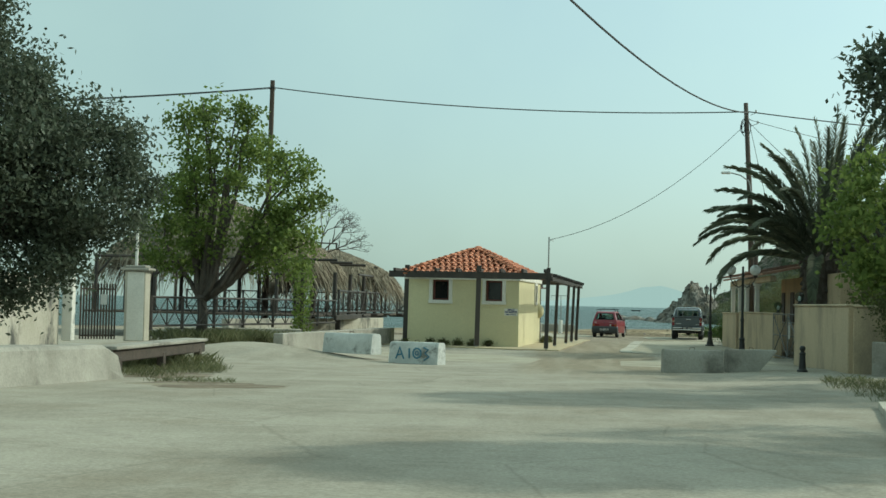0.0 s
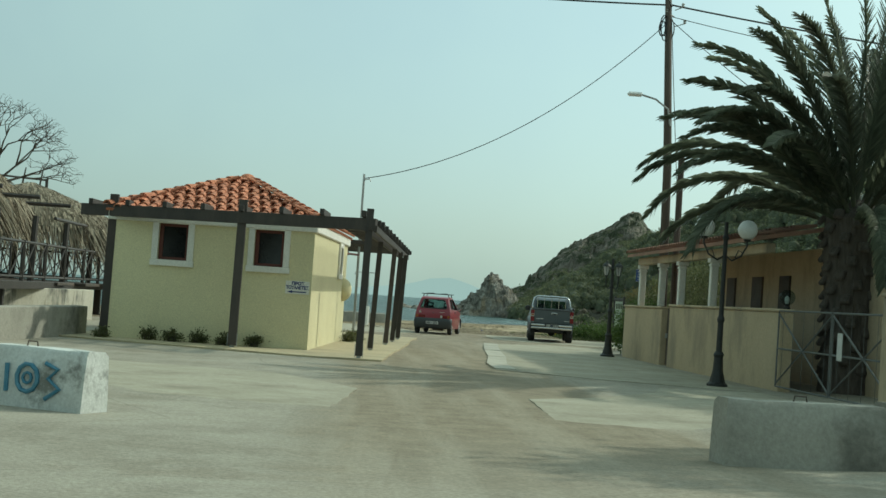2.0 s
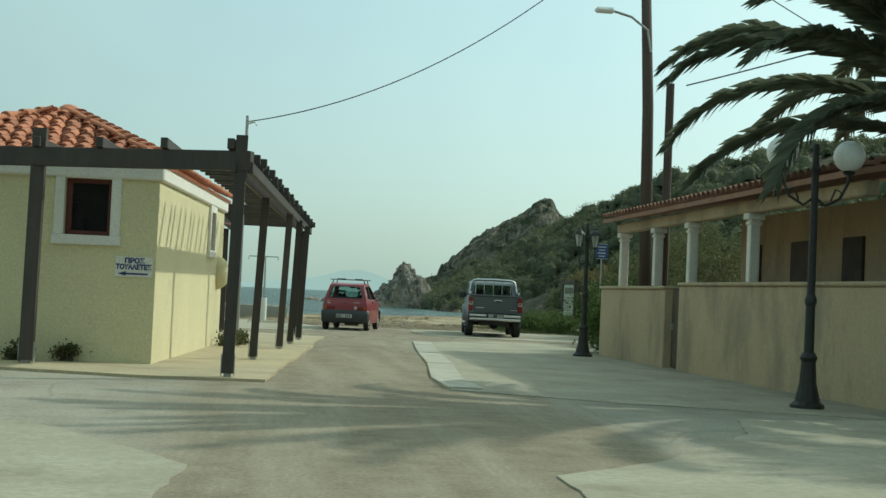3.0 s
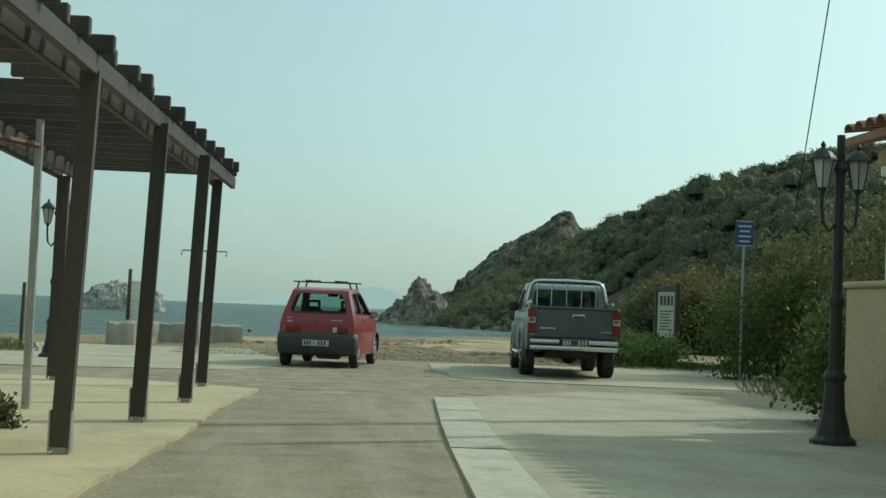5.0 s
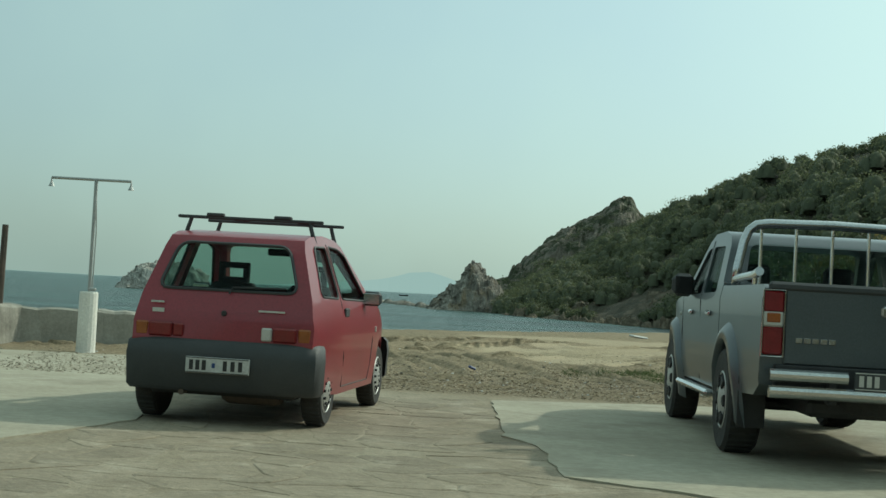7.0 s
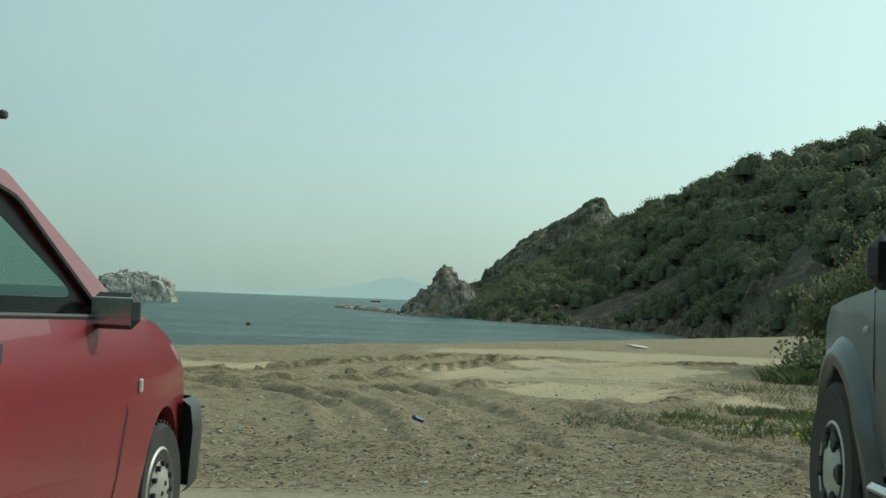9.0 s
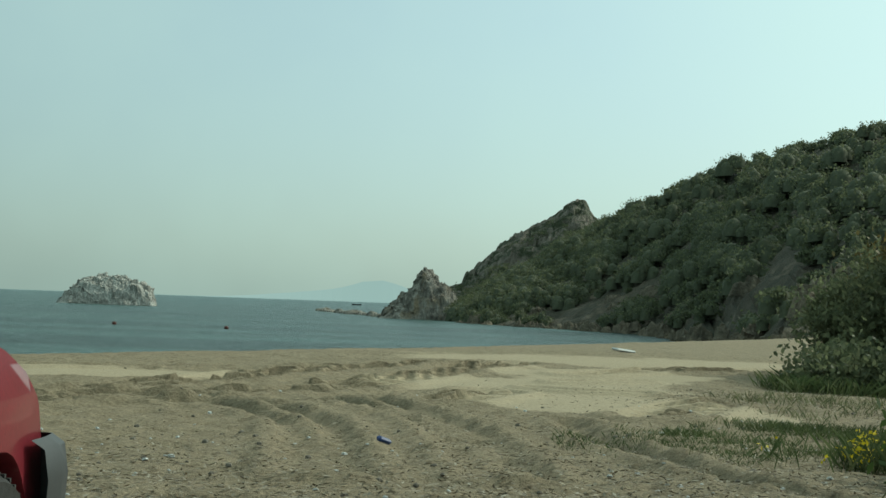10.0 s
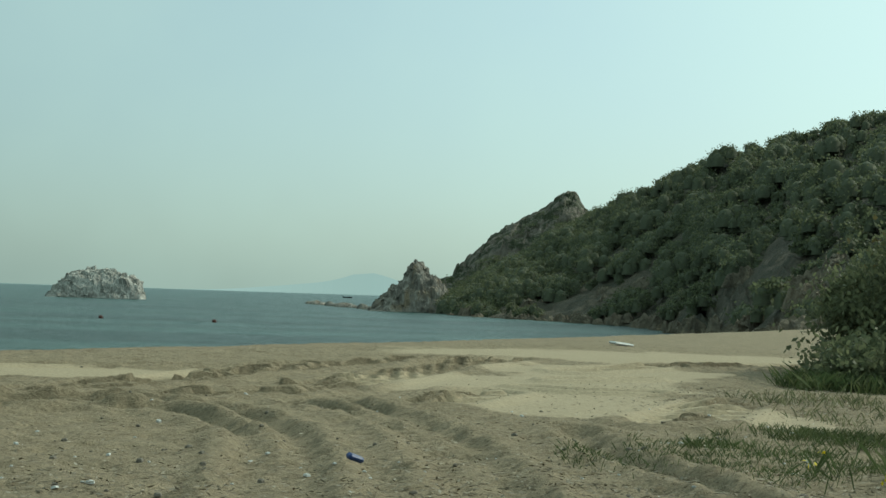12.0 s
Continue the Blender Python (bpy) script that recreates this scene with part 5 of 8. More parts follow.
    # bumpers wrap round the ends
    def bumper(y0, y1, z0, z1, bulge, sgn):
        sh = Shape()
        rows = [(z0, -0.03), (z0 + 0.03, 0.0), (z1 - 0.12, 0.014), (z1 - 0.03, 0.0), (z1, -0.04)]
        cols = []
        for i in range(21):
            t = (i / 20) * 2 - 1
            x = 0.725 * max(-1, min(1, t * 1.22))
            k = max(0, abs(t) * 1.22 - 1) / 0.22
            yy = y1 + (y0 - y1) * k
            soft = 0.05 * max(0, (abs(x) / 0.725) ** 6)
            cols.append((x * (1 + 0.015 * k), yy + sgn * soft * (1 - k)))
        for z, out in rows:
            for x, yy in cols:
                sh.v.append((x * (1 + out * 0.9), yy - sgn * out, z))
        n = len(cols)
        for j in range(len(rows) - 1):
            for i in range(n - 1):
                q = (j * n + i, j * n + i + 1, (j + 1) * n + i + 1, (j + 1) * n + i)
                sh.f.append(q)
        return sh
    bumper(-0.26, -0.52, 0.23, 0.605, 0, 1).obj("rear_bumper", PLASTIC, car, "black plastic rear bumper", angle=50)
    bumper(2.48, 2.76, 0.23, 0.60, 0, -1).obj("front_bumper", PLASTIC, car, "black plastic front bumper", angle=50)
    bars_plate(car, "number_plate", (0.0, -0.548, 0.425), (0.48, 0.115), INK, PLATEW)
    # badge strokes, wiper, lock
    Shape().box((0.36, -0.462, 0.83), (0.2, 0.004, 0.014), 0.001).obj("badge", CLEARLENS, bod)
    Shape().box((-0.50, -0.462, 0.80), (0.09, 0.004, 0.03), 0.001).box((-0.51, -0.46, 0.86), (0.10, 0.004, 0.014), 0.001).obj("badge", CLEARLENS, bod)
    Shape().lathe([(0.022, 0), (0.016, 0.01)], 10, pose(0.0, -0.462, 0.80, 90)).obj("lock", INK, bod)
    Shape().tube([(0.02, -0.425, 0.945), (0.04, -0.405, 0.99), (0.44, -0.39, 1.0)], 0.009, 5).obj("wiper", INK, bod)
    # seats seen through the glass
    for s in (-1, 1):
        seat = Shape().box((s * 0.33, 0.95, 0.72), (0.44, 0.16, 0.62), 0.06, ).obj("seat", SEAT, car, "dark cloth seat")
        hr = Shape()
        for c, d in (((s * 0.33, 0.93, 1.17), (0.26, 0.07, 0.05)), ((s * 0.33, 0.93, 1.05), (0.26, 0.07, 0.05)), ((s * 0.33 - 0.105, 0.93, 1.11), (0.05, 0.07, 0.1)), ((s * 0.33 + 0.105, 0.93, 1.11), (0.05, 0.07, 0.1))):
            hr.box(c, d, 0.012)
        hr.obj("headrest", SEAT, seat)
    Shape().box((0, 0.12, 0.80), (1.12, 0.14, 0.36), 0.05).obj("rear_seat", SEAT, car)
    Shape().box((0, 1.5, 0.82), (1.2, 0.3, 0.22), 0.05).obj("dashboard", SEAT, car)
    Shape().box((0.02, 1.03, 1.295), (0.2, 0.03, 0.06), 0.012).obj("interior_mirror", SEAT, car)
    Shape().box((0.33, 1.0, 1.28), (0.36, 0.02, 0.1), 0.012).obj("sun_visor", SEAT, car)
    # roof rack
    rack = thing("roof_rack", "black steel roof rack bolted over the car roof", "roof rack", (7.90, 73.98, 0.01), -11.0)
    rack.matrix_basis = car.matrix_basis.copy()
    for y, h in ((0.12, 1.515), (0.92, 1.525)):
        bar = Shape().box((0, y, h), (1.16, 0.035, 0.025), 0.006).obj("crossbar", PLASTIC, rack)
        for x in (-0.28, 0.26):
            Shape().box((x, y, h + 0.02), (0.14, 0.05, 0.03), 0.008).obj("clamp", PLASTIC, bar)
        for s in (-1, 1):
            Shape().tube([(s * 0.52, y + 0.02, 1.34), (s * 0.50, y, 1.42), (s * 0.47, y, h)], [0.022, 0.018, 0.016], 6).obj("foot", PLASTIC, rack)
    # running gear
    for y in (0.0, 2.2):
        for s in (-1, 1):
            wheel(car, s * 0.64, y, 0.265, 0.155, 0.175, HUBCAP, s)
    Shape().box((0, 1.1, 0.24), (1.1, 3.0, 0.08), 0.02).obj("underbody", INK, car)
    Shape().tube([(-0.28, -0.2, 0.24), (-0.28, -0.5, 0.22)], 0.022, 8).obj("exhaust", RAIL, car)
    Shape().lathe([(0.12, -0.22), (0.14, -0.18), (0.14, 0.18), (0.12, 0.22)], 12, pose(0.2, -0.25, 0.28, 0, 90)).obj("silencer", RAIL, car)
    for y in (0.0, 2.2):
        Shape().box((0, y, 0.42), (1.0, 0.62, 0.36), 0.05).obj("wheel_well", INK, car)


def build_pickup():
    car = thing("pickup_truck", "grey metallic double-cab pickup with polished roll bar, parked", "pickup", (12.05, 73.42, 0.012), -5.8)
    car.matrix_basis = car.matrix_basis @ Matrix.Diagonal((0.92, 0.95, 0.945, 1))
    prof = [(-1.24, 0.56), (-1.26, 0.74), (-1.25, 1.19), (-1.20, 1.215), (0.42, 1.215), (0.50, 1.25), (0.60, 1.54), (0.70, 1.62), (1.0, 1.665), (1.5, 1.66), (1.72, 1.60), (2.40, 1.19), (2.58, 1.14), (3.35, 1.07), (3.70, 0.97), (3.82, 0.82), (3.86, 0.55), (3.75, 0.40), (2.6, 0.42), (0.7, 0.42), (-1.0, 0.48)]

    def hw(y, z):
        w = 0.82
        if z > 1.12:
            w -= (z - 1.12) * 0.22
        if z < 0.6:
            w -= (0.6 - z) * 0.15
        if y > 2.8:
            w -= 0.16 * ((y - 2.8) / 1.06) ** 2
        return w

    inner = [(0.66, 0.6), (0.66, 1.46), (0.76, 1.57), (1.0, 1.605), (1.5, 1.60), (1.69, 1.54), (2.35, 1.13), (2.3, 0.6)]
    rearw = rounded([(-0.62, 1.25), (0.62, 1.25), (0.57, 1.55), (-0.57, 1.55)], 0.05)
    frontw = rounded([(-0.68, 1.22), (0.68, 1.22), (0.57, 1.56), (-0.57, 1.56)], 0.06)
    sw1 = rounded([(0.74, 1.17), (1.42, 1.16), (1.42, 1.55), (0.84, 1.54)], 0.05)
    sw2 = rounded([(1.52, 1.16), (2.31, 1.15), (1.71, 1.53), (1.52, 1.55)], 0.05)
    arches = []
    for y in (0.0, 3.0):
        for x in (-1, 1):
            c = bmesh.new()
            bmesh.ops.create_cone(c, cap_ends=True, segments=36, radius1=0.44, radius2=0.44, depth=0.7, matrix=pose(x * 0.9, y, 0.39, 0, 90))
            arches.append(c)
    bed = bmesh.new()
    bmesh.ops.create_cube(bed, size=1.0, matrix=Matrix.Translation((0, -0.42, 1.1)) @ Matrix.Diagonal((1.42, 1.56, 0.8, 1)))
    gap = bmesh.new()
    bmesh.ops.create_cube(gap, size=1.0, matrix=Matrix.Translation((0, 0.455, 1.1)) @ Matrix.Diagonal((2.2, 0.025, 1.3, 1)))
    body = cut(solid(prof, hw, (0.6, 0.8, 1.0, 1.12, 1.3, 1.5), (-0.6, 0.3, 1.0, 1.47, 2.0, 2.6, 3.0, 3.4), 0.03),
               [solid(inner, lambda y, z: hw(y, z) - 0.06, (1.1,), (1.5,), 0), prism_y(rearw, 0.2, 1.0), prism_y(frontw, 1.5, 3.0), prism_x(sw1, -1, 1), prism_x(sw2, -1, 1), bed, gap] + arches)
    bod = mesh_part("body", body, GREYPAINT, car, "grey metallic painted body")
    end_pane("rear_window", rounded([(-0.63, 1.24), (0.63, 1.24), (0.58, 1.56), (-0.58, 1.56)], 0.05), lambda z: 0.50 + (z - 1.25) * 0.345 + 0.012, car)
    end_pane("windscreen", frontw, lambda z: 2.40 - (z - 1.19) * 1.66 - 0.04, car)
    side_pane("side_window", sw1, hw, car, 0.014)
    side_pane("side_window", sw2, hw, car, 0.014)
    # tailgate with handle and badge strokes
    tg = Shape().box((0, -1.262, 0.95), (1.34, 0.03, 0.50), 0.012).obj("tailgate", GREYPAINT, car)
    Shape().box((0, -1.262, 1.205), (1.56, 0.06, 0.06), 0.018).obj("tailgate_cap", PLASTIC, tg, "dark blue-grey tailgate cap")
    Shape().box((0.08, -1.285, 1.075), (0.24, 0.03, 0.075), 0.015).obj("handle", CHROME, tg, "polished tailgate handle")
    Shape().box((0.08, -1.303, 1.065), (0.18, 0.006, 0.03), 0.002).obj("handle_recess", INK, tg)
    for i in range(5):
        Shape().box((-0.57 + i * 0.055, -1.283, 0.86), (0.044, 0.006, 0.034), 0.002).obj("badge_mark", CHROME, tg)
    for i in range(5):
        Shape().box((0.49 + i * 0.042, -1.283, 0.82), (0.034, 0.006, 0.026), 0.002).obj("badge_mark", CHROME, tg)
    for s in (-1, 1):
        for zc, hh, m_ in ((1.105, 0.135, REDLENS), (0.99, 0.10, CLEARLENS), (0.85, 0.18, REDLENS)):
            Shape().box((s * 0.745, -1.255, zc), (0.135, 0.07, hh), 0.012).obj("tail_lamp", m_, bod)
        Shape().box((s * 0.745, -1.292, 1.0), (0.09, 0.012, 0.06), 0.01).obj("indicator", AMBER, bod)
        pts = [(s * 0.675, -1.29, 0.75), (s * 0.675, -1.29, 1.18), (s * 0.815, -1.28, 1.18), (s * 0.818, -1.28, 0.75)]
        Shape().tube(pts + pts[:1], 0.007, 5).obj("lamp_trim", CHROME, bod)
        for y in (0.0, 3.0):
            fl = Shape()
            for i in range(15):
                t = radians(-18 + 216 * i / 14)
                for r_, xo in ((0.435, 0.0), (0.44, 0.055), (0.50, 0.05), (0.56, 0.0)):
                    yy, zz = y + r_ * math.cos(t), 0.39 + r_ * math.sin(t)
                    fl.v.append((s * (hw(yy, zz) + xo - 0.004), yy, zz))
            fl.f = [(i * 4 + j, i * 4 + j + 1, (i + 1) * 4 + j + 1, (i + 1) * 4 + j) for i in range(14) for j in range(3)]
            fl.obj("arch_flare", GREYPAINT, bod, smooth=True)
            wheel(car, s * 0.73, y, 0.375, 0.25, 0.215, HUBCAP, s, spokes=6)
        mir = Shape().box((s * 0.90, 2.02, 1.23), (0.20, 0.12, 0.20), 0.05).obj("door_mirror", PLASTIC, car, "black door mirror")
        Shape().box((s * 0.90, 1.955, 1.23), (0.16, 0.008, 0.15), 0.02).obj("mirror_glass", DARKGLASS, mir)
        Shape().tube([(s * 0.77, 2.04, 1.16), (s * 0.86, 2.03, 1.18)], 0.025, 6).obj("mirror_arm", PLASTIC, mir)
        Shape().box((s * 0.80, 1.5, 0.38), (0.16, 1.75, 0.05), 0.02).obj("side_step", CHROME, car, "polished side step")
        for yy in (0.95, 1.95):
            Shape().box((s * (hw(yy, 1.0) + 0.012), yy, 1.0), (0.03, 0.17, 0.04), 0.012).obj("door_handle", CHROME, bod)
        for line in ([(1.47, 1.6), (1.46, 1.1), (1.45, 0.45)], [(2.52, 1.14), (2.50, 0.8), (2.42, 0.45)]):
            Shape().tube([(s * (hw(y, z) + 0.0005), y, z) for y, z in line], 0.005, 4).obj("seam", INK, bod)
        Shape().lathe([(0.018, 0), (0.012, 0.012)], 10, pose(s * (hw(2.62, 0.98) + 0.0), 2.62, 0.98, 0, 90 * s)).obj("side_indicator", CLEARLENS, bod)
        # bumper tubes
        Shape().tube([(s * 0.26, -1.36, 0.635), (s * 0.77, -1.36, 0.635)], 0.042, 12).obj("bumper_tube", CHROME, car)
    Shape().tube([(-0.77, -1.37, 0.53), (0.77, -1.37, 0.53)], 0.042, 12).obj("bumper_tube", CHROME, car)
    for x in (-0.35, 0.35):
        Shape().box((x, -1.30, 0.56), (0.06, 0.12, 0.2), 0.01).obj("bumper_bracket", INK, car)
    Shape().box((0.0, -1.26, 0.62), (1.45, 0.06, 0.16), 0.01).obj("rear_valance", INK, car)
    bars_plate(car, "number_plate", (0.03, -1.385, 0.625), (0.50, 0.115), CLEARLENS, PLASTIC)
    # roll bar over the bed and window guard
    rb = thing("roll_bar", "polished steel roll bar bolted into the pickup bed", "roll bar", (12.05, 73.42, 0.012), -5.8)
    rb.matrix_basis = car.matrix_basis.copy()
    arc = [(-0.745, 1.22), (-0.735, 1.35), (-0.69, 1.56), (-0.655, 1.64), (-0.60, 1.685), (-0.50, 1.70), (0, 1.71)]
    hoop = [(x, 0.22 + (z - 1.22) * 0.1, z) for x, z in arc] + [(-x, 0.22 + (z - 1.22) * 0.1, z) for x, z in arc[-2::-1]]
    Shape().tube(hoop, 0.036, 12).obj("hoop", CHROME, rb, smooth=True)
    for x in (-0.55, -0.28, 0.0, 0.28, 0.55):
        Shape().tube([(x, 0.30, 1.20), (x, 0.30, 1.68)], 0.014, 8).obj("guard_bar", CHROME, rb)
    for s in (-1, 1):
        Shape().tube([(s * 0.745, 0.22, 1.27), (s * 0.745, -0.55, 1.29), (s * 0.745, -0.72, 1.31)], [0.03, 0.03, 0.032], 10).obj("side_rail", CHROME, rb)
        Shape().tube([(s * 0.745, -0.55, 1.29), (s * 0.745, -0.55, 1.20)], 0.018, 8).obj("rail_foot", CHROME, rb)
    # cabin and running gear
    for s in (-1, 1):
        seat = Shape().box((s * 0.36, 1.55, 0.95), (0.48, 0.16, 0.62), 0.06).obj("seat", SEAT, car)
        Shape().box((s * 0.36, 1.53, 1.34), (0.26, 0.09, 0.18), 0.03).obj("headrest", SEAT, seat)
    Shape().box((0, 0.80, 0.95), (1.3, 0.16, 0.6), 0.06).obj("rear_seat", SEAT, car)
    Shape().box((0, 2.15, 1.0), (1.4, 0.3, 0.25), 0.05).obj("dashboard", SEAT, car)
    Shape().box((0, 1.2, 0.42), (0.9, 4.6, 0.12), 0.03).obj("chassis", INK, car)
    for y in (0.0, 3.0):
        Shape().tube([(-0.66, y, 0.37), (0.66, y, 0.37)], 0.05, 8).obj("axle", INK, car)
        Shape().box((0, y, 0.62), (1.35, 0.8, 0.34), 0.05).obj("wheel_well", INK, car)
    Shape().ball((0.05, 0, 0.37), 0.15, 8).obj("differential", INK, car)
    Shape().tube([(0.42, -0.6, 0.36), (0.42, -1.15, 0.34)], 0.03, 8).obj("exhaust", RAIL, car)
    Shape().lathe([(0.28, -0.09), (0.34, -0.06), (0.34, 0.06), (0.28, 0.09)], 20, pose(0.0, -0.85, 0.50, 8)).obj("spare_wheel", RUBBER, car)
    for s in (-1, 1):
        Shape().box((s * 0.72, -0.52, 0.40), (0.2, 0.015, 0.36), 0.004).obj("mud_flap", INK, car)


build_red_car()
build_pickup()


# ---- plants ----
def quads(name, v, material, parent=None, label=""):
    """A mesh of loose quads from an array (n, 4, 3)."""
    n = len(v)
    me = bpy.data.meshes.new(name)
    me.vertices.add(n * 4)
    me.vertices.foreach_set("co", np.asarray(v, np.float32).ravel())
    me.loops.add(n * 4)
    me.loops.foreach_set("vertex_index", np.arange(n * 4, dtype=np.int32))
    me.polygons.add(n)
    me.polygons.foreach_set("loop_start", np.arange(0, n * 4, 4, dtype=np.int32))
    me.materials.append(material)
    me.update(calc_edges=True)
    ob = new(name, me)
    if parent is not None:
        ob.parent = parent
    if label:
        ob["label"] = label
    return ob


RNG = np.random.default_rng(7)


def crown_quads(p, normal, length, width, loose=0.55):
    """Leaf blades that lie about square to the given normals, as on a rounded crown."""
    n = len(p)
    nr = normal + RNG.normal(0, loose, size=(n, 3))
    nr /= np.linalg.norm(nr, axis=1)[:, None]
    d = np.cross(nr, RNG.normal(size=(n, 3)))
    d /= np.linalg.norm(d, axis=1)[:, None]
    w = np.cross(nr, d)
    ln = (length * RNG.uniform(0.6, 1.3, n))[:, None]
    wd = (width * RNG.uniform(0.6, 1.3, n))[:, None]
    return np.stack([p - d * ln * 0.5, p + w * wd * 0.5, p + d * ln * 0.5, p - w * wd * 0.5], axis=1)


def leaf_quads(p, length, width, up=0.15, spread=None):
    """Leaf blades at the points p, turned every way."""
    n = len(p)
    d = RNG.normal(size=(n, 3))
    d[:, 2] += up
    if spread is not None:
        d += spread
    d /= np.linalg.norm(d, axis=1)[:, None]
    w = np.cross(d, RNG.normal(size=(n, 3)))
    w /= np.linalg.norm(w, axis=1)[:, None]
    ln = (length * RNG.uniform(0.6, 1.3, n))[:, None]
    wd = (width * RNG.uniform(0.6, 1.3, n))[:, None]
    mid = p + d * ln * 0.5
    return np.stack([p, mid + w * wd * 0.5, p + d * ln, mid - w * wd * 0.5], axis=1)


def clump_points(centre, radii, clumps, per, size, hollow=0.55):
    """Points of leaves gathered in clumps over an ellipsoid, denser near its skin."""
    c = RNG.normal(size=(clumps, 3))
    c /= np.linalg.norm(c, axis=1)[:, None]
    c *= RNG.uniform(hollow, 1.0, clumps)[:, None] ** 0.7
    c = np.asarray(centre) + c * np.asarray(radii)
    p = np.repeat(c, per, axis=0)
    s = np.repeat(RNG.uniform(0.6, 1.4, clumps) * size, per)[:, None]
    return p + RNG.normal(size=p.shape) * s * np.array([1, 1, 0.8])


def limb_paths(base, targets, fork_z, wob=0.25):
    out = []
    for t in targets:
        b = Vector(base)
        f = Vector((b.x + (t[0] - b.x) * 0.25, b.y + (t[1] - b.y) * 0.25, fork_z))
        pts = [b, f]
        for k in (0.5, 0.75, 1.0):
            q = f.lerp(Vector(t), k)
            pts.append(q + Vector((random.uniform(-wob, wob), random.uniform(-wob, wob), random.uniform(-wob, wob) * 0.5)))
        out.append(pts)
    return out


def tree(name, label, base, fork_z, trunk_r, blobs, leaf, leaf_material, size=(0.09, 0.04), up=0.15, twigs=()):
    t = thing(name, label, "tree", base)
    wood = Shape()
    wood.tube([(0, 0, -0.2), (0.05, 0.03, fork_z * 0.5), (0, 0, fork_z)], [trunk_r * 1.25, trunk_r, trunk_r * 0.9], 10)
    for c, r, n, per in blobs:
        for k in range(3):
            tip = (c[0] + random.uniform(-0.6, 0.6) * r[0], c[1] + random.uniform(-0.6, 0.6) * r[1], c[2] + random.uniform(-0.2, 0.7) * r[2])
            for pts in limb_paths((0, 0, fork_z * 0.85), [tip], fork_z + 0.4):
                wood.tube(pts, [trunk_r * 0.6, trunk_r * 0.5, trunk_r * 0.35, trunk_r * 0.22, 0.015], 6)
    wood.obj("trunk", BARK, t, smooth=True)
    v = []
    for c, r, n, per in blobs:
        v.append(leaf_quads(clump_points(c, r, n, per, leaf), size[0], size[1], up))
    quads("crown", np.concatenate(v), leaf_material, t)
    return t


def build_trees():
    tree("olive_tree", "tall dense grey-green olive tree behind the parapet", (-5.6, 24.5, 0.3), 2.0, 0.28, [((-0.3, 0, 4.4), (2.6, 2.4, 2.2), 300, 190), ((-0.9, 0.3, 7.0), (1.9, 2.0, 2.6), 240, 190), ((1.9, 1.4, 3.6), (1.7, 1.8, 1.5), 130, 170), ((-2.4, -1.0, 5.5), (2.2, 2.2, 2.8), 170, 170), ((0.6, 1.0, 2.0), (1.9, 1.5, 1.0), 100, 170)], 0.22, OLIVE, (0.12, 0.06))
    # the crown blob at z 3.2 is out of view, added to shade the verge
    tree("olive_tree", "olive tree with dark loose foliage beside the road", (14.6, 23.5, 0.2), 2.4, 0.24, [((-0.6, 0.5, 5.6), (2.4, 2.2, 1.7), 120, 70), ((0.8, 0.3, 7.2), (2.0, 2.0, 1.6), 80, 70), ((-0.3, 2.4, 4.4), (1.6, 1.7, 1.6), 60, 70), ((0.4, 0.4, 3.2), (1.8, 2.2, 1.0), 60, 70), ((0.8, 4.4, 3.4), (1.6, 1.8, 1.4), 60, 70), ((-2.9, 0.0, 5.55), (0.6, 0.8, 0.6), 40, 60), ((-2.4, 0.3, 4.7), (0.6, 0.8, 0.5), 26, 60)], 0.22, OLIVE, (0.15, 0.07))
    # unseen, placed by its shadow on the road; lowest blob added for shade
    tree("olive_tree", "olive tree with dark loose foliage beside the road", (13.8, 13.4, 0.35), 2.2, 0.24, [((-0.9, 0.0, 5.6), (1.6, 1.5, 1.2), 130, 80), ((0.9, 0.2, 6.6), (1.8, 1.7, 1.3), 130, 80), ((0.9, 3.0, 5.2), (1.6, 1.7, 1.3), 50, 70), ((0.9, 1.0, 3.3), (1.7, 2.4, 1.0), 60, 70)], 0.24, OLIVE, (0.16, 0.07))
    tree("mulberry_tree", "leafy bright green mulberry tree by the terrace", (-5.7, 43.9, 0.2), 1.5, 0.17, [((0.9, 0.4, 4.6), (2.7, 2.4, 2.2), 150, 50), ((0.5, 0.3, 6.3), (1.7, 1.7, 1.5), 54, 50), ((0.1, 0, 7.6), (0.35, 0.4, 0.7), 10, 36), ((-0.9, 0, 7.1), (0.4, 0.4, 0.6), 10, 36), ((3.5, 0, 4.6), (0.5, 0.5, 0.5), 12, 36), ((2.4, 0.3, 3.2), (1.3, 1.5, 1.2), 60, 42), ((-1.0, 0.2, 3.6), (1.4, 1.4, 1.6), 70, 42), ((1.2, 0, 7.3), (0.5, 0.5, 0.5), 12, 40), ((2.9, 0, 5.6), (0.6, 0.6, 0.6), 16, 40)], 0.19, MULBERRY, (0.15, 0.10))
    # its last crown blob is out of view, added to shade the road
    tree("garden_tree", "fresh green garden tree over the villa wall", (15.0, 36.4, 0.1), 1.6, 0.14, [((-0.4, 0, 4.0), (1.9, 1.9, 1.9), 130, 42), ((0.9, -1.2, 3.0), (1.5, 1.7, 1.4), 60, 42), ((-0.7, -1.0, 2.6), (1.0, 1.2, 0.9), 34, 42), ((1.0, -3.0, 4.4), (1.8, 1.9, 1.6), 60, 42)], 0.22, MULBERRY, (0.19, 0.13))
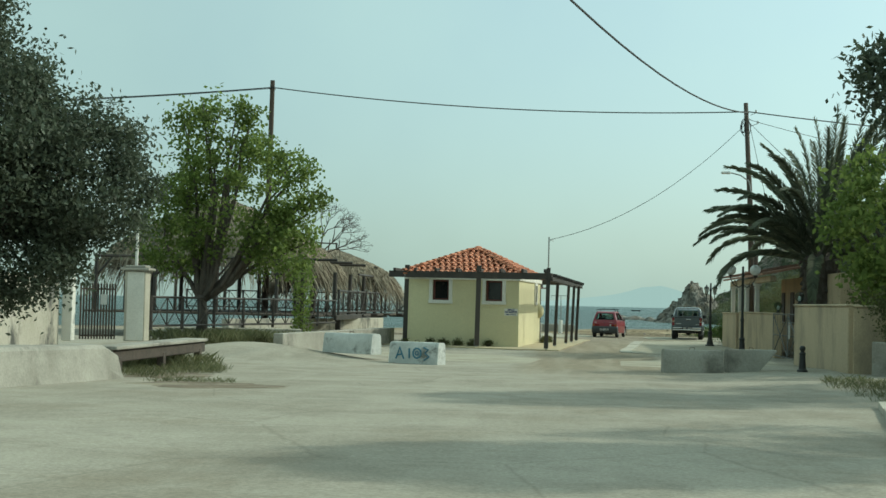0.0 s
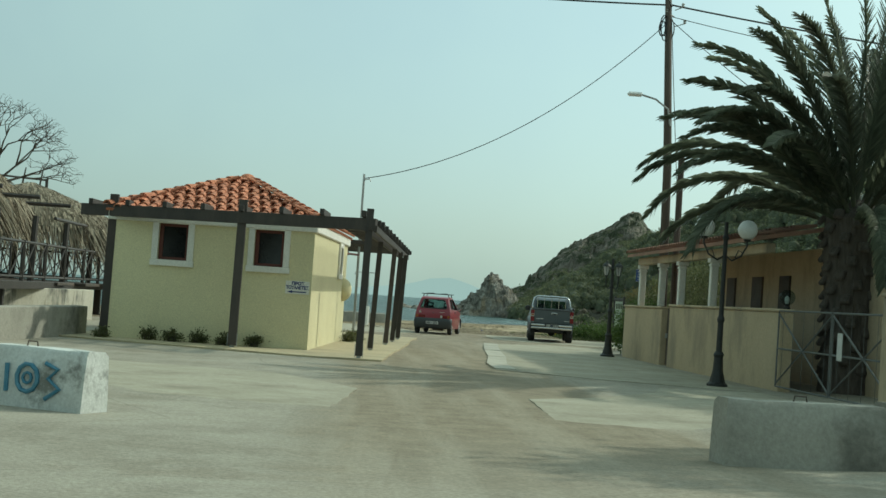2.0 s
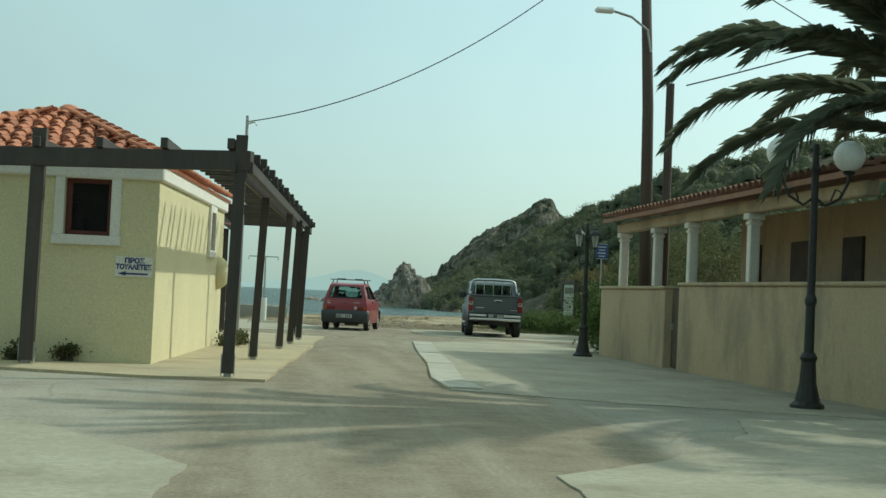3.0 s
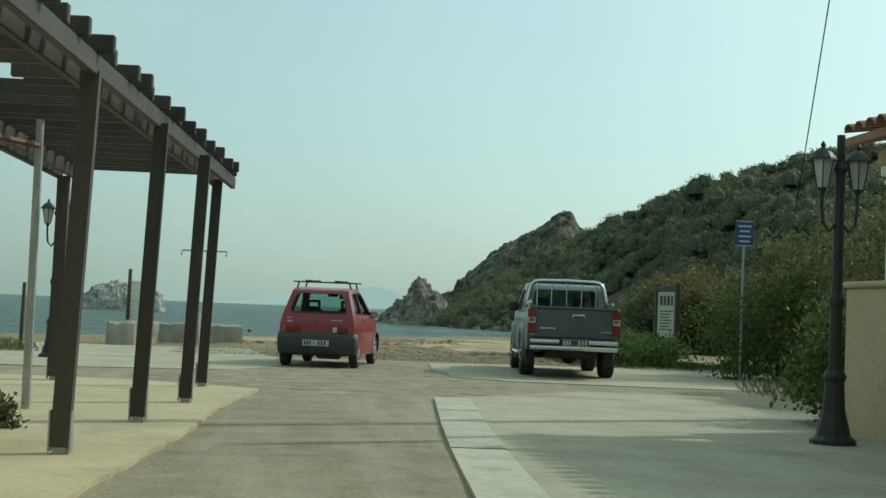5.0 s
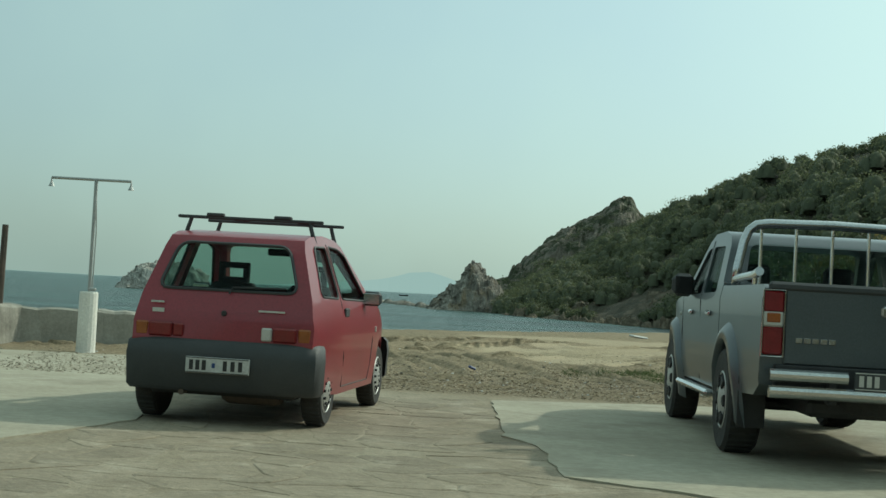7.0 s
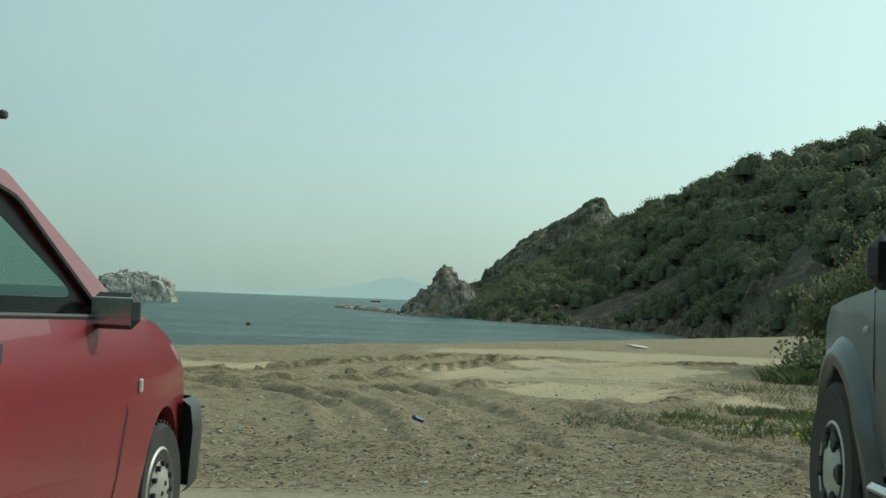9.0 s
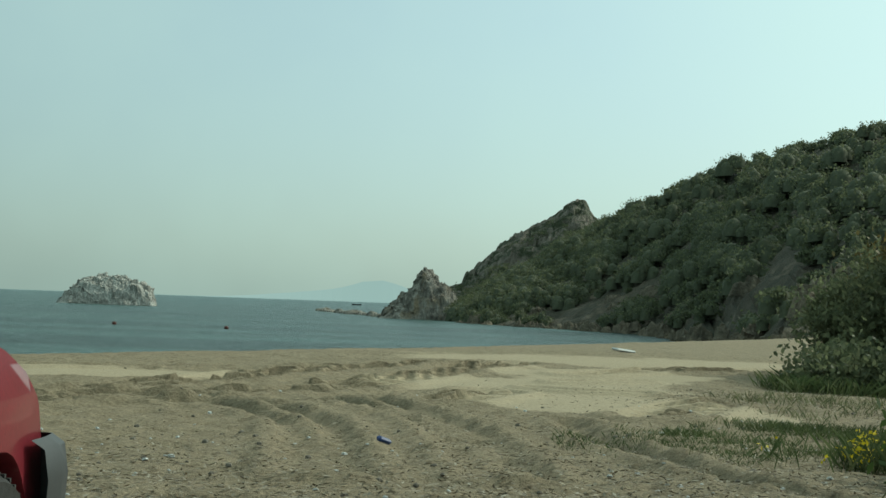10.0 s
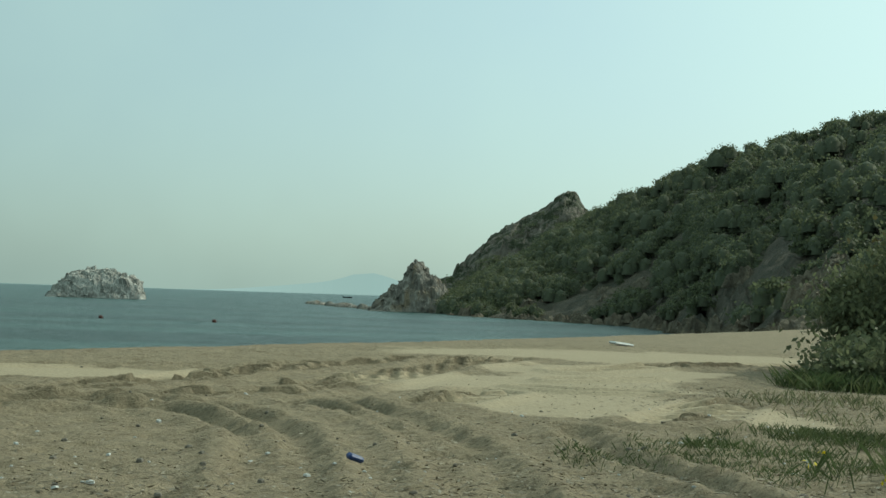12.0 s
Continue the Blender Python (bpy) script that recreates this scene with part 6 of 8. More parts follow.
    # this tree is out of view, added to shade the paving by the wall
    tree("garden_tree", "fresh green garden tree over the villa wall", (18.2, 41.5, 0.1), 1.8, 0.16, [((0, 0, 4.4), (2.2, 2.4, 2.0), 110, 42), ((-0.8, -2.0, 3.6), (1.5, 1.7, 1.4), 50, 42)], 0.24, MULBERRY, (0.17, 0.12))
    # added out of view behind the gate to shade the paving
    tree("garden_tree", "dark leafy garden tree added behind the drive gate for shade", (17.6, 45.2, 0.1), 1.8, 0.16, [((0, 0, 4.2), (2.2, 2.3, 1.9), 150, 50), ((-0.6, -1.6, 3.2), (1.5, 1.6, 1.3), 70, 50)], 0.24, OLIVE, (0.17, 0.10))
    # bare tree behind the thatch
    b = thing("bare_tree", "leafless pale tree with fine branches", "tree", (-5.7, 63.5, 0.45))
    sh = Shape()
    sh.tube([(0, 0, 0), (0.1, 0, 2), (0.2, 0, 3.2)], [0.16, 0.13, 0.1], 7)

    def branch(p, d, r, depth):
        e = p + d
        sh.tube([p, p.lerp(e, 0.5) + Vector((random.uniform(-0.1, 0.1), 0, random.uniform(-0.05, 0.12))), e], [r, r * 0.8, r * 0.55], 5, False)
        if depth:
            for _ in range(3):
                q = Vector((d.x + random.uniform(-0.6, 0.7), d.y + random.uniform(-0.5, 0.5), d.z * 0.6 + random.uniform(-0.25, 0.5)))
                branch(e, q.normalized() * d.length * 0.72, r * 0.58, depth - 1)
    for d in ((0.65, 0.1, 0.7), (-0.4, 0.3, 0.9), (0.3, -0.4, 0.95), (0.75, 0.4, 0.4)):
        branch(Vector((0.2, 0, 3.1)), Vector(d), 0.05, 4)
    sh.obj("trunk", BARK, b)


def build_palm():
    p = thing("palm_tree", "date palm with arching dark green fronds over the villa gate", "palm", (14.75, 49.4, 0))
    tr = Shape()
    tr.tube([(0, 0, -0.1), (0.05, 0, 1.2), (0, 0.05, 2.6), (0, 0, 3.4), (0, 0, 3.75)], [0.60, 0.54, 0.60, 0.62, 0.2], 14)
    for i in range(90):
        a, z = i * 2.39996, 0.4 + 3.1 * i / 90
        r = 0.56 + 0.08 * max(0, z - 2.0)
        m = Matrix.Translation((r * math.cos(a), r * math.sin(a), z)) @ Euler((0, -0.6, a)).to_matrix().to_4x4()
        tr.box((0, 0, 0), (0.1, 0.2, 0.22), 0.03, m)
    tr.obj("trunk", BARK, p)
    # the side over the road is the fuller one
    fan = [(i * 2.39996 + random.uniform(-0.35, 0.35), (i + 0.5) / 50) for i in range(50)]
    fan += [(2.75, 0.62), (3.05, 0.78), (3.3, 0.5), (3.55, 0.7), (3.0, 0.42), (3.5, 0.9)]
    for az, t in fan:
        el = radians(86 - 66 * t ** 0.9 + random.uniform(-9, 9))
        L = random.uniform(4.5, 5.1) * (1.0 - 0.06 * t)
        drop = 0.30 + 0.85 * math.cos(el) + random.uniform(-0.15, 0.2)
        pts, q = [], Vector((0.3 * math.cos(az), 0.3 * math.sin(az), 4.0 - 0.8 * t))
        e = el
        for k in range(13):
            pts.append(q.copy())
            # the heart of the crown leans a little towards the villa
            q = q + Vector((math.cos(e) * math.cos(az) + 0.24 * math.sin(el) ** 3, math.cos(e) * math.sin(az), math.sin(e))) * (L / 12)
            e -= drop / 12 * (0.3 + 1.5 * (k / 12) ** 1.3) * 1.5
        fr = Shape().tube(pts, [0.05 * (1 - 0.85 * k / 12) for k in range(13)], 5)
        side0 = Vector((-math.sin(az), math.cos(az), 0))
        for k in range(14, 128):
            u = k / 128 * 12
            j = min(11, int(u))
            c = pts[j].lerp(pts[j + 1], u - j)
            d = (pts[j + 1] - pts[j]).normalized()
            up = d.cross(side0).normalized()
            if up.z < 0:
                up = -up
            ln = 0.50 * math.sin(math.pi * min(1, 0.14 + 0.78 * k / 128)) ** 0.7 + 0.05
            for sd in (-1, 1):
                g = (d * 0.95 + side0 * sd * 0.5 + up * random.uniform(-0.1, 0.42)).normalized()
                w = d.cross(g).cross(g).normalized() * 0.02
                b = len(fr.v)
                tip = c + g * ln + Vector((0, 0, -0.22 * ln))
                fr.v += [tuple(c - w), tuple(c + w), tuple(c + g * ln * 0.6 + w), tuple(tip)]
                fr.f.append((b, b + 1, b + 2, b + 3))
        fr.obj("frond", PALMLEAF, p)


def shrub(name, label, at, radii, clumps, per, material, size=(0.085, 0.05), spread=0.17, z=0.0, category="shrub"):
    v = leaf_quads(clump_points((at[0], at[1], z + radii[2] * 0.75), radii, clumps, per, spread, 0.2), size[0], size[1], 0.4)
    v[:, :, 2] = np.maximum(v[:, :, 2], z)
    s = thing(name, label, category)
    quads("foliage", v, material, s)
    st = Shape()
    for i in range(9):
        a = i * 0.7
        st.tube([(at[0], at[1], z - 0.1), (at[0] + radii[0] * 0.5 * math.cos(a), at[1] + radii[1] * 0.5 * math.sin(a), z + radii[2] * 1.1)], [0.025, 0.008], 5)
    st.obj("stem", BARK, s)


def build_hill_cover():
    """Trees and bushes of the hillside, one mass that nobody could count."""
    parts, cores = [], Shape()
    n = 0
    while n < 5000:
        a = 6.6 + 140 * RNG.random() ** 2.6
        s = RNG.random() ** 0.85 * 1.03
        x, y, z = hill_point(a, s)
        # bare rock shows low down and in steep runs
        if s < 0.5 and a < 45 and fbm(x * 0.06, y * 0.06, 9.0) < 0.16 - s * 0.8:
            n += 1
            continue
        if a < 26 and s < 0.05:
            continue
        d = math.hypot(x - HC[0], y - HC[1])
        if a > 100 and n % 3:
            n += 1
            continue
        big = RNG.random() ** 1.6
        r = (0.8 + 3.1 * big) * (0.45 + 0.55 * min(1, d / 170)) * (1.0 if s > 0.25 else 0.7)
        if s > 0.9:
            r = min(r, 2.2)
        lobes = 5 + int(5 * big)
        c = RNG.normal(size=(lobes, 3))
        c[:, 2] = np.abs(c[:, 2]) * 0.75
        c /= np.linalg.norm(c, axis=1)[:, None]
        c[0] = (0, 0, 0.9)
        cr = 0.30 + 0.2 * RNG.random(lobes)
        per = int((190 if d > 90 else 260) * (0.6 + 1.0 * big) / lobes) + 6
        u = RNG.normal(size=(lobes, per, 3))
        u[:, :, 2] = np.abs(u[:, :, 2]) * 0.9 - 0.15
        u /= np.linalg.norm(u, axis=2)[:, :, None]
        p = c[:, None, :] * 0.6 + u * cr[:, None, None] * (0.72 + 0.6 * RNG.random((lobes, per, 1)))
        size = 0.16 if d < 50 else 0.26 if d < 110 else 0.36
        parts.append(crown_quads(np.array([x, y, z + 0.15 * r]) + (p * np.array([1, 1, 0.9]) * r).reshape(-1, 3), u.reshape(-1, 3), size, size * 0.75, 0.8))
        # solid shells added in each bush block light and stand in for inner shade
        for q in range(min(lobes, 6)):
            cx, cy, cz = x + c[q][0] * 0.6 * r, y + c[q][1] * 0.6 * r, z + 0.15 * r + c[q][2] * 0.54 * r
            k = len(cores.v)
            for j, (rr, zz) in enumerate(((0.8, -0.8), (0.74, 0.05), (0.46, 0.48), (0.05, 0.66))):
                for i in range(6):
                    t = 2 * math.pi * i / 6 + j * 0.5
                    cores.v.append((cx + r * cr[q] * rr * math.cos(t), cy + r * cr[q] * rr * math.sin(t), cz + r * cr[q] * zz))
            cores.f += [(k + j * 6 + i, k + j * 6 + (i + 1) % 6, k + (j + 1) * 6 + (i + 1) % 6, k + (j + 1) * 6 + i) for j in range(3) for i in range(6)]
        n += 1
    tagged(quads("hill_scrub", np.concatenate(parts), HILLLEAF), "dense dark green scrub and low trees covering the hillside", "scrub", kind="stuff")
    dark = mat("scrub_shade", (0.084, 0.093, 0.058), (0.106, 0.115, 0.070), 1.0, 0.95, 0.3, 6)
    tagged(cores.obj("scrub_core", dark, smooth=True), "dark shells added inside the scrub in place of inner shade", "scrub", kind="stuff")


def crag(p, size):
    """Broken block relief: each cell of the rock is a tilted facet of its own."""
    d, pts = noise.voronoi(p / size)
    c = pts[0]
    a, b = noise.cell(c * 7.3 + Vector((0.5, 0.2, 0.1))), noise.cell(c * 5.1 + Vector((3.3, 1.7, 2.9)))
    q = p / size - c
    return (0.55 * noise.cell(c * 3.7) + (a - 0.0) * q.x * 1.1 + (b - 0.0) * q.y * 1.1 - 0.5 * max(0.0, 0.12 - (d[1] - d[0])) / 0.12) * size


def rock_mass(name, label, at, size, shape, yaw=0.0, rough=0.35, n=64, category="rock", material=None, block=None):
    """A rocky mass: shape(u, v) gives its height from 0 to 1 over u, v in -1..1."""
    sh = Shape()
    sx, sy, sz = size
    m = pose(*at, 0, 0, yaw)
    bs = block or sz * 0.28
    for j in range(n + 1):
        for i in range(n + 1):
            u, v = i / n * 2 - 1, j / n * 2 - 1
            h = shape(u, v)
            x, y = u * sx, v * sy
            w = Vector((x + at[0], y + at[1], h * sz * 1.5))
            r = crag(w, bs) + 0.45 * crag(w + Vector((9, 4, 2)), bs * 0.4)
            k = fbm(x * 1.1, y * 1.1, at[1], 4)
            h2 = h * sz + (rough * r + 0.05 * sz * k) * min(1.0, h * 3.5) - (0.5 if h < 0.02 else 0)
            jx = 0.25 * bs * crag(w + Vector((5, 5, 5)), bs) / bs
            sh.v.append(tuple(m @ Vector((x + jx, y + jx * 0.6, h2))))
    w = n + 1
    sh.f = [(j * w + i, j * w + i + 1, (j + 1) * w + i + 1, (j + 1) * w + i) for j in range(n) for i in range(n)]
    return tagged(sh.obj(name, material or ROCK), label, category)


def build_rocks():
    crest = [(-1.0, 0.0), (-0.85, 0.22), (-0.60, 0.36), (-0.42, 0.44), (-0.30, 0.60), (-0.18, 0.80), (-0.02, 1.0), (0.08, 1.02), (0.2, 0.90), (0.32, 0.86), (0.50, 0.70), (0.66, 0.56), (0.80, 0.34), (0.90, 0.12), (1.0, 0.02)]

    def peak(u, v):
        return lerp_table(crest, u) * max(0.0, 1 - abs(v) ** 2.2)
    rock_mass("sea_rock", "pointed pale limestone rock at the end of the headland", (34.6, 357.2, SEA - 0.3), (8.6, 7.0, 9.9), peak, -5, 0.42, 130, block=2.4)

    back = [(-1.0, 0.0), (-0.86, 0.28), (-0.66, 0.66), (-0.42, 0.93), (-0.1, 1.0), (0.3, 0.97), (0.6, 0.88), (0.84, 0.70), (0.95, 0.38), (1.0, 0.0)]

    def hump(u, v):
        return lerp_table(back, u) * max(0.0, 1 - abs(v) ** 3)
    rock_mass("rocky_islet", "flat-topped pale rocky islet in the bay", (-38.3, 446.0, SEA - 0.3), (12.2, 8.0, 7.4), hump, 7, 0.36, 120, "islet", PALEROCK, block=2.2)
    for i in range(9):
        x, y = 16.0 + i * 1.42, 475 - i * 13
        rock_mass("reef_rock", "low dark reef rock awash in the sea", (x, y, SEA - 0.25), (1.5 + 0.75 * (i % 3), 1.4, 1.0 + 0.35 * (i % 2)), lambda u, v: max(0, 1 - (u * u + v * v)) ** 0.6, i * 40, 0.4, 12)
    # boulders and broken outcrops along the hill's foot
    tan = mat("tan_cliff_rock", (0.25, 0.205, 0.145), (0.10, 0.085, 0.062), 0.6, 0.95, 1.0, 2.8, stain=(0.34, 0.27, 0.18), stain_at=(0.56, 0.66), stain_scale=0.35, bump_dist=0.4)
    dome = lambda u, v: max(0, 1 - (u * u + v * v)) ** 0.6
    for i in range(60):
        a = 6.5 + 15 * (i / 60) + random.uniform(-0.25, 0.25)
        x, y, z = hill_point(a, random.uniform(0, 0.05))
        s = random.uniform(0.3, 1.0) ** 1.5 * 2.0 + 0.2
        rock_mass("boulder", "weathered boulder at the foot of the hill", (x - 0.6, y - 0.6, min(z, SEA + 2.0) - 0.2), (s, s * random.uniform(0.6, 1), s * random.uniform(0.4, 0.9)), dome, i * 50, 0.9, 9, material=tan, block=s * 0.7)
    for i in range(44):
        a = 7.0 + 15 * RNG.random()
        q = 0.01 + 0.3 * RNG.random() ** 1.5
        x, y, z = hill_point(a, q)
        s = random.uniform(0.8, 2.2)
        rock_mass("outcrop", "tan rock outcrop breaking through the hillside", (x, y, z - s * 0.35), (s * 1.3, s * random.uniform(0.5, 0.9), s * random.uniform(0.6, 0.9)), dome, random.uniform(0, 180), 0.6, 24, material=tan, block=s * 0.5)
    # rocky headland behind
    RISE2 = [(5.4, -0.006), (5.7, 0.006), (5.99, 0.0125), (6.46, 0.0147), (6.61, 0.0207), (6.87, 0.0247), (7.37, 0.0329), (7.91, 0.0402), (8.9, 0.0533), (9.67, 0.0604), (10.43, 0.0706), (10.85, 0.0744), (11.05, 0.0744), (11.26, 0.0733), (11.56, 0.0672), (11.86, 0.061), (12.35, 0.055), (14, 0.035), (17, 0.01)]
    sh = Shape()
    az = ngrid(230, 5.4, 17)
    for a in az:
        h = 0.97 + 510 * lerp_table(RISE2, a)
        for j in range(60):
            s = j / 46
            d = 440 + 70 * s
            x, y = HC[0] + d * math.sin(radians(a)), HC[1] + d * math.cos(radians(a))
            z = SEA - 0.5 + (h - SEA + 0.5) * (1 - (1 - min(1, s)) ** 1.5) - max(0, s - 1) * 40
            k = min(1, max(0, h) / 14) * smooth01(s / 0.15)
            wv = Vector((x, y, z))
            z += k * (0.9 * fbm(x * 0.08, y * 0.08, 2.0, 5) + 0.3 * crag(wv, 6.5) + 0.24 * crag(wv, 2.8)) * (1 if s < 0.95 else 0.6)
            sh.v.append((x, y, z))
    sh.f = [(i * 60 + j, i * 60 + j + 1, (i + 1) * 60 + j + 1, (i + 1) * 60 + j) for i in range(len(az) - 1) for j in range(59)]
    cliff = mat("headland_rock", (0.25, 0.215, 0.17), (0.10, 0.088, 0.068), 0.3, 0.95, 1.0, 1.6, stain=(0.050, 0.058, 0.028), stain_at=(0.46, 0.54), stain_scale=0.22, bump_dist=0.8)
    pick = RNG.integers(0, len(sh.v), 2600)
    spots = np.array([sh.v[q] for q in pick if fbm(sh.v[q][0] * 0.05, sh.v[q][1] * 0.05, 4.0) > -0.25 + 0.6 * (q % 60) / 46 - 0.1 and q % 60 < 35])
    spots = np.repeat(spots, 46, axis=0)
    spots = spots + RNG.normal(0, 0.85, spots.shape) * np.array([1, 1, 0.55]) + np.array([0, 0, 0.3])
    tagged(quads("headland_scrub", leaf_quads(spots, 0.5, 0.32), HILLLEAF), "dark green scrub growing on the headland", "scrub", kind="stuff")
    tagged(sh.obj("headland", cliff), "rocky headland rising to a bare peak", "headland", kind="structure")


build_trees()
build_palm()
build_rocks()
build_hill_cover()
for a, lab, r, n, m_, c in (((16.2, 74.6), "bright green leafy shrub beside the road", (1.5, 1.7, 1.15), 90, GREENSHRUB, 44), ((15.3, 66.5), "grey-green scrubby bush beside the paving", (1.5, 2.0, 0.9), 80, SHRUB, 50), ((16.8, 69.5), "tall dark bush under the hillside", (1.7, 2.2, 1.9), 110, SHRUB, 50), ((17.6, 63.8), "tall dark bush under the hillside", (2.0, 2.2, 2.1), 110, SHRUB, 50), ((17.2, 74.4), "tall dark bush under the hillside", (1.7, 2.0, 1.75), 110, SHRUB, 50), ((18.2, 79.0), "tall dark bush under the hillside", (1.8, 2.0, 1.7), 90, SHRUB, 50), ((19.0, 77.5), "tall dark bush under the hillside", (2.0, 2.6, 2.1), 110, SHRUB, 50), ((20.3, 93.0), "rounded dark bush with dry yellow tips by the beach", (2.9, 3.0, 1.32), 620, HILLLEAF, 70), ((20.4, 92.7), "dry yellow-brown shrub tips by the beach", (2.7, 2.8, 1.5), 320, DRYSHRUB, 34), ((17.2, 90.6), "low dark bush at the sand's edge", (0.9, 1.2, 0.24), 90, HILLLEAF, 50), ((14.6, 79.8), "low green growth round the notice board", (1.6, 1.2, 0.35), 50, GREENSHRUB, 40), ((13.4, 63.9), "green bush at the end of the garden wall", (0.7, 1.0, 0.75), 40, GREENSHRUB, 44), ((15.2, 40.4), "dark garden bush behind the garden wall", (1.2, 2.6, 1.5), 200, SHRUB, 50), ((15.2, 33.0), "dark hedge at the corner of the garden wall", (1.9, 0.7, 1.75), 260, SHRUB, 60)):
    shrub("shrub", lab, a, r, int(n * 1.6), int(c * 1.9), m_, (0.10, 0.06) if a[1] > 90 else (0.085, 0.05))


# ---- posts, lamps, wires ----
def wire(name, a, b, sag, r, label="black overhead power cable strung between poles"):
    a, b = Vector(a), Vector(b)
    pts = [a.lerp(b, i / 24) - Vector((0, 0, sag * 4 * (i / 24) * (1 - i / 24))) for i in range(25)]
    return tagged(Shape().tube(pts, r, 5).obj(name, CABLE), label, "cable")


def build_poles():
    p = thing("utility_pole", "tall dark wooden utility pole with cables and a lamp arm", "utility pole", (14.16, 65.0, 0))
    Shape().tube([(0.16, 0, -0.2), (0.02, 0, 5.7), (-0.28, 0, 11.05)], [0.155, 0.13, 0.10], 12).obj("pole", POLEWOOD, p, smooth=True)
    coil = Shape()
    for i in range(5):
        r = 0.16 + 0.05 * (i % 3)
        coil.tube([(-0.42 + 0.06 * i + r * 0.6 * math.cos(t * 0.6), -0.08, 9.9 + 0.1 * (i % 2) + r * 1.5 * math.sin(t * 0.6)) for t in range(12)], 0.018, 4)
    coil.obj("cable_coil", CABLE, p, "loops of spare black cable")
    for z, x in ((10.4, -0.28), (10.1, 0.26), (10.6, 0.18)):
        Shape().lathe([(0.03, 0), (0.055, 0.03), (0.03, 0.06), (0.055, 0.09), (0.02, 0.13)], 8, pose(x, -0.05, z)).obj("insulator", LAMPGLASS, p)
        Shape().tube([(x, -0.05, z), (-0.05, 0, z - 0.1)], 0.015, 5).obj("bracket", STEEL, p)
    arm = Shape().tube([(0.0, -0.12, 6.95), (-0.1, -0.15, 7.45), (-0.5, -0.2, 7.72), (-0.95, -0.25, 7.82)], 0.03, 8).obj("lamp_arm", STEEL, p)
    Shape().box((-1.15, -0.27, 7.82), (0.46, 0.2, 0.13), 0.05).obj("lamp_head", GLOBE, arm, "pale street lamp head")
    q = thing("utility_pole", "slim dark pole behind the villa", "utility pole", (14.25, 63.3, 0))
    Shape().tube([(0, 0, 0), (-0.02, 0, 6.0)], [0.1, 0.09], 10).obj("pole", POLEWOOD, q)
    q = thing("utility_pole", "grey wooden utility pole beyond the terrace", "utility pole", (-8.5, 66.3, 0))
    Shape().tube([(0, 0, 0), (0.1, 0, 12.1)], [0.17, 0.11], 10).obj("pole", POLEWOOD, q)
    Shape().box((0.1, 0, 11.7), (0.3, 0.12, 0.1), 0.02).obj("bracket", STEEL, q)
    top = (14.0, 65.0, 10.65)
    wire("power_cable", (-8.4, 66.2, 11.75), top, 0.45, 0.028)
    wire("power_cable", (-8.4, 66.2, 11.75), (-34, 66.5, 10.8), 0.3, 0.028)
    wire("power_cable", (-8.4, 66.2, 11.7), (-34, 58, 9.4), 0.3, 0.016)
    wire("power_cable", (14.0, 65.0, 10.6), (-1.84, -1.0, 11.74), 2.4, 0.03)
    wire("power_cable", top, (40, 64.5, 9.3), 0.5, 0.028)
    wire("power_cable", (14.0, 65.0, 10.2), (5.1, 62.2, 4.5), 0.9, 0.012)
    wire("power_cable", (14.0, 65.0, 10.2), (19.5, 55, 3.6), 0.35, 0.012)
    wire("power_cable", (14.0, 65.0, 10.3), (26, 49, 6.2), 0.5, 0.012)
    wire("power_cable", (14.62, 63.4, 6.0), (22, 52, 8.2), 0.2, 0.016)
    wire("power_cable", (14.02, 65.0, 10.3), (17.6, 78.0, 3.2), 0.15, 0.012)


def lantern(parent, x, y, z, s=1.0):
    h = Shape().lathe([(0.02 * s, 0), (0.045 * s, 0.03 * s), (0.06 * s, 0.06 * s)], 6, pose(x, y, z)).obj("lantern_base", IRON, parent)
    Shape().lathe([(0.065 * s, 0.06 * s), (0.125 * s, 0.36 * s)], 6, pose(x, y, z)).obj("lantern_glass", LAMPGLASS, h, "frosted lantern glass")
    for i in range(6):
        a = i * math.pi / 3
        Shape().tube([(x + 0.067 * s * math.cos(a), y + 0.067 * s * math.sin(a), z + 0.06 * s), (x + 0.128 * s * math.cos(a), y + 0.128 * s * math.sin(a), z + 0.36 * s)], 0.009 * s, 4).obj("lantern_rib", IRON, h)
    Shape().lathe([(0.16 * s, 0.36 * s), (0.15 * s, 0.385 * s), (0.10 * s, 0.45 * s), (0.05 * s, 0.49 * s), (0.02 * s, 0.50 * s), (0.03 * s, 0.53 * s), (0.008 * s, 0.57 * s)], 12, pose(x, y, z)).obj("lantern_cap", IRON, h)


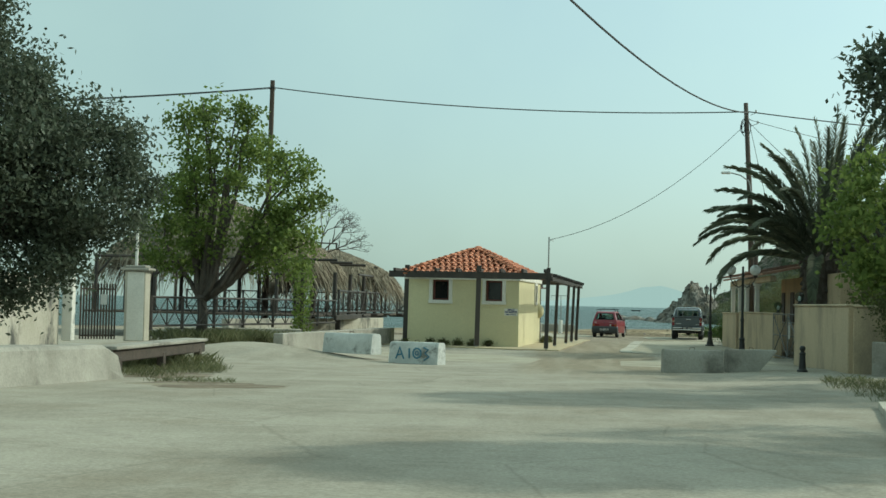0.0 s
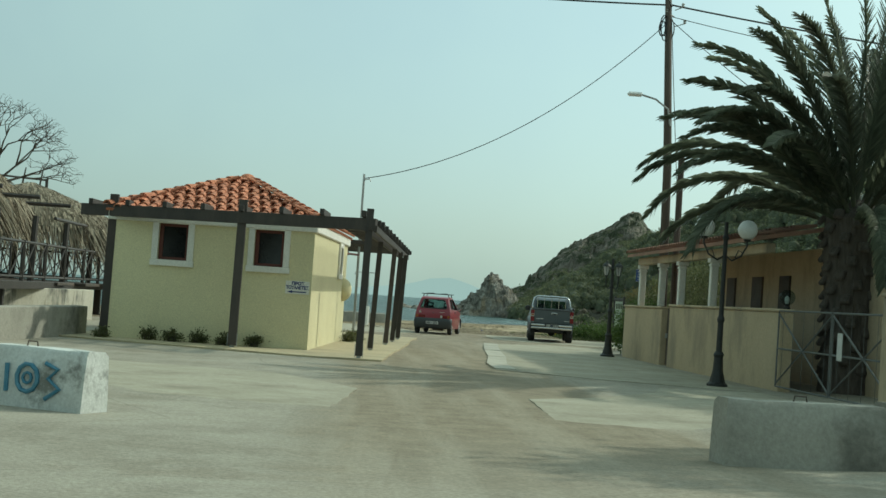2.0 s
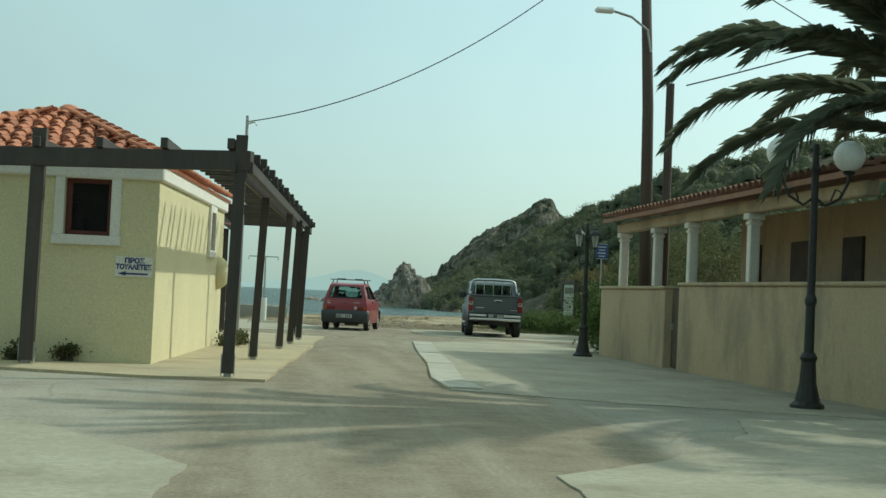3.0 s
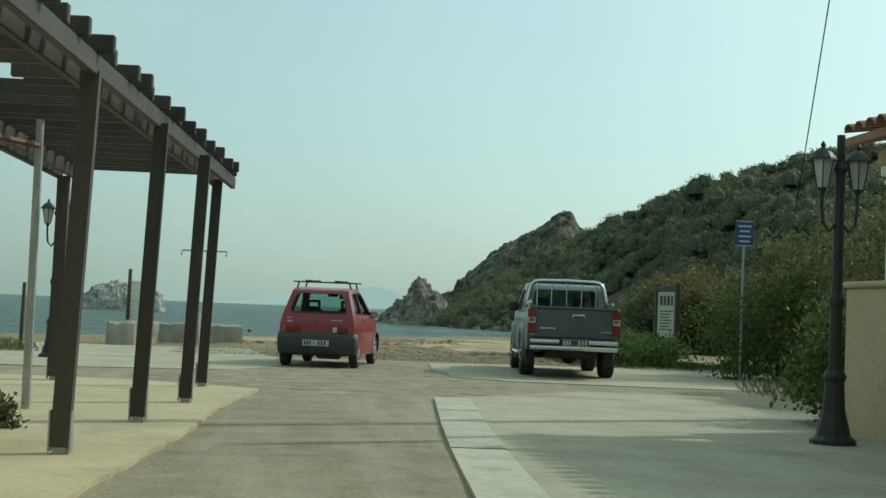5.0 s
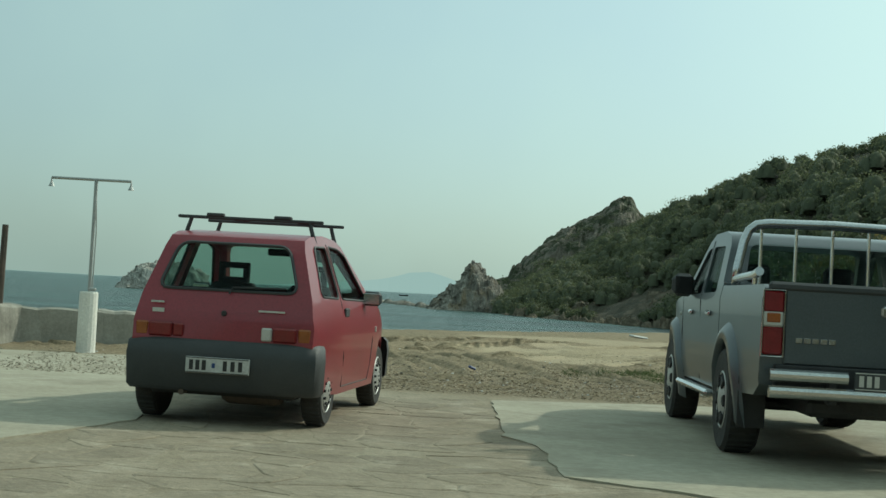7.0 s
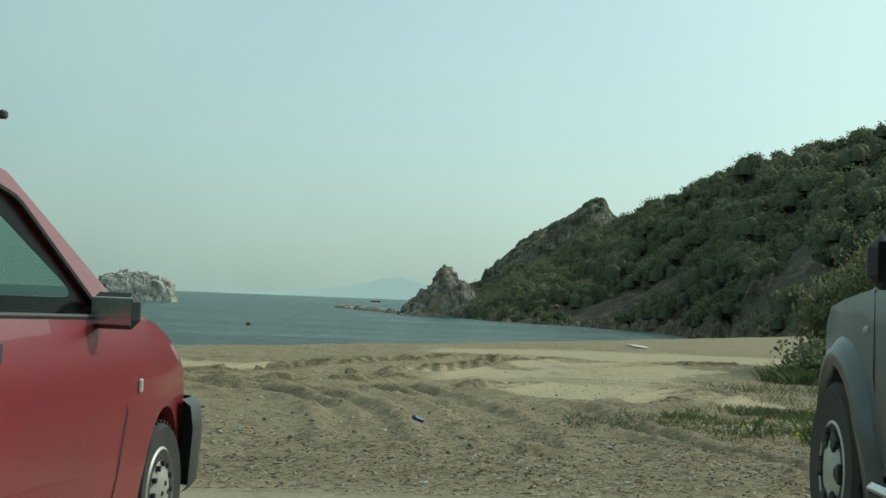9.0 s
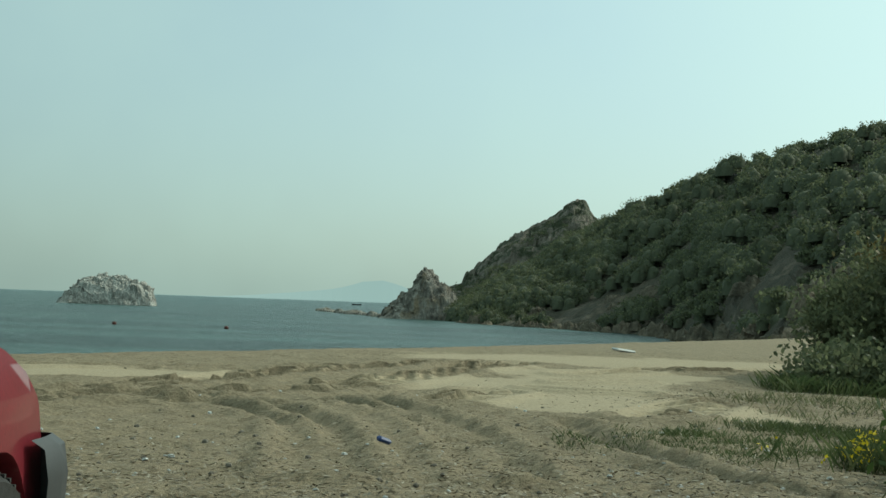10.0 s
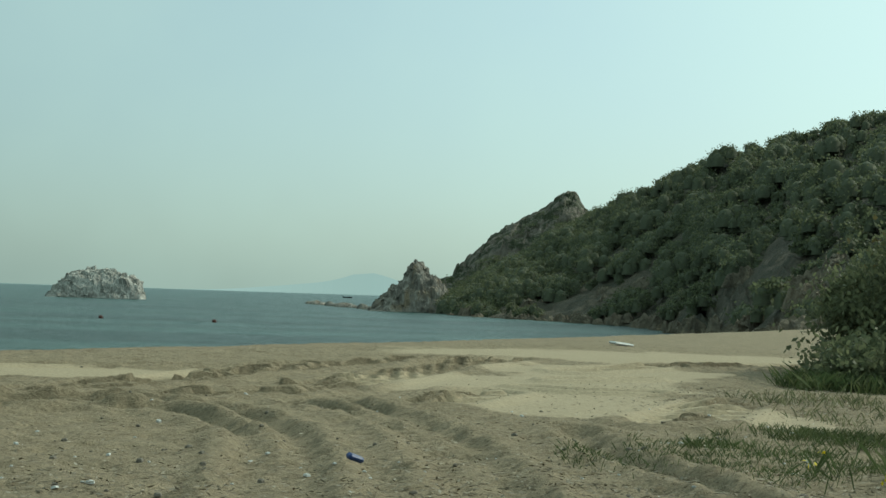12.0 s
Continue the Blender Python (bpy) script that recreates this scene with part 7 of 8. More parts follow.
def lamp_column(name, label, at, h, yaw, lanterns):
    p = thing(name, label, "street lamp", at, yaw)
    Shape().lathe([(0.20, 0), (0.20, 0.05), (0.15, 0.09), (0.13, 0.18), (0.10, 0.30), (0.085, 0.55), (0.105, 0.60), (0.07, 0.66)], 12).obj("base", IRON, p)
    Shape().lathe([(0.06, 0.64), (0.055, 1.2), (0.07, 1.24), (0.07, 1.28), (0.048, 1.34), (0.042, h - 0.35), (0.065, h - 0.30), (0.04, h - 0.24), (0.035, h)], 12).obj("column", IRON, p, "flaking black iron column")
    for s in (-1, 1):
        if lanterns:
            Shape().tube([(0, 0, h - 0.75), (s * 0.10, 0, h - 0.85), (s * 0.165, 0, h - 0.78), (s * 0.18, 0, h - 0.62), (s * 0.18, 0, h - 0.5)], 0.016, 6).obj("arm", IRON, p)
            lantern(p, s * 0.18, 0, h - 0.52, 0.8)
        else:
            Shape().tube([(0, 0, h - 0.62), (s * 0.14, 0, h - 0.72), (s * 0.32, 0, h - 0.62), (s * 0.42, 0, h - 0.42), (s * 0.42, 0, h - 0.32)], 0.018, 6).obj("arm", IRON, p)
            Shape().tube([(s * 0.2, 0, h - 0.66), (s * 0.26, 0, h - 0.52), (s * 0.34, 0, h - 0.55), (s * 0.31, 0, h - 0.62)], 0.012, 5).obj("scroll", IRON, p)
            Shape().lathe([(0.05, 0), (0.08, 0.03), (0.06, 0.06)], 10, pose(s * 0.42, 0, h - 0.34)).obj("holder", IRON, p)
            Shape().ball((s * 0.42, 0, h - 0.12), 0.185, 12).obj("globe", GLOBE, p, "white glass globe", smooth=True)


build_poles()
lamp_column("street_lamp", "black iron lamp column with two white globes", (12.02, 48.7, 0), 3.1, 4, False)
lamp_column("street_lamp", "flaking black iron lamp column with two lanterns", (12.1, 61.4, 0), 2.72, 12, True)
lamp_column("street_lamp", "black iron lamp column with two lanterns by the beach", (3.45, 73.7, 0), 2.7, -20, True)
bo = thing("bollard", "short black cast iron bollard with a ball top", "bollard", (11.85, 34.3, ground_z(11.85, 34.3)))
Shape().lathe([(0.13, 0), (0.13, 0.04), (0.09, 0.08), (0.075, 0.3), (0.07, 0.42), (0.09, 0.45), (0.05, 0.48), (0.045, 0.52)], 12).obj("shaft", IRON, bo)
Shape().ball((0, 0, 0.57), 0.075, 8).obj("ball", IRON, bo, smooth=True)


# ---- beach front ----
DARKSTONE = mat("dull_pebble", (0.20, 0.175, 0.14), (0.12, 0.10, 0.08), 6.0, 0.9, 0.2, 40)


def build_beach_front():
    w = thing("beach_wall", "low worn concrete wall at the beach, in three pieces", "wall", kind="structure")
    for (ax, ay), (bx, by), h, t in (((3.4, 81.6), (3.9, 81.8), 0.5, 0.35), ((3.8, 82.0), (4.3, 83.1), 0.53, 0.3), ((4.3, 83.15), (6.26, 83.5), 0.5, 0.3)):
        d = Vector((bx - ax, by - ay, 0))
        m = Matrix.Translation(((ax + bx) / 2, (ay + by) / 2, 0)) @ d.to_track_quat("Y", "Z").to_matrix().to_4x4()
        sh = Shape()
        n = 14
        for i in range(n + 1):
            y = (i / n - 0.5) * d.length
            for x, z in ((-t / 2, -0.3), (-t / 2 * 0.95, h * 0.6), (-t / 2 * 0.85, h - 0.03), (-t / 2 * 0.6, h), (t / 2 * 0.6, h), (t / 2 * 0.85, h - 0.03), (t / 2, -0.3)):
                k = 0.03 * fbm(ax + y * 4, x * 4, z * 4 + ay)
                sh.v.append(tuple(m @ Vector((x + k, y, z + k))))
        sh.f = [(i * 7 + j, i * 7 + j + 1, (i + 1) * 7 + j + 1, (i + 1) * 7 + j) for i in range(n) for j in range(6)] + [tuple(range(7))[::-1], tuple(n * 7 + j for j in range(7))]
        sh.obj("wall_piece", CONC, w)
    c = thing("changing_screen", "whitewashed plank screen between two wooden posts", "screen", (3.9, 82.75, 0), 8)
    for x, h in ((-0.22, 1.70), (0.26, 1.56)):
        Shape().tube([(x, 0, -0.1), (x + 0.02, 0, h)], [0.045, 0.04], 8).obj("post", RAIL, c)
    for i in range(4):
        Shape().box((0.02, 0.02, 0.62 + i * 0.235), (0.42, 0.03, 0.22), 0.006, pose(0, 0, 0, 0, random.uniform(-2, 2))).obj("plank", PLANK, c)
    s = thing("beach_shower", "beach shower of thin pipe on a white column", "shower", (5.46, 81.9, 0), -5)
    Shape().lathe([(0.125, 0), (0.12, 0.02), (0.115, 0.74), (0.105, 0.76)], 16).obj("column", WHITE, s)
    Shape().tube([(0, 0, 0.74), (0, 0, 2.16)], 0.022, 8).obj("pipe", STEEL, s)
    Shape().tube([(0.03, 0.02, 0.78), (0.035, 0.02, 1.5), (0.012, 0, 2.0)], 0.008, 5).obj("hose", STEEL, s)
    Shape().tube([(-0.56, 0, 2.09), (-0.56, 0, 2.16), (0.44, 0, 2.16), (0.44, 0, 2.09)], 0.018, 8).obj("crossbar", STEEL, s)
    for x in (-0.56, 0.44):
        Shape().lathe([(0.04, 0), (0.015, 0.05)], 10, pose(x, 0, 2.05)).obj("shower_head", STEEL, s)
    Shape().box((0.05, -0.06, 0.79), (0.1, 0.05, 0.04), 0.01).obj("tap", STEEL, s)
    b = thing("notice_board", "dark wooden notice board with a faded poster", "notice board", (15.95, 81.6, -0.05), 9)
    for y in (-0.55, 0.58):
        Shape().box((0, y, 0.95), (0.10, 0.10, 1.95), 0.01).obj("post", WOOD, b)
    Shape().box((0, 0, 1.80), (0.09, 1.1, 0.12), 0.01).obj("header", WOOD, b)
    Shape().box((0, 0, 0.62), (0.07, 1.05, 0.09), 0.01).obj("sill", WOOD, b)
    pan = Shape().box((0.0, 0, 1.2), (0.03, 1.0, 1.05), 0.005).obj("panel", BOARDPAPER, b, "faded green and cream poster")
    for i in range(4):
        Shape().box((-0.018, -0.3 + i * 0.2, 1.52), (0.004, 0.13, 0.22)).obj("picture", SHRUB if i % 2 else GRASS, pan)
    for i in range(7):
        Shape().box((-0.018, 0.05 * (i % 3), 1.28 - i * 0.07), (0.004, 0.7 - 0.1 * (i % 3), 0.022)).obj("text_bar", RAIL, pan)
    g = thing("road_sign", "small blue sign on a thin post among bushes", "sign", (15.15, 74.1, -0.08), 0)
    Shape().tube([(0.17, 0.03, 0), (0.17, 0.03, 2.9)], 0.025, 8).obj("post", STEEL, g)
    pl = Shape().box((0.17, 0, 2.70), (0.34, 0.015, 0.45), 0.005).obj("plate", BLUEINK, g)
    for i in range(4):
        Shape().box((0.17, -0.01, 2.83 - i * 0.09), (0.24 - 0.05 * (i % 2), 0.004, 0.03)).obj("text_bar", CLEARLENS, pl)
    for dz in (-0.215, 0.215):
        Shape().box((0.17, -0.01, 2.70 + dz), (0.33, 0.004, 0.012)).obj("plate_rim", CLEARLENS, pl)
    for x, y, h, lean in ((2.45, 76.5, 1.25, 0.02), (1.5, 76.2, 1.5, -0.55), (0.4, 77.5, 0.9, 0.1)):
        q = thing("stake", "weathered wooden stake in the ground", "stake", (x, y, 0))
        Shape().tube([(0, 0, -0.2), (lean, 0, h)], [0.04, 0.035], 7).obj("shaft", RAIL, q)
    # things on the beach and the water
    tagged(Shape().box((0, 0, 0.05), (0.5, 0.3, 0.06), 0.03, pose(17.1, 104.5, ground_z(17.1, 104.5), 4, 6, 20)).obj("white_sheet", PLATEW), "flat white plastic sheet lying on the sand", "litter")
    tagged(Shape().box((0, 0, 0.03), (0.10, 0.055, 0.035), 0.012, pose(10.26, 81.52, ground_z(10.26, 81.52) + 0.01, 10, 18, 30)).obj("blue_bag", BLUEINK), "crumpled blue plastic bag on the sand", "litter")
    for x, y in ((-8.0, 216.0), (3.0, 213.0)):
        bu = thing("buoy", "small dark mooring buoy on the water", "buoy", (x, y, SEA))
        Shape().ball((0, 0, 0.1), 0.22, 8).obj("float", REDFRAME, bu, smooth=True)
    bt = thing("boat", "small dark boat far out on the water", "boat", (52, 1103, SEA), 80)
    hull = Shape()
    for i in range(9):
        t = i / 8 * 2 - 1
        wdt = 0.9 * (1 - abs(t) ** 2.5) + 0.03
        hull.v += [(-wdt, t * 3.5, 0.8 + 0.3 * t * t), (-wdt * 0.5, t * 3.2, -0.3), (wdt * 0.5, t * 3.2, -0.3), (wdt, t * 3.5, 0.8 + 0.3 * t * t)]
    hull.f = [(i * 4 + j, i * 4 + j + 1, (i + 1) * 4 + j + 1, (i + 1) * 4 + j) for i in range(8) for j in range(3)]
    hull.obj("hull", INK, bt)
    # driftwood and dry reed litter, seaweed
    n = 34000
    x = np.concatenate([RNG.uniform(5, 15, 22000), RNG.uniform(10.5, 17, 8000), RNG.normal(15.3, 1.1, 4000)])
    y = np.concatenate([77.9 + np.abs(RNG.normal(0, 2.0, 22000)), 77.9 + np.abs(RNG.normal(0, 4.0, 8000)), RNG.normal(87.3, 1.3, 4000)])
    z = np.array([ground_z(a, b) for a, b in zip(x, y)]) + 0.012
    v = leaf_quads(np.stack([x, y, z], 1), 0.055, 0.015, 0.0, None)
    v[:, :, 2] = np.maximum(v[:, :, 2] * 0.3 + z[:, None] * 0.7, z[:, None] - 0.003)
    tagged(quads("beach_litter", v, DRYWEED), "dry reed and seaweed bits on the sand", "litter", kind="stuff")
    pe = Shape()
    for i in range(700):
        a, b_ = random.uniform(4, 19), 78.3 + abs(random.gauss(0, 4.5))
        r = 0.006 + 0.022 * random.random() ** 3
        pe.lathe([(r * 0.5, -r * 0.3), (r, 0), (r * 0.7, r * 0.6), (0.002, r * 0.8)], 5, pose(a, b_, ground_z(a, b_), random.uniform(-20, 20), 0, i * 37))
    sh = Shape()
    for i in range(260):
        a, b_ = random.uniform(5, 16), 78.3 + abs(random.gauss(0, 3.2))
        r = 0.010 + 0.016 * random.random() ** 2
        sh.lathe([(r, 0), (r * 0.8, r * 0.5), (0.002, r * 0.7)], 5, pose(a, b_, ground_z(a, b_), random.uniform(-30, 30), 0, i * 53))
    tagged(sh.obj("shells", PLATEW), "white shells and bits of plastic on the sand", "shells", kind="stuff")
    tagged(pe.obj("pebbles", DARKSTONE), "scattered pebbles and clods on the sand", "pebbles", kind="stuff")


def grass_patch(name, label, cx, cy, rx, ry, n, h, material, lift=0.0, wide=0.008):
    t, r = RNG.uniform(0, 2 * np.pi, n), np.sqrt(RNG.random(n))
    x, y = cx + rx * r * np.cos(t), cy + ry * r * np.sin(t)
    thin = 1.1 * r - 0.75 + RNG.normal(0, 0.22, n)
    keep = np.array([fbm(a * 0.9, b * 0.9, 3.3) > k for a, b, k in zip(x, y, thin)])
    x, y = x[keep], y[keep]
    z = np.array([ground_z(a, b) for a, b in zip(x, y)]) - 0.01 + lift
    m = len(x)
    hh = h * RNG.uniform(0.4, 1.2, m)
    a = RNG.uniform(0, 2 * np.pi, m)
    w = wide * (0.6 + 0.8 * RNG.random(m))
    dx, dy = np.cos(a) * w, np.sin(a) * w
    lx, ly = RNG.normal(0, 0.5, m) * hh, RNG.normal(0, 0.5, m) * hh
    v = np.stack([np.stack([x - dx, y - dy, z], 1), np.stack([x + dx, y + dy, z], 1), np.stack([x + dx * 0.6 + lx * 0.5, y + dy * 0.6 + ly * 0.5, z + hh * 0.65], 1), np.stack([x + lx, y + ly, z + hh], 1)], 1)
    tagged(quads(name, v, material), label, "grass", kind="stuff")
    return x, y, z, hh


build_beach_front()
grass_patch("grass", "low green grass at the edge of the sand", 14.7, 82.3, 2.3, 2.4, 60000, 0.075, GREENGRASS, 0, 0.0025)
grass_patch("grass", "low sparse grass on the sand", 13.1, 82.1, 1.6, 1.8, 16000, 0.05, GREENGRASS, 0, 0.0022)
grass_patch("grass", "thin dry grass towards the bushes", 16.0, 86.6, 2.0, 2.6, 3600, 0.10, GRASS, 0, 0.004)
grass_patch("grass", "dark grass at the foot of the bush", 17.2, 90.2, 1.5, 2.2, 9000, 0.22, GREENGRASS, 0, 0.006)
grass_patch("grass", "green grass behind the parked pickup", 15.3, 79.0, 2.8, 1.0, 9000, 0.12, GREENGRASS, 0, 0.005)
gx, gy, gz, gh = grass_patch("grass", "tall grass with yellow flowers", 13.3, 81.1, 0.65, 0.8, 3600, 0.18, GREENGRASS, 0, 0.003)
fl = np.stack([gx, gy, gz + gh], 1)[::9]
tagged(quads("flowers", np.concatenate([leaf_quads(fl + RNG.normal(0, 0.012, fl.shape), 0.03, 0.024) for _ in range(4)]), PETAL), "small yellow wild flowers in the grass", "flowers", kind="stuff")
grass_patch("grass", "sparse grass by the beach path", 1.5, 76.8, 1.8, 1.4, 2500, 0.22, GRASS, 0, 0.005)
grass_patch("grass", "weedy grass along the hill's foot", 16.0, 68.5, 2.2, 3.5, 6000, 0.24, GRASS, 0, 0.005)
grass_patch("grass", "weeds round the culvert", -3.2, 29.5, 1.6, 3.2, 6000, 0.3, GRASS, 0, 0.004)
grass_patch("grass", "tufts of weed on the road verge", -1.6, 26.5, 0.9, 3.0, 2400, 0.16, GRASS, 0, 0.003)
grass_patch("grass", "weeds below the mulberry tree", -5.0, 44.5, 2.4, 3.0, 7000, 0.4, GRASS, 0.2, 0.005)
grass_patch("grass", "dry weeds on the right verge", 12.2, 24.0, 1.2, 6.5, 6000, 0.13, GRASS, 0, 0.004)
for x, y in ((-0.1, 51.7), (0.8, 51.85), (1.3, 51.75), (2.35, 51.6), (3.0, 51.8), (5.1, 60.0), (5.0, 59.4), (1.8, 51.9), (4.9, 58.6)):
    shrub("weed", "dark weedy plant at the foot of the wall", (x + 0.1, y + 0.25), (0.2, 0.12, 0.15), 18, 40, SHRUB, (0.05, 0.03), 0.05, category="weed")


# ---- terrace side ----
def build_terrace():
    par = thing("parapet", "low stained concrete parapet beside the road", "parapet", kind="structure")
    sh = Shape()
    n = 30
    for i in range(n + 1):
        t = i / n
        x, y = -3.3 + 1.72 * t, 8.0 + 14.9 * t
        for ox, z in ((0.08, -0.1), (0.02, 0.12), (-0.06, 0.5), (-0.12, 0.56), (-0.42, 0.58), (-0.48, 0.52), (-0.5, -0.1)):
            k = 0.02 * fbm(y * 1.2, z * 2, 1.0)
            sh.v.append((x + ox + k, y, 0.22 + 0.16 * (1 - t) + z * (1.0 - (0.28 * smooth01((t - 0.97) / 0.03))) + k))
    sh.f = [(i * 7 + j, i * 7 + j + 1, (i + 1) * 7 + j + 1, (i + 1) * 7 + j)[::-1] for i in range(n) for j in range(6)] + [tuple(range(7)), tuple(n * 7 + j for j in range(7))[::-1]]
    sh.obj("parapet_body", CONC, par)
    cul = thing("culvert_rail", "rusty steel beam with a concrete cap over the culvert", "railing")
    Shape().box((-2.2, 27.5, 0.50), (0.12, 6.6, 0.22), 0.02, ).obj("beam", RAIL, cul)
    Shape().box((-2.35, 27.5, 0.66), (0.55, 6.6, 0.07), 0.015).obj("cap", CONC, cul)
    for y in (24.6, 27.5, 30.4):
        Shape().box((-2.2, y, 0.28), (0.14, 0.18, 0.4), 0.01).obj("post", RAIL, cul)
    w = wall_run("wall_stucco", [(-8.5, 38.3), (-9.6, 18.0)], 2.15, 0.3, STUCCO, "old stucco wall with black weathering streaks", 0.0)
    gp = thing("gate_pillar", "white gate pillar with a stone cap", "pillar", (-6.52, 39.7, 0.3))
    Shape().box((0, 0, 1.02), (0.62, 0.5, 2.04), 0.02).obj("shaft", STUCCO, gp)
    Shape().box((0.02, -0.255, 1.02), (0.5, 0.02, 2.0), 0.005).obj("render_face", WHITE, gp)
    Shape().box((0, 0, 2.10), (0.86, 0.72, 0.08), 0.02).box((0, 0, 2.18), (0.6, 0.5, 0.08), 0.02).obj("cap", CONC, gp)
    Shape().tube([(-0.05, 0, 2.2), (-0.05, 0, 3.3)], 0.045, 8).obj("pole", WHITE, gp)
    gp = thing("gate_pillar", "white gate pillar in creeper", "pillar", (-8.15, 38.5, 0.3))
    Shape().box((0, 0, 1.0), (0.3, 0.3, 2.0), 0.02).obj("shaft", WHITE, gp)
    ga = thing("yard_gate", "rusty iron bar gate with a small white notice", "gate", (-7.9, 38.7, 0.3), 42)
    for i in range(13):
        Shape().tube([(0.03 + i * 0.088, 0, 0.05), (0.03 + i * 0.088, 0, 1.66)], 0.026, 6).obj("bar", RAIL, ga)
    for z in (0.15, 1.5):
        Shape().box((0.55, 0, z), (1.1, 0.03, 0.05), 0.005).obj("rail", RAIL, ga)
    Shape().box((0.72, -0.03, 1.2), (0.2, 0.01, 0.3), 0.002).obj("notice", PLATEW, ga)
    # low walls
    wall_run("wall_low_1", [(-2.35, 40.0), (-0.75, 53.4)], 0.62, 0.3, CONC, "low grey concrete wall with dark runs", 0.0)
    wall_run("wall_low_2", [(-7.2, 45.0), (-3.0, 46.8)], 0.62, 0.35, STUCCO, "low whitewashed wall patched with stains", 0.0)
    wall_run("wall_low_3", [(-6.4, 50.0), (-2.9, 61.5), (-2.6, 64)], 0.86, 0.3, STUCCO, "whitewashed retaining wall under the terrace", 0.0)
    dk = thing("terrace_deck", "dark timber terrace deck on posts over the shore", "deck")
    for i in range(12):
        y = 55.5 + i * 1.35
        Shape().box((-8.6 + 0.2 * (i % 2) + i * 0.12, y, 0.98), (9.6, 1.31, 0.08), 0.01).obj("board", RAIL, dk)
    Shape().box((-3.15, 62.5, 0.93), (0.12, 15.5, 0.2), 0.01, pose(0, 0, 0, 0, 0, 0)).obj("edge_beam", WOOD, dk)
    for i in range(5):
        Shape().box((-3.4, 57 + i * 3.2, 0.4), (0.2, 0.2, 1.0), 0.01).obj("pile", WOOD, dk)
    # balustrade with crossed braces
    bal = thing("balustrade", "dark timber balustrade with crossed braces", "railing")

    def bay(a, b, z0, z1):
        a, b = Vector(a), Vector(b)
        Shape().tube([a + Vector((0, 0, z0)), a + Vector((0, 0, z1 + 0.05))], 0.055, 6).obj("post", WOOD, bal)
        for z in (z0 + 0.12, z1):
            Shape().tube([a + Vector((0, 0, z)), b + Vector((0, 0, z))], 0.035, 6).obj("rail", WOOD, bal)
        m = a.lerp(b, 0.5)
        for p, q in ((a, m), (m, b)):
            Shape().tube([p + Vector((0, 0, z0 + 0.12)), q + Vector((0, 0, z1))], 0.018, 5).obj("brace", WOOD, bal)
            Shape().tube([q + Vector((0, 0, z0 + 0.12)), p + Vector((0, 0, z1))], 0.018, 5).obj("brace", WOOD, bal)
        Shape().tube([m + Vector((0, 0, z0 + 0.12)), m + Vector((0, 0, z1))], 0.025, 5).obj("baluster", WOOD, bal)
    pts = [(-3.15, 55.5), (-3.15, 58), (-3.15, 60.5), (-3.15, 63), (-3.1, 65.5), (-3.1, 68), (-2.6, 70.2)]
    for p, q in zip(pts, pts[1:]):
        bay((*p, 0), (*q, 0), 1.02, 2.0)
    pts = [(-2.6, 70.2), (-0.6, 70.8), (1.4, 71.2)]
    for p, q in zip(pts, pts[1:]):
        bay((*p, 0), (*q, 0), 1.02, 2.0)
    Shape().box((-0.8, 70.9, 0.93), (4.4, 1.2, 0.18), 0.02, ).obj("walkway", WOOD, dk)
    for i in range(8):
        bay((-14 + i * 1.5, 72.5, 0), (-12.5 + i * 1.5, 72.5, 0), 1.02, 2.0)
    pts = [(-6.3, 40.4), (-5.9, 42.4), (-5.4, 44.4), (-4.9, 46.4), (-4.3, 48.4), (-3.8, 50.4), (-3.5, 52.8), (-3.2, 55.2)]
    for p, q in zip(pts, pts[1:]):
        bay((*p, 0), (*q, 0), 0.62, 1.6)
    # open timber frame under the thatch
    fr = thing("pavilion_frame", "dark timber frame of posts and braces under the thatch", "pavilion")
    for x in (-13.5, -11.0, -8.4, -5.9, -3.5):
        for y in (56.5, 60.5, 64.5, 68.5):
            h = 2.75 if x > -4 else 3.3
            Shape().tube([(x, y, 0.9), (x + 0.03, y, h)], 0.085, 7).obj("post", WOOD, fr)
            if x < -4:
                Shape().tube([(x, y, h - 0.9), (x + 0.7, y, h - 0.05)], 0.045, 5).obj("brace", WOOD, fr)
            if x < -4:
                Shape().tube([(x, y, h - 0.05), (x + 2.5, y, h - 0.05)], 0.06, 6).obj("tie_beam", WOOD, fr)
        Shape().tube([(x, 58.2 if x < -4 else 63, 2.8), (x, 69, 2.8)], 0.05, 6).obj("wall_plate", WOOD, fr)
    # upper lookout rail
    Shape().tube([(-6.8, 76.5, 1), (-6.8, 76.5, 4.75)], 0.06, 6).obj("post", WOOD, fr)
    Shape().tube([(-9.2, 75.5, 4.75), (-6.8, 76.5, 4.7)], 0.04, 6).obj("rail", WOOD, fr)


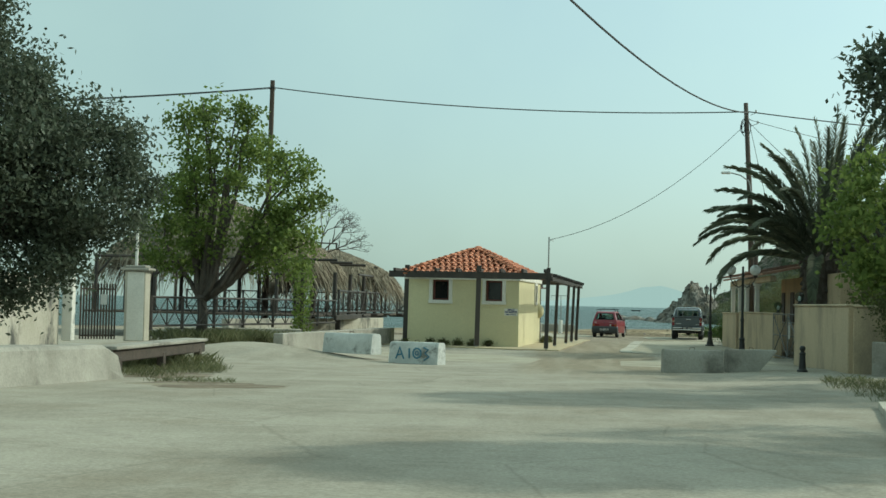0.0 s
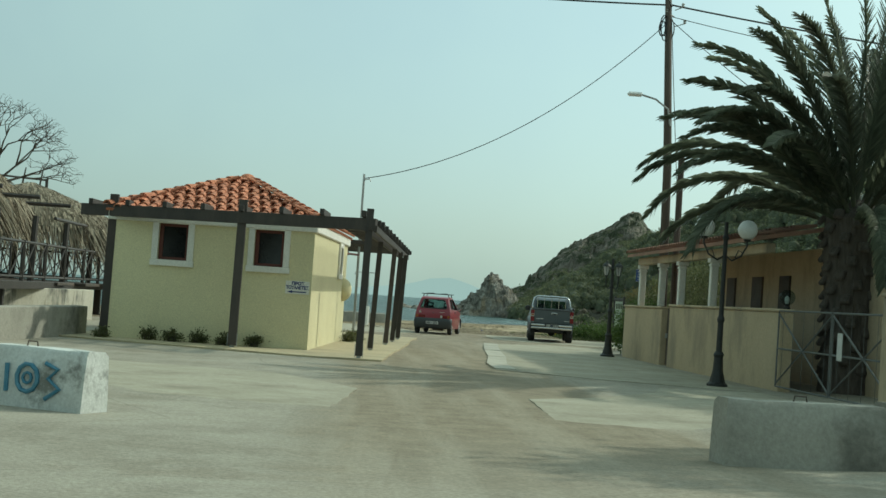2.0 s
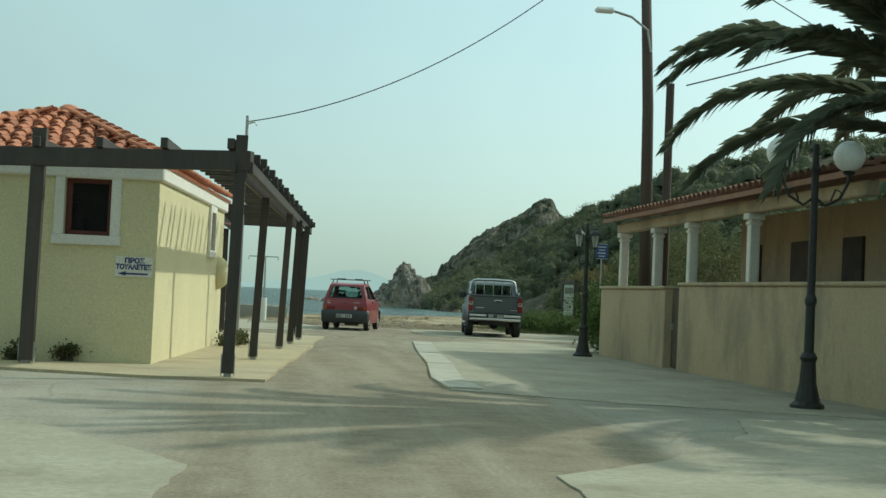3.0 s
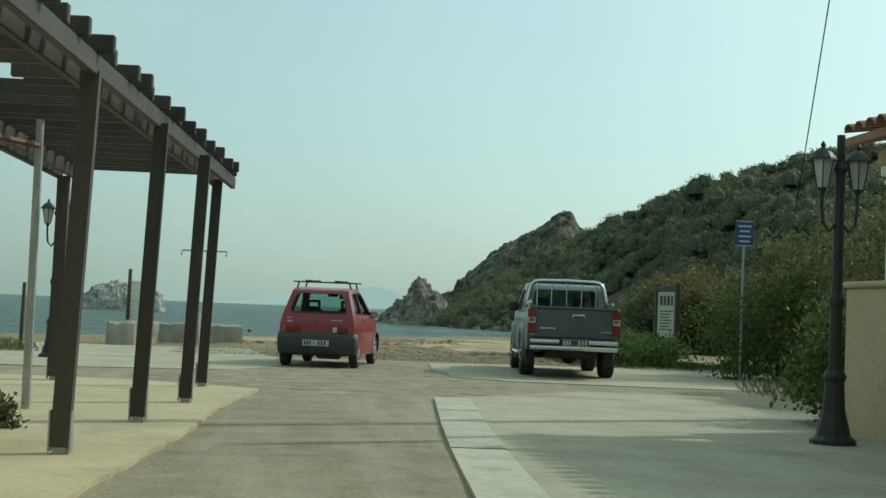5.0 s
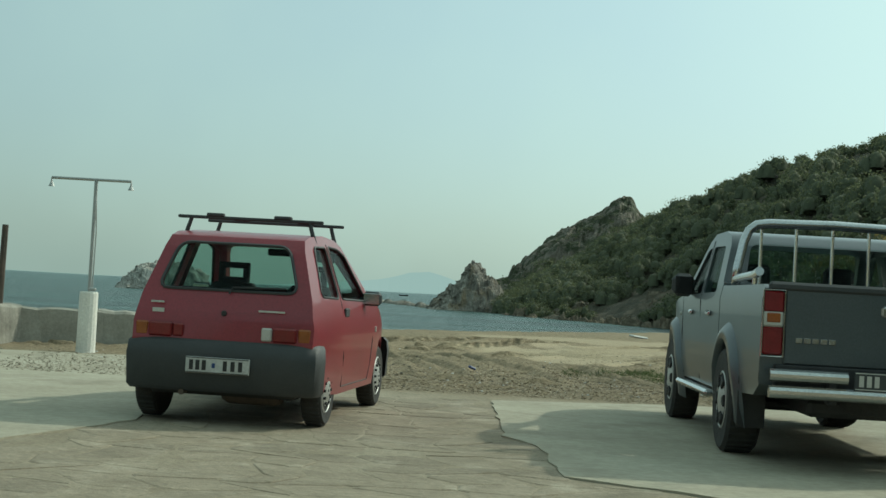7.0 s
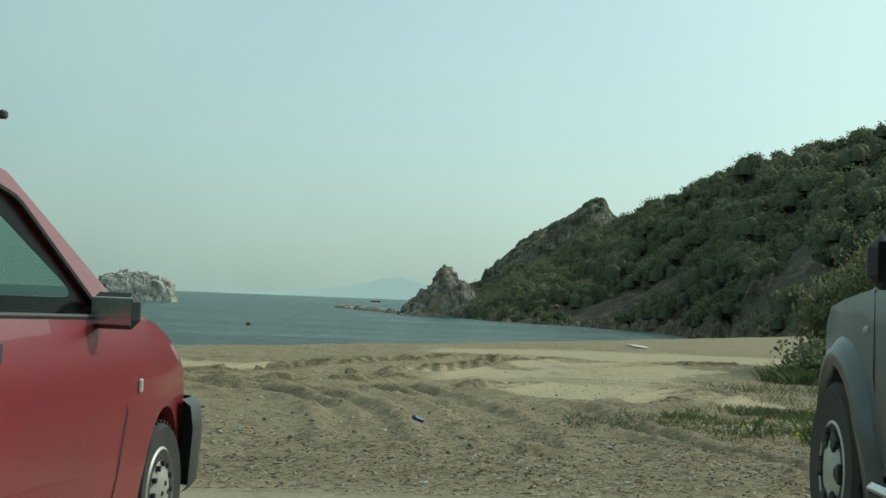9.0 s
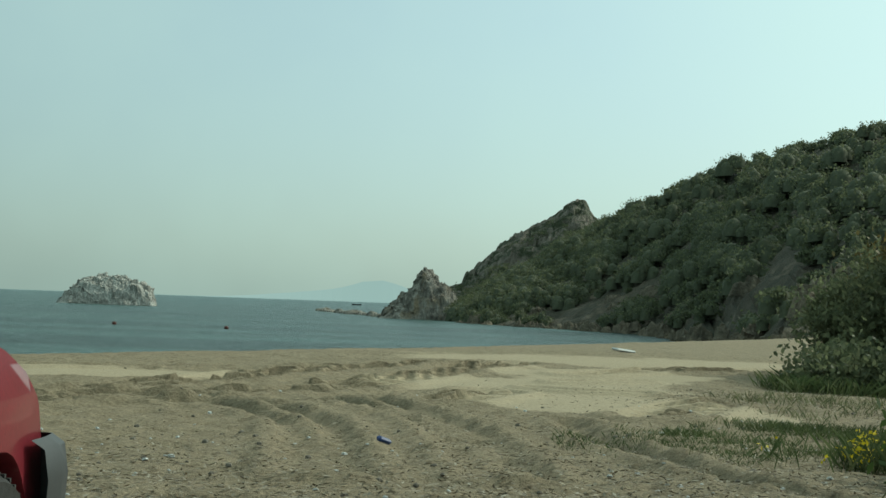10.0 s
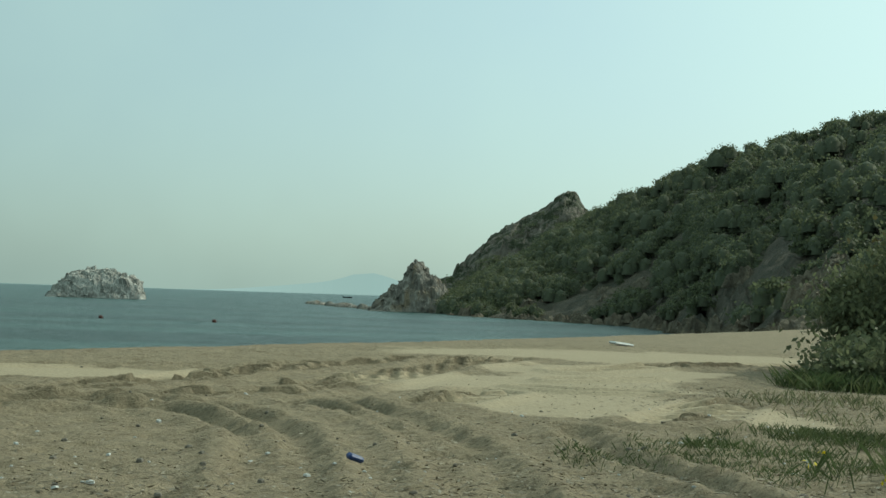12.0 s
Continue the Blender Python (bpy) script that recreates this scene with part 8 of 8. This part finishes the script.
def thatch(name, label, c, half, eave, ridge, n, ridge_len, yaw=0.0):
    """A hipped thatched roof of hanging palm fronds."""
    t = thing(name, label, "thatched roof", (c[0], c[1], 0), yaw)
    hx, hy = half
    base = Shape()
    rings = []
    for k in range(6):
        s = k / 5
        f = 1 - s ** 1.25
        z = eave + (ridge - eave) * s ** 0.85
        rings.append([(math.copysign(abs(math.cos(a)) ** 0.6, math.cos(a)) * hx * f, math.copysign(abs(math.sin(a)) ** 0.6, math.sin(a)) * (hy * f + ridge_len * (1 - f)), z) for a in [2 * math.pi * i / 36 for i in range(36)]])
    base.v = [p for r in rings for p in r]
    base.f = [(k * 36 + i, k * 36 + (i + 1) % 36, (k + 1) * 36 + (i + 1) % 36, (k + 1) * 36 + i) for k in range(5) for i in range(36)]
    base.obj("thatch_bed", THATCH, t)
    pts, dirs = [], []
    for _ in range(n):
        s = RNG.random() ** 1.3 * 0.97
        i = RNG.random() * 36
        k = min(4, int(s * 5))
        u = s * 5 - k
        i0 = int(i) % 36
        a = Vector(rings[k][i0]).lerp(Vector(rings[k][(i0 + 1) % 36]), i % 1)
        b = Vector(rings[k + 1][i0]).lerp(Vector(rings[k + 1][(i0 + 1) % 36]), i % 1)
        p = a.lerp(b, u)
        d = (a - b).normalized()
        nrm = Vector((p.x, p.y, 1.5)).normalized()
        pts.append(p + nrm * 0.05)
        dirs.append(d + Vector((0, 0, -0.35 * (1 - s))) + Vector((RNG.normal() * 0.18, RNG.normal() * 0.18, RNG.normal() * 0.08)))
    P, D = np.array([tuple(p) for p in pts]), np.array([tuple(d.normalized()) for d in dirs])
    L = (0.4 + 1.1 * RNG.random(n) ** 2)[:, None]
    W = np.cross(D, np.array([0, 0, 1.0]) + RNG.normal(0, 0.3, (n, 3)))
    W = W / np.linalg.norm(W, axis=1)[:, None] * RNG.uniform(0.008, 0.03, n)[:, None]
    E = P + D * L
    E[:, 2] -= 0.22 * L[:, 0] ** 2
    quads("fronds", np.stack([P - W, P + W, E + W * 0.4, E - W * 0.4], 1), DRYTHATCH, t, "hanging dry palm fronds")
    for x, y in ((0.2, 0.3), (-0.3, -ridge_len * 0.6)):
        Shape().tube([(x, y, ridge - 0.2), (x + 0.1, y, ridge + 0.5)], [0.04, 0.02], 5).obj("spar", RAIL, t)


DRYTHATCH = leaf_mat("dry_frond_strips", (0.15, 0.12, 0.085), (0.29, 0.245, 0.18), (0.44, 0.38, 0.29), rough=0.9, trans=0.1)
build_terrace()
thatch("thatched_roof", "sagging roof of grey-brown palm thatch", (-5.9, 70.3), (3.1, 3.4), 2.7, 4.15, 9000, 1.0, 10)
thatch("thatched_roof", "high roof of grey-brown palm thatch", (-9.5, 62.0), (5.2, 4.6), 3.1, 6.1, 9000, 1.5, 5)
cr = leaf_quads(np.stack([RNG.uniform(-3.5, -2.9, 900), RNG.uniform(47.5, 48.6, 900), RNG.uniform(0.2, 3.0, 900)], 1), 0.14, 0.10)
c_ = thing("creeper", "green creeper climbing a terrace post", "creeper", (0, 0, 0))
quads("leaves", cr, MULBERRY, c_)
Shape().tube([(-3.2, 48, 0), (-3.2, 48, 3.0)], 0.07, 6).obj("post", WOOD, c_)


# ---- bare earth on the road ----
def dirt_patch(cx, cy, rx, ry, label):
    soil = bpy.data.materials.get("bare_soil") or mat("bare_soil", (0.20, 0.155, 0.105), (0.14, 0.11, 0.075), 2.0, 0.95, 0.6, 20, stain=(0.28, 0.24, 0.175), stain_at=(0.5, 0.65), stain_scale=1.5)
    sh = Shape()
    n = 48
    for k, f in enumerate((0.001, 0.4, 0.75, 1.0)):
        for i in range(n):
            a = 2 * math.pi * i / n
            r = f * (1 + 0.4 * fbm(math.cos(a) * 1.6 + cx, math.sin(a) * 1.6 + cy, 1.0))
            x, y = cx + rx * r * math.cos(a), cy + ry * r * math.sin(a)
            sh.v.append((x, y, ground_z(x, y) + (0.012 if f < 0.9 else -0.004)))
    sh.f = [(k * n + i, (k + 1) * n + i, (k + 1) * n + (i + 1) % n, k * n + (i + 1) % n) for k in range(3) for i in range(n)]
    tagged(sh.obj("dirt_patch", soil), label, "dirt", kind="stuff")


dirt_patch(0.4, 21.3, 1.3, 1.3, "patch of bare brown soil on the road")
dirt_patch(-1.3, 25.0, 0.8, 1.6, "patch of bare brown soil on the verge")
grass_patch("grass", "sparse weeds in the bare soil", -0.2, 22.4, 0.8, 0.8, 900, 0.09, GRASS, 0, 0.003)


# ---- stones of the lane ----
def inside(x, y, poly):
    hit = False
    for (ax, ay), (bx, by) in zip(poly, poly[1:] + poly[:1]):
        if (ay > y) != (by > y) and x < ax + (bx - ax) * (y - ay) / (by - ay):
            hit = not hit
    return hit


def build_lane_stones():
    """Crazy paving, worn flush and dusty, between the two parked vehicles."""
    lane = [(7.1, 66.0), (9.0, 66.3), (9.9, 67.2), (10.9, 68.8), (10.1, 71.9), (9.75, 73.8), (10.0, 77.4), (7.35, 77.4), (7.35, 73.4), (6.7, 71.4), (5.3, 70.4), (5.6, 67.6)]
    stone = mat("dusty_lane_stone", (0.30, 0.250, 0.182), (0.205, 0.170, 0.120), 2.6, 0.95, 0.8, 18, stain=(0.36, 0.31, 0.235), stain_at=(0.54, 0.66), stain_scale=2.2, vary=0.12)
    pv = thing("lane_paving", "dusty crazy paving of flat stones in the lane", "paving", kind="structure")
    rnd = random.Random(5)
    cell = 0.36
    nx, ny = 17, 34
    grid = {}
    for j in range(ny + 1):
        for i in range(nx + 1):
            grid[i, j] = (4.8 + (i + 0.5 * (j % 2)) * cell + rnd.uniform(-0.15, 0.15), 65.8 + j * cell + rnd.uniform(-0.15, 0.15))
    for j in range(ny):
        for i in range(nx):
            c = [grid[i, j], grid[i + 1, j], grid[i + 1, j + 1], grid[i, j + 1]]
            mx, my = sum(p[0] for p in c) / 4, sum(p[1] for p in c) / 4
            if not inside(mx, my, lane) or rnd.random() < 0.08:
                continue
            k = rnd.uniform(0.965, 0.992)
            poly = []
            for q in range(4):
                a, b = c[q], c[(q + 1) % 4]
                for f in (rnd.uniform(0.12, 0.22), rnd.uniform(0.78, 0.88)):
                    poly.append((mx + (a[0] + (b[0] - a[0]) * f - mx) * k, my + (a[1] + (b[1] - a[1]) * f - my) * k))
            z = 0.003 + rnd.uniform(-0.002, 0.003)
            g = ground_z(mx, my)
            tx, ty = rnd.uniform(-0.006, 0.006), rnd.uniform(-0.006, 0.006)
            sh = Shape()
            n = len(poly)
            sh.v = [(x, y, g - 0.04) for x, y in poly] + [(x, y, g + z - 0.004 + tx * (x - mx) + ty * (y - my)) for x, y in poly] + [(mx + (x - mx) * 0.93, my + (y - my) * 0.93, g + z + tx * (x - mx) + ty * (y - my)) for x, y in poly]
            sh.f = [(r * n + q, r * n + (q + 1) % n, (r + 1) * n + (q + 1) % n, (r + 1) * n + q) for r in range(2) for q in range(n)] + [tuple(range(2 * n, 3 * n))]
            sh.obj("stone", stone, pv)


build_lane_stones()
